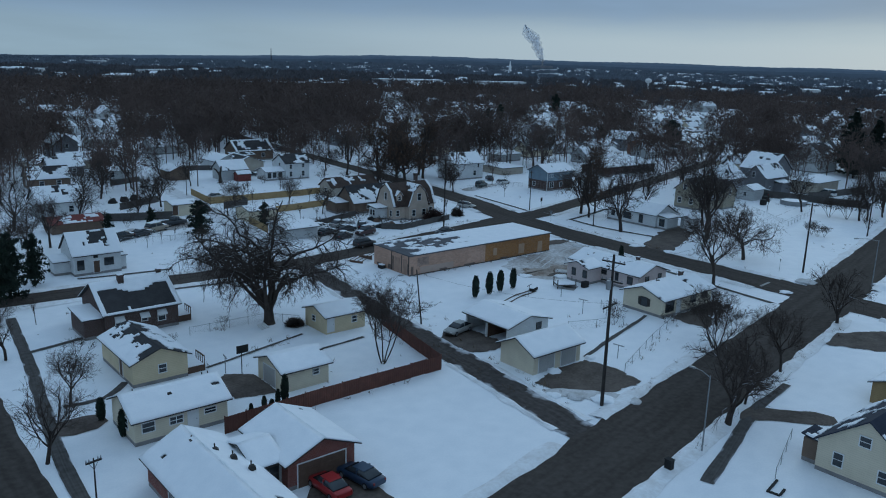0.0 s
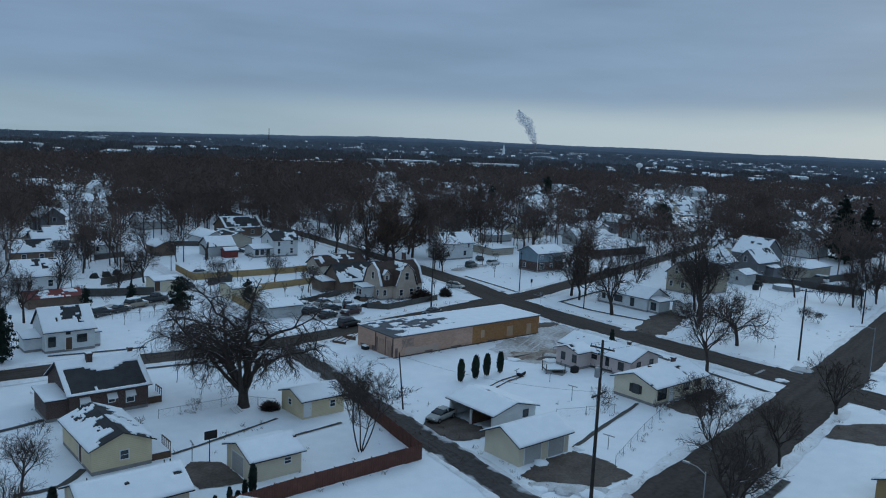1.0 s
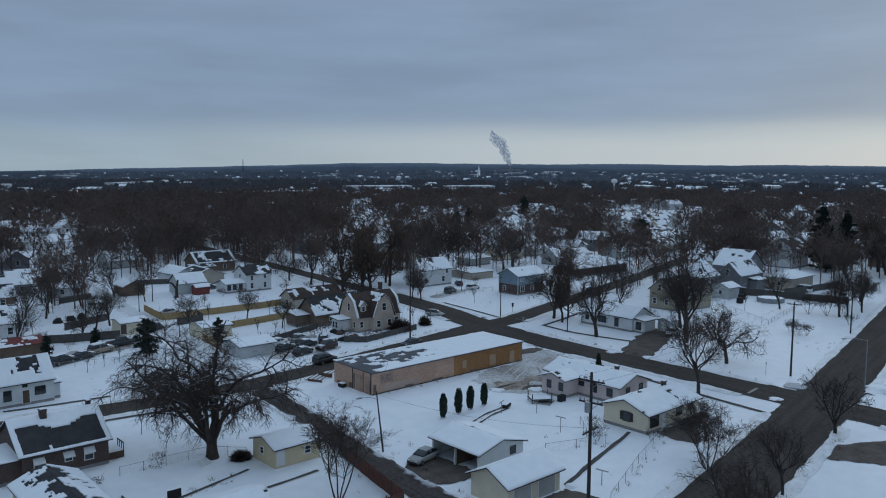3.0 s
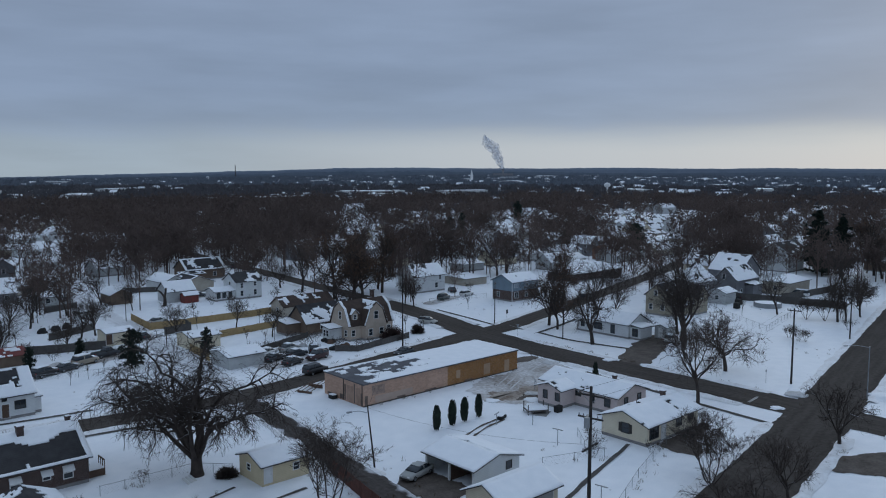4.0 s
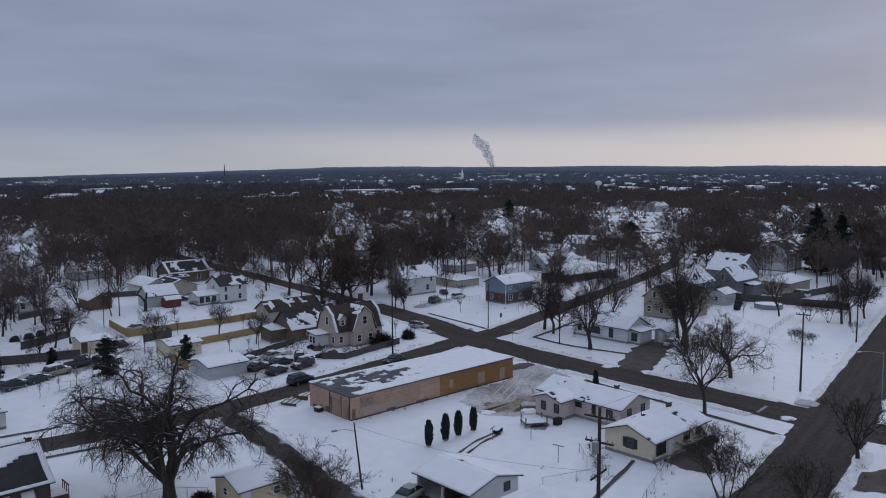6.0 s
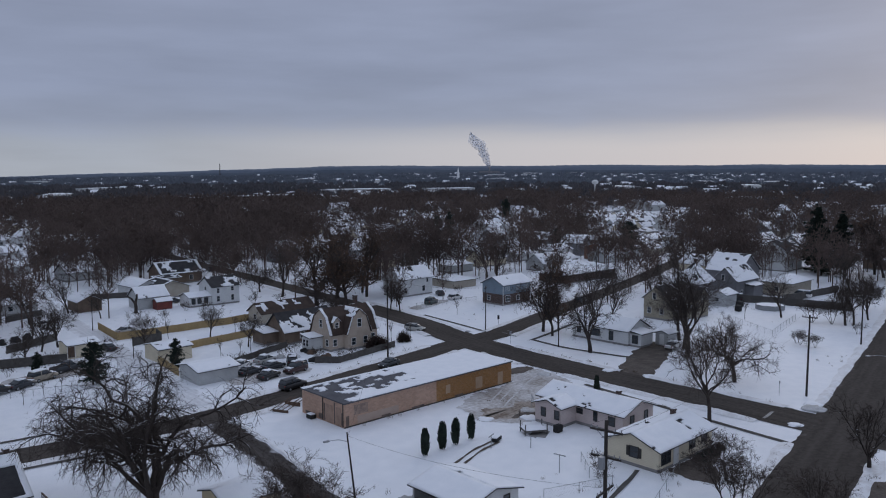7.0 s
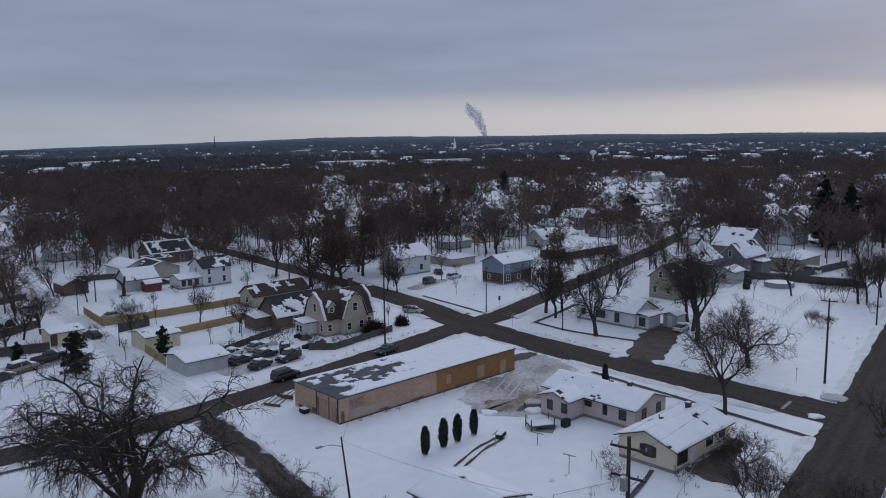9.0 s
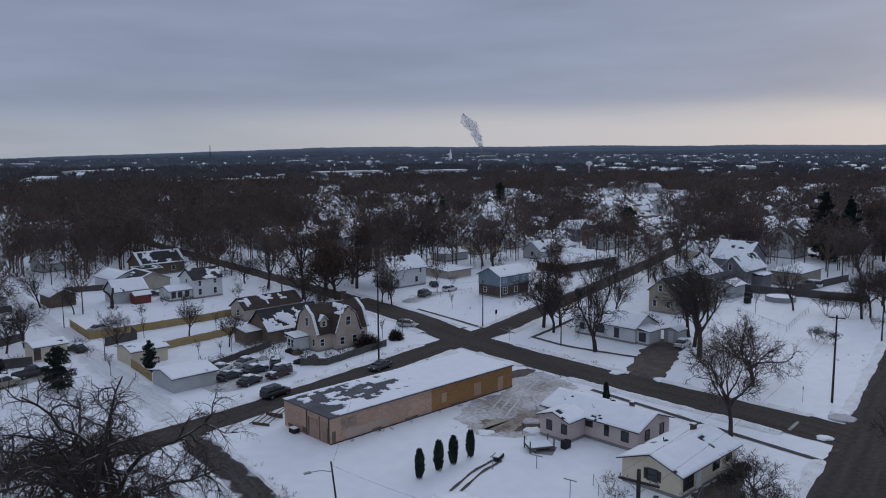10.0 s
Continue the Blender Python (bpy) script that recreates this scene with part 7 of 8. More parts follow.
def vehicle(x, y, rz, kind, paint, label, snow=True, s=1.0):
    L, W, H = {"sedan": (4.6, 1.78, 1.42), "suv": (4.75, 1.9, 1.78), "wagon": (4.6, 1.78, 1.5), "pickup": (5.4, 1.95, 1.8), "van": (5.0, 1.95, 1.95)}[kind]
    t = thing(kind if kind != "wagon" else "car", x, y, label, "car", z=0.06, rz=rz)
    h2, w = L / 2, W / 2
    belt = {"sedan": 0.92, "suv": 1.08, "wagon": 0.95, "pickup": 1.1, "van": 1.12}[kind]
    body = [(-h2, 0.42, belt - 0.12, w * 0.82, w * 0.74), (-h2 + 0.12, 0.3, belt - 0.03, w * 0.95, w * 0.86), (-h2 + 0.9, 0.24, belt, w, w * 0.92), (0, 0.24, belt, w, w * 0.93),
            (h2 - 1.15, 0.24, belt - 0.02, w, w * 0.92), (h2 - 0.25, 0.28, belt - 0.16, w * 0.95, w * 0.84), (h2, 0.4, belt - 0.3, w * 0.8, w * 0.7)]
    b = part("body", loft(body), paint, t)
    c0, c1, f0, f1 = {"sedan": (-1.75, -0.95, 0.35, 1.15), "suv": (-2.3, -2.05, 0.45, 1.1), "wagon": (-2.2, -1.75, 0.35, 1.15), "pickup": (-0.55, -0.35, 0.75, 1.3), "van": (-2.4, -2.2, 0.9, 1.75)}[kind]
    cab = [(c0, belt - 0.05, belt + 0.02, w * 0.88, w * 0.86), (c1, belt - 0.05, H - 0.05, w * 0.9, w * 0.72), (f0, belt - 0.05, H - 0.04, w * 0.9, w * 0.72), (f1, belt - 0.05, belt + 0.02, w * 0.88, w * 0.86)]
    part("cabin_glass", loft(cab), PANE, t)
    part("roof_panel", bevel(boxed((c1 - 0.05, -w * 0.7, H - 0.06, f0 + 0.05, w * 0.7, H)), 0.03), paint, t)
    for px in ((c1 + f0) / 2,):
        for sy in (-1, 1):
            part("door_pillar", boxed((px - 0.06, sy * w * 0.8 - 0.1, belt - 0.02, px + 0.06, sy * w * 0.8 + 0.1, H - 0.06)), paint, t)
    tm, rm = wheel_meshes()
    for wx in (-L * 0.3, L * 0.31):
        for sy in (-1, 1):
            o = mesh_ob("wheel", tm, None, t)
            o.matrix_basis = pose(wx, sy * (w - 0.1), 0.31)
            mesh_ob("rim", rm, None, o)
    for sy in (-1, 1):
        part("headlight", bevel(boxed((h2 - 0.1, sy * w * 0.6 - 0.16, belt - 0.34, h2 + 0.01, sy * w * 0.6 + 0.16, belt - 0.2)), 0.02), TRIM, t)
        part("tail_light", bevel(boxed((-h2 - 0.01, sy * w * 0.72 - 0.1, belt - 0.3, -h2 + 0.1, sy * w * 0.72 + 0.1, belt - 0.08)), 0.02), MATS.get("tail_red") or mat("tail_red", (0.25, 0.02, 0.02), rough=0.3, bump=0), t)
    part("bumper", bevel(boxed((h2 - 0.06, -w * 0.8, 0.32, h2 + 0.06, w * 0.8, 0.5)), 0.03), DARKTRIM, t)
    if kind == "pickup":
        part("bed", boxed((-h2 + 0.15, -w * 0.8, belt - 0.03, -0.7, w * 0.8, belt + 0.015)), BLACK, t)
    if snow:
        for nm, x0, x1, z in (("roof_snow", c1, f0, H), ("hood_snow", f1 + 0.05, h2 - 0.3, belt - 0.1)):
            q = [(x0, -w * 0.68, z), (x1, -w * 0.68, z), (x1, w * 0.68, z), (x0, w * 0.68, z)]
            part(nm, snow_sheet(q, int(x * 7 + y), COVER["most"], 0.25, 0.12), ROOFSNOW, t)
    return t


CAR = {n: mat("car_paint_" + n, c, tuple(v * 0.85 for v in c), scale=0.5, rough=0.32, bump=0, spec=0.5) for n, c in
       dict(maroon=(0.05, 0.02, 0.02), black=(0.018, 0.018, 0.02), dark=(0.035, 0.04, 0.048), silver=(0.36, 0.36, 0.34), white=(0.68, 0.68, 0.67), red=(0.32, 0.025, 0.028), blue=(0.025, 0.045, 0.085), green=(0.03, 0.05, 0.045), tan=(0.3, 0.26, 0.2)).items()}
for row in ((82.7, 120.7, 10, "suv", "black", "black four-wheel drive parked along a street", False), (102.7, 121.0, 192, "sedan", "dark", "dark car parked beside the street", False),
            (126.4, 141.0, -73, "wagon", "silver", "silver car parked by the kerb", False), (65.6, 73.9, 192, "sedan", "silver", "silver sedan parked before an open shed", False),
            (82.2, 133.4, 15, "sedan", "dark", "dark car under snow in a yard", True), (83.2, 128.8, 20, "sedan", "black", "black car under snow in a yard", True),
            (87.0, 133.6, 10, "sedan", "dark", "dark car under snow in a yard", True), (88.7, 129.2, 195, "suv", "maroon", "dark maroon four-wheel drive under snow in a yard", True),
            (83.4, 138.0, 25, "sedan", "white", "pale car buried in snow", True), (88.4, 138.6, 15, "sedan", "silver", "silver car buried in snow", True), (91.2, 134.2, 60, "suv", "black", "black car under snow beside a fence", True),
            (151.7, 163.3, 20, "suv", "green", "dark green four-wheel drive in a drive", False), (161.0, 164.0, 5, "wagon", "white", "white car parked in a drive", True),
            (151.0, 93.6, 8, "sedan", "white", "white car parked in a driveway", True), (51.6, 151.2, 25, "sedan", "dark", "dark car under snow in a yard", True), (55.6, 153.9, 20, "suv", "tan", "tan van under snow behind a yard", True),
            (60.4, 157.2, 15, "pickup", "dark", "dark pickup truck behind a fence", False), (70.6, 201.2, 20, "sedan", "white", "white car under snow in a yard", True), (47.6, 149.6, 25, "suv", "black", "black car under snow in a yard", True),
            (31.3, 50.6, 92, "sedan", "red", "red car parked before a brick garage", False), (34.3, 50.4, 100, "sedan", "blue", "dark blue car parked before a brick garage", False), (229.3, 101.2, 95, "van", "white", "white van behind a fence", True),
            (212.3, 110.2, 20, "pickup", "black", "black pickup under snow by a fence", True), (163, 172.0, 60, "sedan", "dark", "dark car beside a white house", True), (180.5, 137.6, 15, "suv", "dark", "dark car on the street under trees", False),
            (141.5, 263, 80, "suv", "dark", "dark car on a far street", False), (104.4, 211.5, 5, "sedan", "dark", "dark car between a shed and a house", True), (80.6, 182.0, 20, "sedan", "silver", "pale car under snow inside a fenced yard", True), (71.5, 168.4, 100, "sedan", "dark", "dark car behind a garage", True)):
    x, y, rz, kind, colour, label, sn = row
    vehicle(x, y, rz, kind, CAR[colour], label, sn)


# ---- yard things ----
def lump(name, x, y, r, h, seed, material, label, category, kind=""):
    """A low irregular heap."""
    bm = bmesh.new()
    bmesh.ops.create_icosphere(bm, subdivisions=3, radius=1)
    for v in bm.verts:
        k = 1 + 0.35 * noise.noise(v.co * 1.6 + Vector((seed, 0, 0))) + 0.15 * noise.noise(v.co * 5 + Vector((seed, 3, 0)))
        v.co = Vector((v.co.x * r * k, v.co.y * r * k, max(-0.05, v.co.z) * h * k))
    for f in bm.faces:
        f.smooth = True
    me = bpy.data.meshes.new(name)
    bm.to_mesh(me), bm.free()
    ob = mesh_ob(name, me, material)
    ob.matrix_basis = pose(x, y, 0.02)
    return tagged(ob, label, category, kind=kind)


for i, (x, y, r, h) in enumerate(((62.6, 50.9, 0.9, 0.5), (64.3, 48.5, 1.2, 0.5), (60.8, 52.6, 0.8, 0.4), (66.6, 46.6, 1.0, 0.4), (65.9, 57.2, 0.8, 0.6), (72.8, 57.6, 0.6, 0.5), (130.9, 59.2, 1.6, 0.7), (133.0, 60.0, 1.3, 0.5),
                                  (139.6, 48.8, 2.4, 0.9), (142.2, 47.9, 2.0, 0.7), (128.0, 92.4, 1.0, 0.5), (129.6, 85.4, 1.1, 0.5), (118.2, 98.6, 1.2, 0.5), (71.6, 64.8, 0.9, 0.5), (121.8, 58.0, 1.0, 0.4), (100.8, 87.4, 1.1, 0.4),
                                  (93.6, 88.8, 1.0, 0.3), (98.4, 85.0, 1.2, 0.35))):
    lump("snow_mound", x, y, r * 1.1, h * 0.6, i, SNOW if i % 3 else DIRTYSNOW, "ploughed heap of lumpy snow", "snow heap")
t = thing("timber_rack", 73.9, 111.6, "four long dark timbers laid side by side in the snow", "timber", rz=26)
for k in range(4):
    ob = part("timber", bevel(boxed((-0.2, -0.045, 0.0, 5.6 + 0.3 * (k % 2), 0.045, 0.1)), 0.012), BROWNDOOR, t)
    ob.matrix_basis = pose(0.35 * k, 0.8 - 0.75 * k, 0.3, 0, -4, 2 * (k % 2))
for px in (0.6, 3.9):
    part("support", boxed((px, -1.7, 0.0, px + 0.1, 0.9, 0.32 + 0.07 * px)), BROWNDOOR, t)
t = thing("propane_tank", 76.3, 106.2, "small black tank with snow on top by a wall", "tank")
part("tank", bevel(boxed((-0.45, -0.6, 0, 0.45, 0.6, 0.6)), 0.12, 2), BLACK, t)
part("snow_cap", bevel(boxed((-0.4, -0.55, 0.58, 0.4, 0.55, 0.72)), 0.06), ROOFSNOW, t)
t = thing("cattle_trough", 88.3, 82.0, "black trough filled with snow", "trough", rz=20)
part("tub", bevel(boxed((-0.9, -0.4, 0, 0.9, 0.4, 0.5)), 0.1), BLACK, t)
part("snow_fill", bevel(boxed((-0.8, -0.32, 0.46, 0.8, 0.32, 0.62)), 0.06), ROOFSNOW, t)
t = thing("wooden_deck", 94.0, 80.6, "small grey wooden deck with snow beside a house", "deck", rz=-30)
part("deck_floor", boxed((-1.6, -1.1, 0.5, 1.6, 1.1, 0.62)), FENCEGREY, t)
part("snow_cover", bevel(boxed((-1.5, -1.0, 0.62, 1.5, 1.0, 0.74)), 0.05), ROOFSNOW, t)
for px, py in ((-1.5, -1), (1.5, -1), (-1.5, 1), (1.5, 1)):
    part("post", boxed((px - 0.06, py - 0.06, -0.1, px + 0.06, py + 0.06, 1.5)), FENCEGREY, t)
t = thing("outdoor_grill", 96.6, 78.6, "dark covered grill beside the steps", "grill")
part("cover", bevel(boxed((-0.6, -0.4, 0, 0.6, 0.4, 1.0)), 0.15, 2), BLACK, t)
t = thing("satellite_dish", 97.6, 84.0, "grey satellite dish above the roof edge", "dish")
part("mast", cyl(bmesh.new(), (0, 0, 2.0), (0, 0, 3.4), 0.03, 0.03, 6), STEEL, t)
bm = cyl(bmesh.new(), (0, 0, 0), (0, 0, 0.08), 0.12, 0.42, 14)
part("dish", bm, STEEL, t).matrix_basis = pose(0, 0, 3.4, 60, 0, 30)
t = thing("basketball_hoop", 36.6, 77.4, "basketball hoop with a dark board on a pole", "basketball hoop")
part("pole", cyl(bmesh.new(), (0, 0, -0.1), (0, 0, 3.0), 0.06, 0.05, 8), BLACK, t)
part("backboard", boxed((-0.7, -0.3, 2.6, 0.7, -0.25, 3.5)), BLACK, t)
t = thing("trash_bin", 57.3, 35.6, "black wheeled bin at the kerb", "bin")
part("body", bevel(boxed((-0.3, -0.35, 0, 0.3, 0.35, 0.95)), 0.05), BLACK, t)
part("lid", bevel(boxed((-0.33, -0.4, 0.95, 0.33, 0.38, 1.05)), 0.03), BLACK, t)
t = thing("picnic_bench", 45.9, 90.0, "snowy planks leaning by a tree trunk", "bench", rz=20)
for k in range(3):
    part("plank", boxed((-0.9 + 0.5 * k, -0.5, 0.1, -0.6 + 0.5 * k, 0.6, 0.22)), TRIM, t).matrix_basis = pose(0, 0, 0.1, 25, 0, 0)
t = thing("back_porch", 32.6, 82.0, "brown wooden back steps with a railing", "porch")
part("platform", boxed((-0.9, -1.2, 0, 1.2, 1.2, 0.7)), BROWNDOOR, t)
part("snow_cover", bevel(boxed((-0.85, -1.15, 0.7, 1.1, 1.15, 0.8)), 0.04), ROOFSNOW, t)
for k in range(5):
    part("baluster", boxed((1.1, -1.2 + 0.58 * k, 0.7, 1.18, -1.12 + 0.58 * k, 1.7)), BROWNDOOR, t)
part("handrail", boxed((1.08, -1.2, 1.65, 1.2, 1.2, 1.75)), BROWNDOOR, t)
t = thing("back_porch", 38.6, 99.4, "brown wooden back porch with steps beside a brick house", "porch")
part("platform", boxed((-1.1, -1.0, 0, 0.9, 1.0, 0.8)), BROWNDOOR, t)
part("snow_cover", bevel(boxed((-1.0, -0.95, 0.8, 0.85, 0.95, 0.88)), 0.03), ROOFSNOW, t)
for k in range(4):
    part("baluster", boxed((0.82, -1.0 + 0.63 * k, 0.8, 0.9, -0.92 + 0.63 * k, 1.75)), BROWNDOOR, t)
part("handrail", boxed((0.8, -1.0, 1.7, 0.92, 1.0, 1.8)), BROWNDOOR, t)
t = thing("garden_bed_edging", 62.0, 28.4, "black angular garden edging in the snow", "edging", rz=10)
part("edge", boxed((-1.2, -0.1, 0, 1.4, 0.1, 0.14)), BLACK, t)
part("edge", boxed((-1.2, -1.0, 0, -1.0, -0.12, 0.14)), BLACK, t)
part("edge", boxed((-0.98, -1.1, 0, 0.2, -0.9, 0.14)), BLACK, t)
t = thing("swimming_pool", 206.5, 99.5, "round above-ground pool covered with snow", "pool")
part("pool_wall", cyl(bmesh.new(), (0, 0, 0), (0, 0, 1.2), 3.4, 3.4, 28, False), STEEL, t)
part("snow_cover", cyl(bmesh.new(), (0, 0, 0.9), (0, 0, 1.05), 3.3, 3.2, 28), ROOFSNOW, t)
for x, y, r in ((203.8, 106.0, 0.9), (198.0, 103.5, 0.8)):
    t = thing("storage_bin", x, y, "dark covered bin in a snowy yard", "bin")
    part("cover", bevel(boxed((-r, -r * 0.8, 0, r, r * 0.8, 1.5)), 0.25, 2), BLACK, t)
t = thing("road_sign", 131.6, 118.2, "small street sign on a thin post", "sign")
part("post", cyl(bmesh.new(), (0, 0, 0), (0, 0, 2.4), 0.03, 0.03, 6), STEEL, t)
part("plate", boxed((-0.3, -0.02, 1.9, 0.3, 0.02, 2.5)), STEEL, t)
t = thing("road_sign", 134.2, 65.6, "thin grey sign post on a snowy corner lot", "sign")
part("post", cyl(bmesh.new(), (0, 0, 0), (0, 0, 2.3), 0.03, 0.03, 6), STEEL, t)
part("plate", boxed((-0.18, -0.02, 1.9, 0.18, 0.02, 2.3)), STEEL, t)
t = thing("stop_sign", 137.8, 128.9, "dark sign on a post at the corner lot", "sign")
part("post", cyl(bmesh.new(), (5.4, 3.2, 0), (5.4, 3.2, 2.3), 0.04, 0.04, 6), STEEL, t)
part("plate", boxed((5.1, 3.15, 1.5, 5.7, 3.2, 2.4)), BLACK, t)
b = Branches()
b.tube([np.array((0, 0, -0.2)), np.array((0.05, 0, 1.5)), np.array((0, 0.1, 2.6))], [0.5, 0.4, 0.36], 8)
b.tube([np.array((0, 0.1, 2.3)), np.array((-0.9, 0.1, 3.6)), np.array((-1.7, 0, 4.2))], [0.3, 0.24, 0.2], 7)
b.tube([np.array((0, 0.1, 2.3)), np.array((0.4, 0.2, 3.6)), np.array((0.5, 0.2, 4.6))], [0.3, 0.26, 0.22], 7)
t = thing("cut_tree", 91.6, 203.6, "bare tree trunk cut back to two stubs", "tree")
mesh_ob("trunk", bulk("trunk", b.v, b.f, BARK), None, t)
for x, y in ((63.6, 189.9), (61.0, 189.0), (58.0, 188.0)):
    lump("tarp_mound", x, y, 1.0, 1.1, x, BLACK, "dark covered heap in a snowy yard", "heap")
for i in range(9):
    a = rnd.uniform(0, 6.28)
    lump("yard_clutter", 92 + 7 * rnd.random(), 133 + 10 * rnd.random(), 0.6 + 0.5 * rnd.random(), 0.7, i * 3.3, (BLACK, BROWNDOOR, DIRTYSNOW)[i % 3], "dark snow-dusted clutter in a yard", "clutter")
for i, (x, y) in enumerate(((31.4, 66.8), (33.0, 67.6), (35.4, 67.9))):
    lump("snowy_shrub", x, y, 0.7, 0.8, i * 2.2, ROOFSNOW, "garden shrub hidden under snow", "shrub")


# ---- far landmarks ----
def far_marks():
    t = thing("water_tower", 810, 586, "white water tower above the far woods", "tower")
    bm = bmesh.new()
    bmesh.ops.create_uvsphere(bm, u_segments=20, v_segments=12, radius=4.0)
    for v in bm.verts:
        v.co.z = v.co.z * 0.72 + 17
    part("tank", bm, TRIM, t)
    part("stem", cyl(bmesh.new(), (0, 0, -1), (0, 0, 15), 1.2, 0.9, 12), TRIM, t)
    t = thing("church", 2150 * math.cos(radians(45.7)), 2150 * math.sin(radians(45.7)), "far white church with a spire", "church")
    part("nave", boxed((-8, -12, 0, 8, 12, 12)), TRIM, t)
    part("tower", boxed((-3, -16, 0, 3, -12.02, 22)), TRIM, t)
    part("spire", cyl(bmesh.new(), (0, -14, 21.9), (0, -14, 36), 3, 0.2, 8), TRIM, t)
    t = thing("radio_mast", 3250 * math.cos(radians(62.1)), 3250 * math.sin(radians(62.1)), "thin far radio mast on the ridge", "mast")
    part("mast", cyl(bmesh.new(), (0, 0, 0), (0, 0, 53), 2.2, 1.2, 5), DARKTRIM, t)
    # steam of a power plant, drifting up and to the north
    sm = bpy.data.materials.new("steam")
    sm.use_nodes = True
    nt = sm.node_tree
    N, L = nt.nodes.new, nt.links.new
    nt.nodes.clear()
    out, mx, tr, df = N("ShaderNodeOutputMaterial"), N("ShaderNodeMixShader"), N("ShaderNodeBsdfTransparent"), N("ShaderNodeBsdfDiffuse")
    df.inputs["Color"].default_value = (0.76, 0.77, 0.8, 1)
    geo, nt1, mr = N("ShaderNodeNewGeometry"), N("ShaderNodeTexNoise"), N("ShaderNodeMapRange")
    nt1.inputs["Scale"].default_value, nt1.inputs["Detail"].default_value = 0.045, 6
    L(geo.outputs["Position"], nt1.inputs["Vector"])
    mr.inputs["From Min"].default_value, mr.inputs["From Max"].default_value, mr.inputs["To Max"].default_value = 0.28, 0.62, 0.33
    L(nt1.outputs["Fac"], mr.inputs["Value"])
    tl, half = N("ShaderNodeBsdfTranslucent"), N("ShaderNodeMixShader")
    tl.inputs["Color"].default_value, half.inputs[0].default_value = (0.72, 0.73, 0.77, 1), 0.35
    L(df.outputs[0], half.inputs[1]), L(tl.outputs[0], half.inputs[2])
    L(mr.outputs[0], mx.inputs[0]), L(tr.outputs[0], mx.inputs[1]), L(half.outputs[0], mx.inputs[2]), L(mx.outputs[0], out.inputs["Surface"])
    bm = bmesh.new()
    az = 43.2
    bx, by = 3050 * math.cos(radians(az)), 3050 * math.sin(radians(az))
    left = Vector((-math.sin(radians(az)), math.cos(radians(az)), 0))
    fwd = Vector((math.cos(radians(az)), math.sin(radians(az)), 0))
    for fat, rough in ((1.15, 0.6), (0.85, 0.45), (0.55, 0.35)):
        rings = []
        for i in range(46):
            k = i / 45
            c = left * (70 * k ** 1.25 + 5 * math.sin(k * 9) * k) + Vector((0, 0, 34 + 132 * k))
            r = (4 + 27 * k ** 0.8) * (1 if k < 0.7 else max(0.05, 1 - 3.1 * (k - 0.7))) * fat
            ring = []
            for j in range(26):
                a = 2 * math.pi * j / 26
                d = left * math.cos(a) + fwd * math.sin(a)
                q = 1 + rough * (noise.noise(d * 1.2 + Vector((0, fat * 9, k * 9))) + 0.5 * noise.noise(d * 3.5 + Vector((4, fat * 5, k * 26))))
                ring.append(bm.verts.new(c + d * r * q + Vector((0, 0, 7 * noise.noise(d * 2 + Vector((9, fat, k * 14)))))))
            rings.append(ring)
        for ra, rb in zip(rings, rings[1:]):
            for j in range(26):
                bm.faces.new((ra[j], ra[(j + 1) % 26], rb[(j + 1) % 26], rb[j]))
    for f in bm.faces:
        f.smooth = True
    me = bpy.data.meshes.new("steam_plume")
    bm.to_mesh(me), bm.free()
    ob = mesh_ob("steam_plume", me, sm)
    ob.matrix_basis = pose(bx, by, 0)
    tagged(ob, "grey steam plume rising from a far chimney", "steam", kind="stuff")
    t = thing("power_plant", bx, by, "far dark plant building with a chimney", "building")
    part("hall", boxed((-25, -30, 0, 25, 30, 22)), GREY, t)
    part("chimney", cyl(bmesh.new(), (0, 0, 20), (0, 0, 44), 3, 2.4, 12), CONCRETE, t)


far_marks()


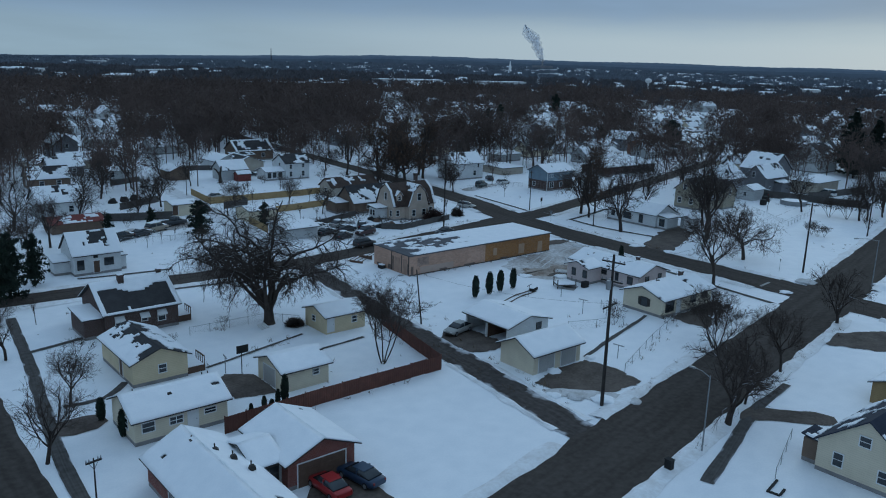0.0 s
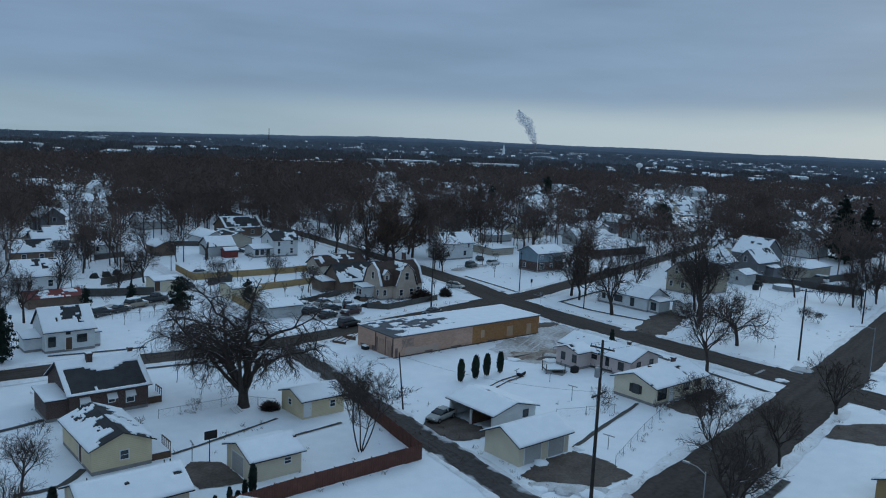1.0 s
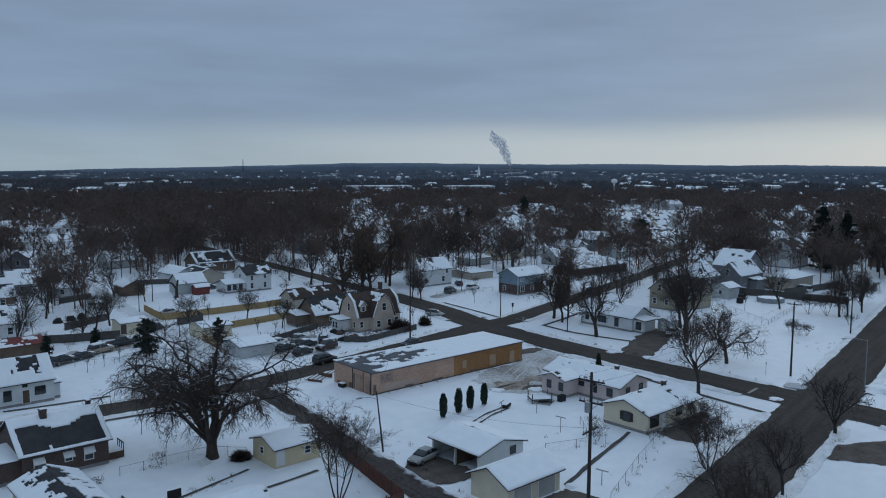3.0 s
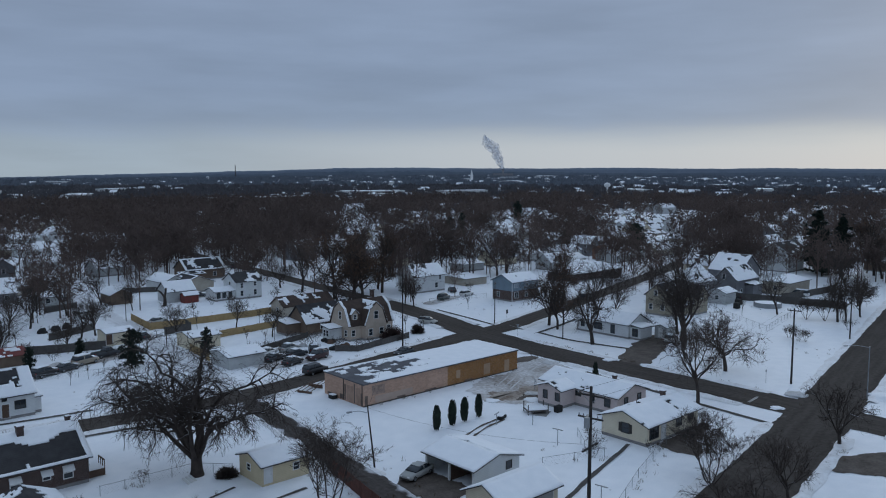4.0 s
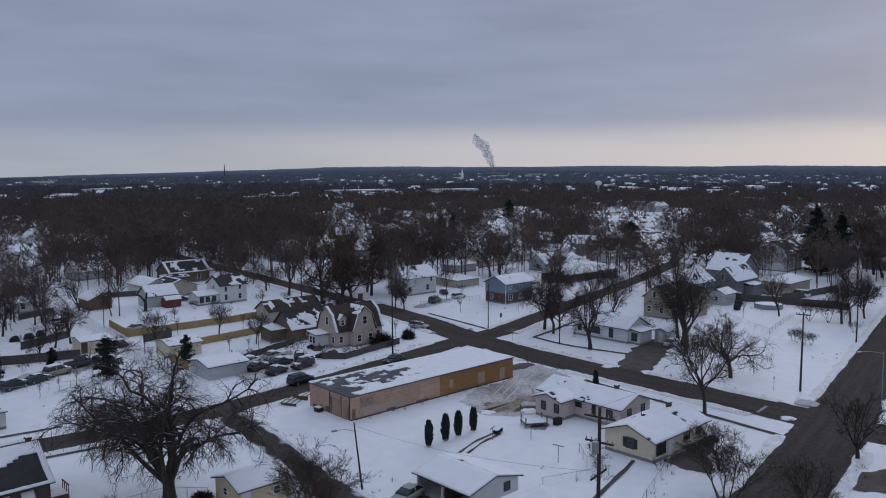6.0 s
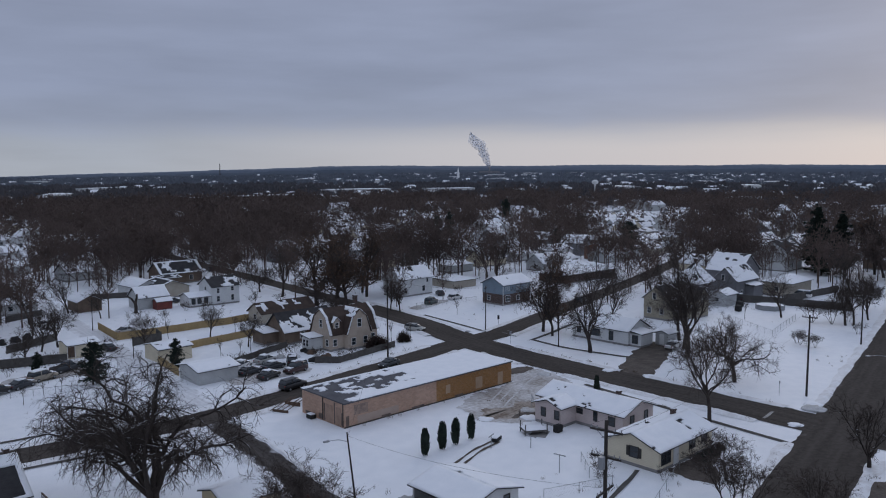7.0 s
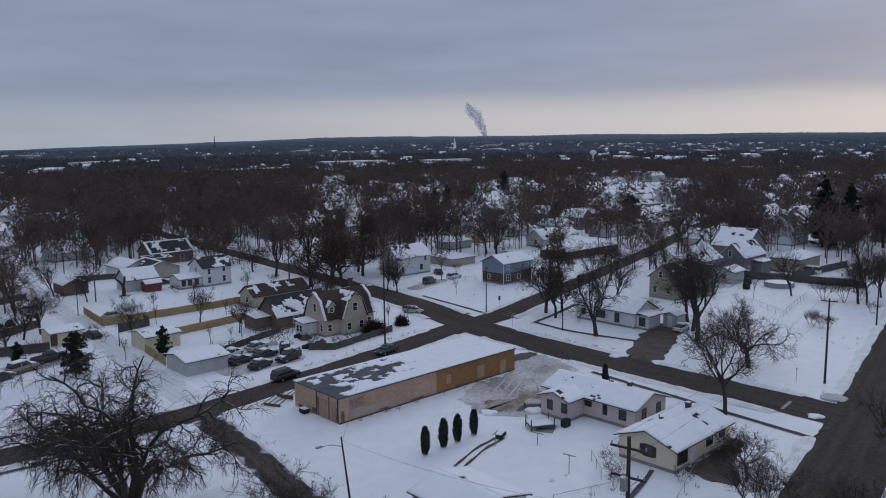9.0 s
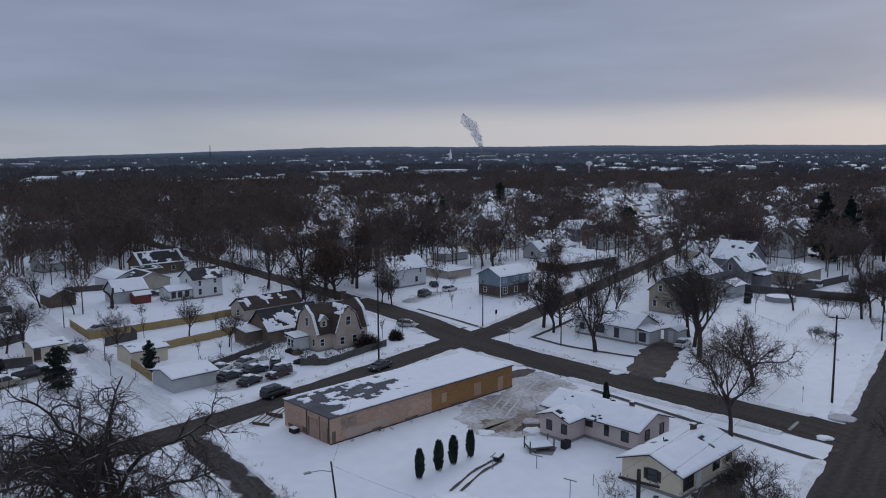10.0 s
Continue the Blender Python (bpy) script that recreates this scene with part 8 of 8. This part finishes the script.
# ---- dead grass, weeds and shrubs along walls, fences and verges ----
def undergrowth():
    rng = np.random.default_rng(8)
    temps = []
    for k in range(5):
        b = Branches()
        for _ in range(9):
            p = rng.normal(size=3) * (0.16, 0.16, 0)
            b.blade([p, p + np.array((rng.normal() * 0.16, rng.normal() * 0.16, 0.25 + 0.35 * rng.random()))], 0.045, rng)
        temps.append((np.array(b.v), np.array(b.f)))
    pts = []
    lines = [[(28.9, 65.0), (55.7, 65.4)], [(55.8, 65.6), (59.2, 82.4)], [(36.9, 92.6), (47.4, 92.3)], [(72.6, 52.2), (96.2, 60.6)], [(78.4, 66.1), (86.6, 63.2)], [(81.9, 140.3), (98, 146.6)],
             [(94.6, 131.9), (113.5, 132.2)], [(53, 166.6), (62.7, 163.6)], [(56.6, 178.4), (67.6, 184.6)], [(57.5, 54), (64.0, 108)], [(61.5, 54), (67.6, 108)], [(77, 98.9), (110, 99.1)],
             [(66, 112.6), (117, 120.8)], [(70, 121.2), (118, 128.4)], [(24, 122), (60, 120.4)], [(119.6, 62), (120.3, 112)], [(130, 62), (130.6, 112)], [(66, 46.8), (118, 56.2)], [(60, 36.4), (118, 46)],
             [(48.7, 85), (34, 81.3)], [(76, 176), (112, 176.6)], [(83, 158.6), (106, 162)]]
    for a, b in lines:
        n = int(math.hypot(b[0] - a[0], b[1] - a[1]) * 0.7)
        for _ in range(n):
            t = rng.random()
            pts.append((a[0] + (b[0] - a[0]) * t + rng.normal() * 0.5, a[1] + (b[1] - a[1]) * t + rng.normal() * 0.5, rng.uniform(0.4, 1.3)))
    for _ in range(1500):
        x, y = rng.uniform(18, 215), rng.uniform(30, 215)
        if nz(x, y, 0.045, 2) > 0.12:
            pts.append((x, y, rng.uniform(0.3, 0.9)))
    scatter("dead_grass", pts, temps, DEADGRASS, "tufts of dead grass and weeds poking through snow")
    for x, y, s in ((82.5, 141.0, 1.0), (86.0, 142.6, 0.8), (93, 145.2, 1.1), (96.5, 133.5, 1.1), (99.5, 130.6, 0.9), (103, 131.6, 0.8), (92.5, 139.5, 1.0), (95.6, 140.8, 1.2), (60.5, 164.8, 1.0), (55.2, 166.3, 0.9),
                    (49.5, 169.2, 1.1), (58.6, 180.2, 1.0), (64.4, 183.4, 0.9), (72.5, 170.0, 1.0), (71.5, 163.0, 0.9), (88.6, 141.0, 0.8), (47.5, 158.6, 1.1), (52, 160.2, 0.9), (67.3, 187.8, 1.2), (72.0, 205.6, 1.2),
                    (78.8, 207.3, 1.0), (89.0, 196.4, 1.0), (92.6, 190.2, 0.9), (101.6, 197.8, 1.1), (84.8, 211.6, 1.2), (106.5, 196.5, 1.0), (118.6, 195.2, 1.1), (124.6, 192.1, 1.2), (111.8, 181.6, 1.1), (117.8, 165.5, 1.0),
                    (121.6, 158.0, 1.2), (120.2, 150.6, 1.0), (116.3, 146.2, 1.1), (33.5, 90.5, 0.7), (41.7, 93.3, 0.7), (24.0, 94.5, 0.9), (22.4, 86.3, 0.8), (88.0, 65.6, 0.9), (90.6, 68.2, 0.8), (92.2, 60.2, 0.7),
                    (98.6, 59.6, 0.8), (107.6, 62.6, 0.7), (83.6, 40.2, 0.7), (80.6, 39.3, 0.7), (190.4, 73.6, 1.2), (203.0, 80.0, 1.1), (207.6, 82.2, 1.2), (212.2, 84.6, 1.1), (217.6, 90.6, 1.0),
                    (158.6, 103.4, 1.1), (162.5, 107.3, 1.2), (168.2, 104.1, 1.0), (187.4, 106.4, 1.2), (193.6, 112.2, 1.1), (168.6, 170.6, 1.1), (183.6, 168.0, 1.2), (188.6, 160.0, 1.1), (147.4, 171.4, 1.0), (192.2, 150.2, 1.2)):
        plant("shrub", x, y, s)
    for x, y, s in ((91.0, 148.2, 1.2), (84.6, 148.0, 1.0), (69.6, 148.3, 1.1), (58.3, 172.5, 1.2), (49.6, 175.2, 1.3), (97.0, 165.3, 1.1), (109.0, 160.6, 1.2), (120.8, 163.5, 1.5), (100.6, 186.5, 1.3), (115.6, 188.6, 1.4),
                    (90.2, 184.0, 1.2), (84.6, 170.2, 1.1), (70.6, 193.6, 1.4), (60.6, 200.5, 1.6), (121.0, 136.2, 1.1), (146.0, 148.0, 1.0), (22.6, 107.5, 1.0), (44.0, 104.8, 0.9), (163.5, 88.0, 1.3), (189.0, 97.5, 1.3)):
        plant("sapling", x, y, s)
    for x, y, s, k in ((92.6, 152.0, 0.6, "round_a"), (121.5, 170.5, 0.75, "round_b"), (118.0, 158.5, 0.6, "round_a"), (62.0, 176.0, 0.7, "tall_b"), (35.0, 150.0, 0.9, "round_a"), (44.0, 166.0, 0.8, "tall_a"),
                       (30.5, 145.5, 0.8, "round_b"), (24.0, 136.0, 0.9, "tall_b"), (57.5, 195.0, 0.9, "round_b"), (68.5, 206.0, 0.8, "tall_b"), (64.2, 214.5, 0.9, "round_a"), (186.0, 133.0, 0.8, "round_a"),
                       (172.0, 128.5, 0.9, "tall_b"), (192.5, 136.0, 0.9, "round_b"), (164.0, 117.0, 0.8, "tall_a"), (188.5, 121.0, 0.95, "round_a"), (181.0, 145.5, 0.9, "oak"), (167.5, 187.0, 0.95, "tall_a"), (148.0, 198.0, 1.0, "oak")):
        plant(k, x, y, s)


undergrowth()
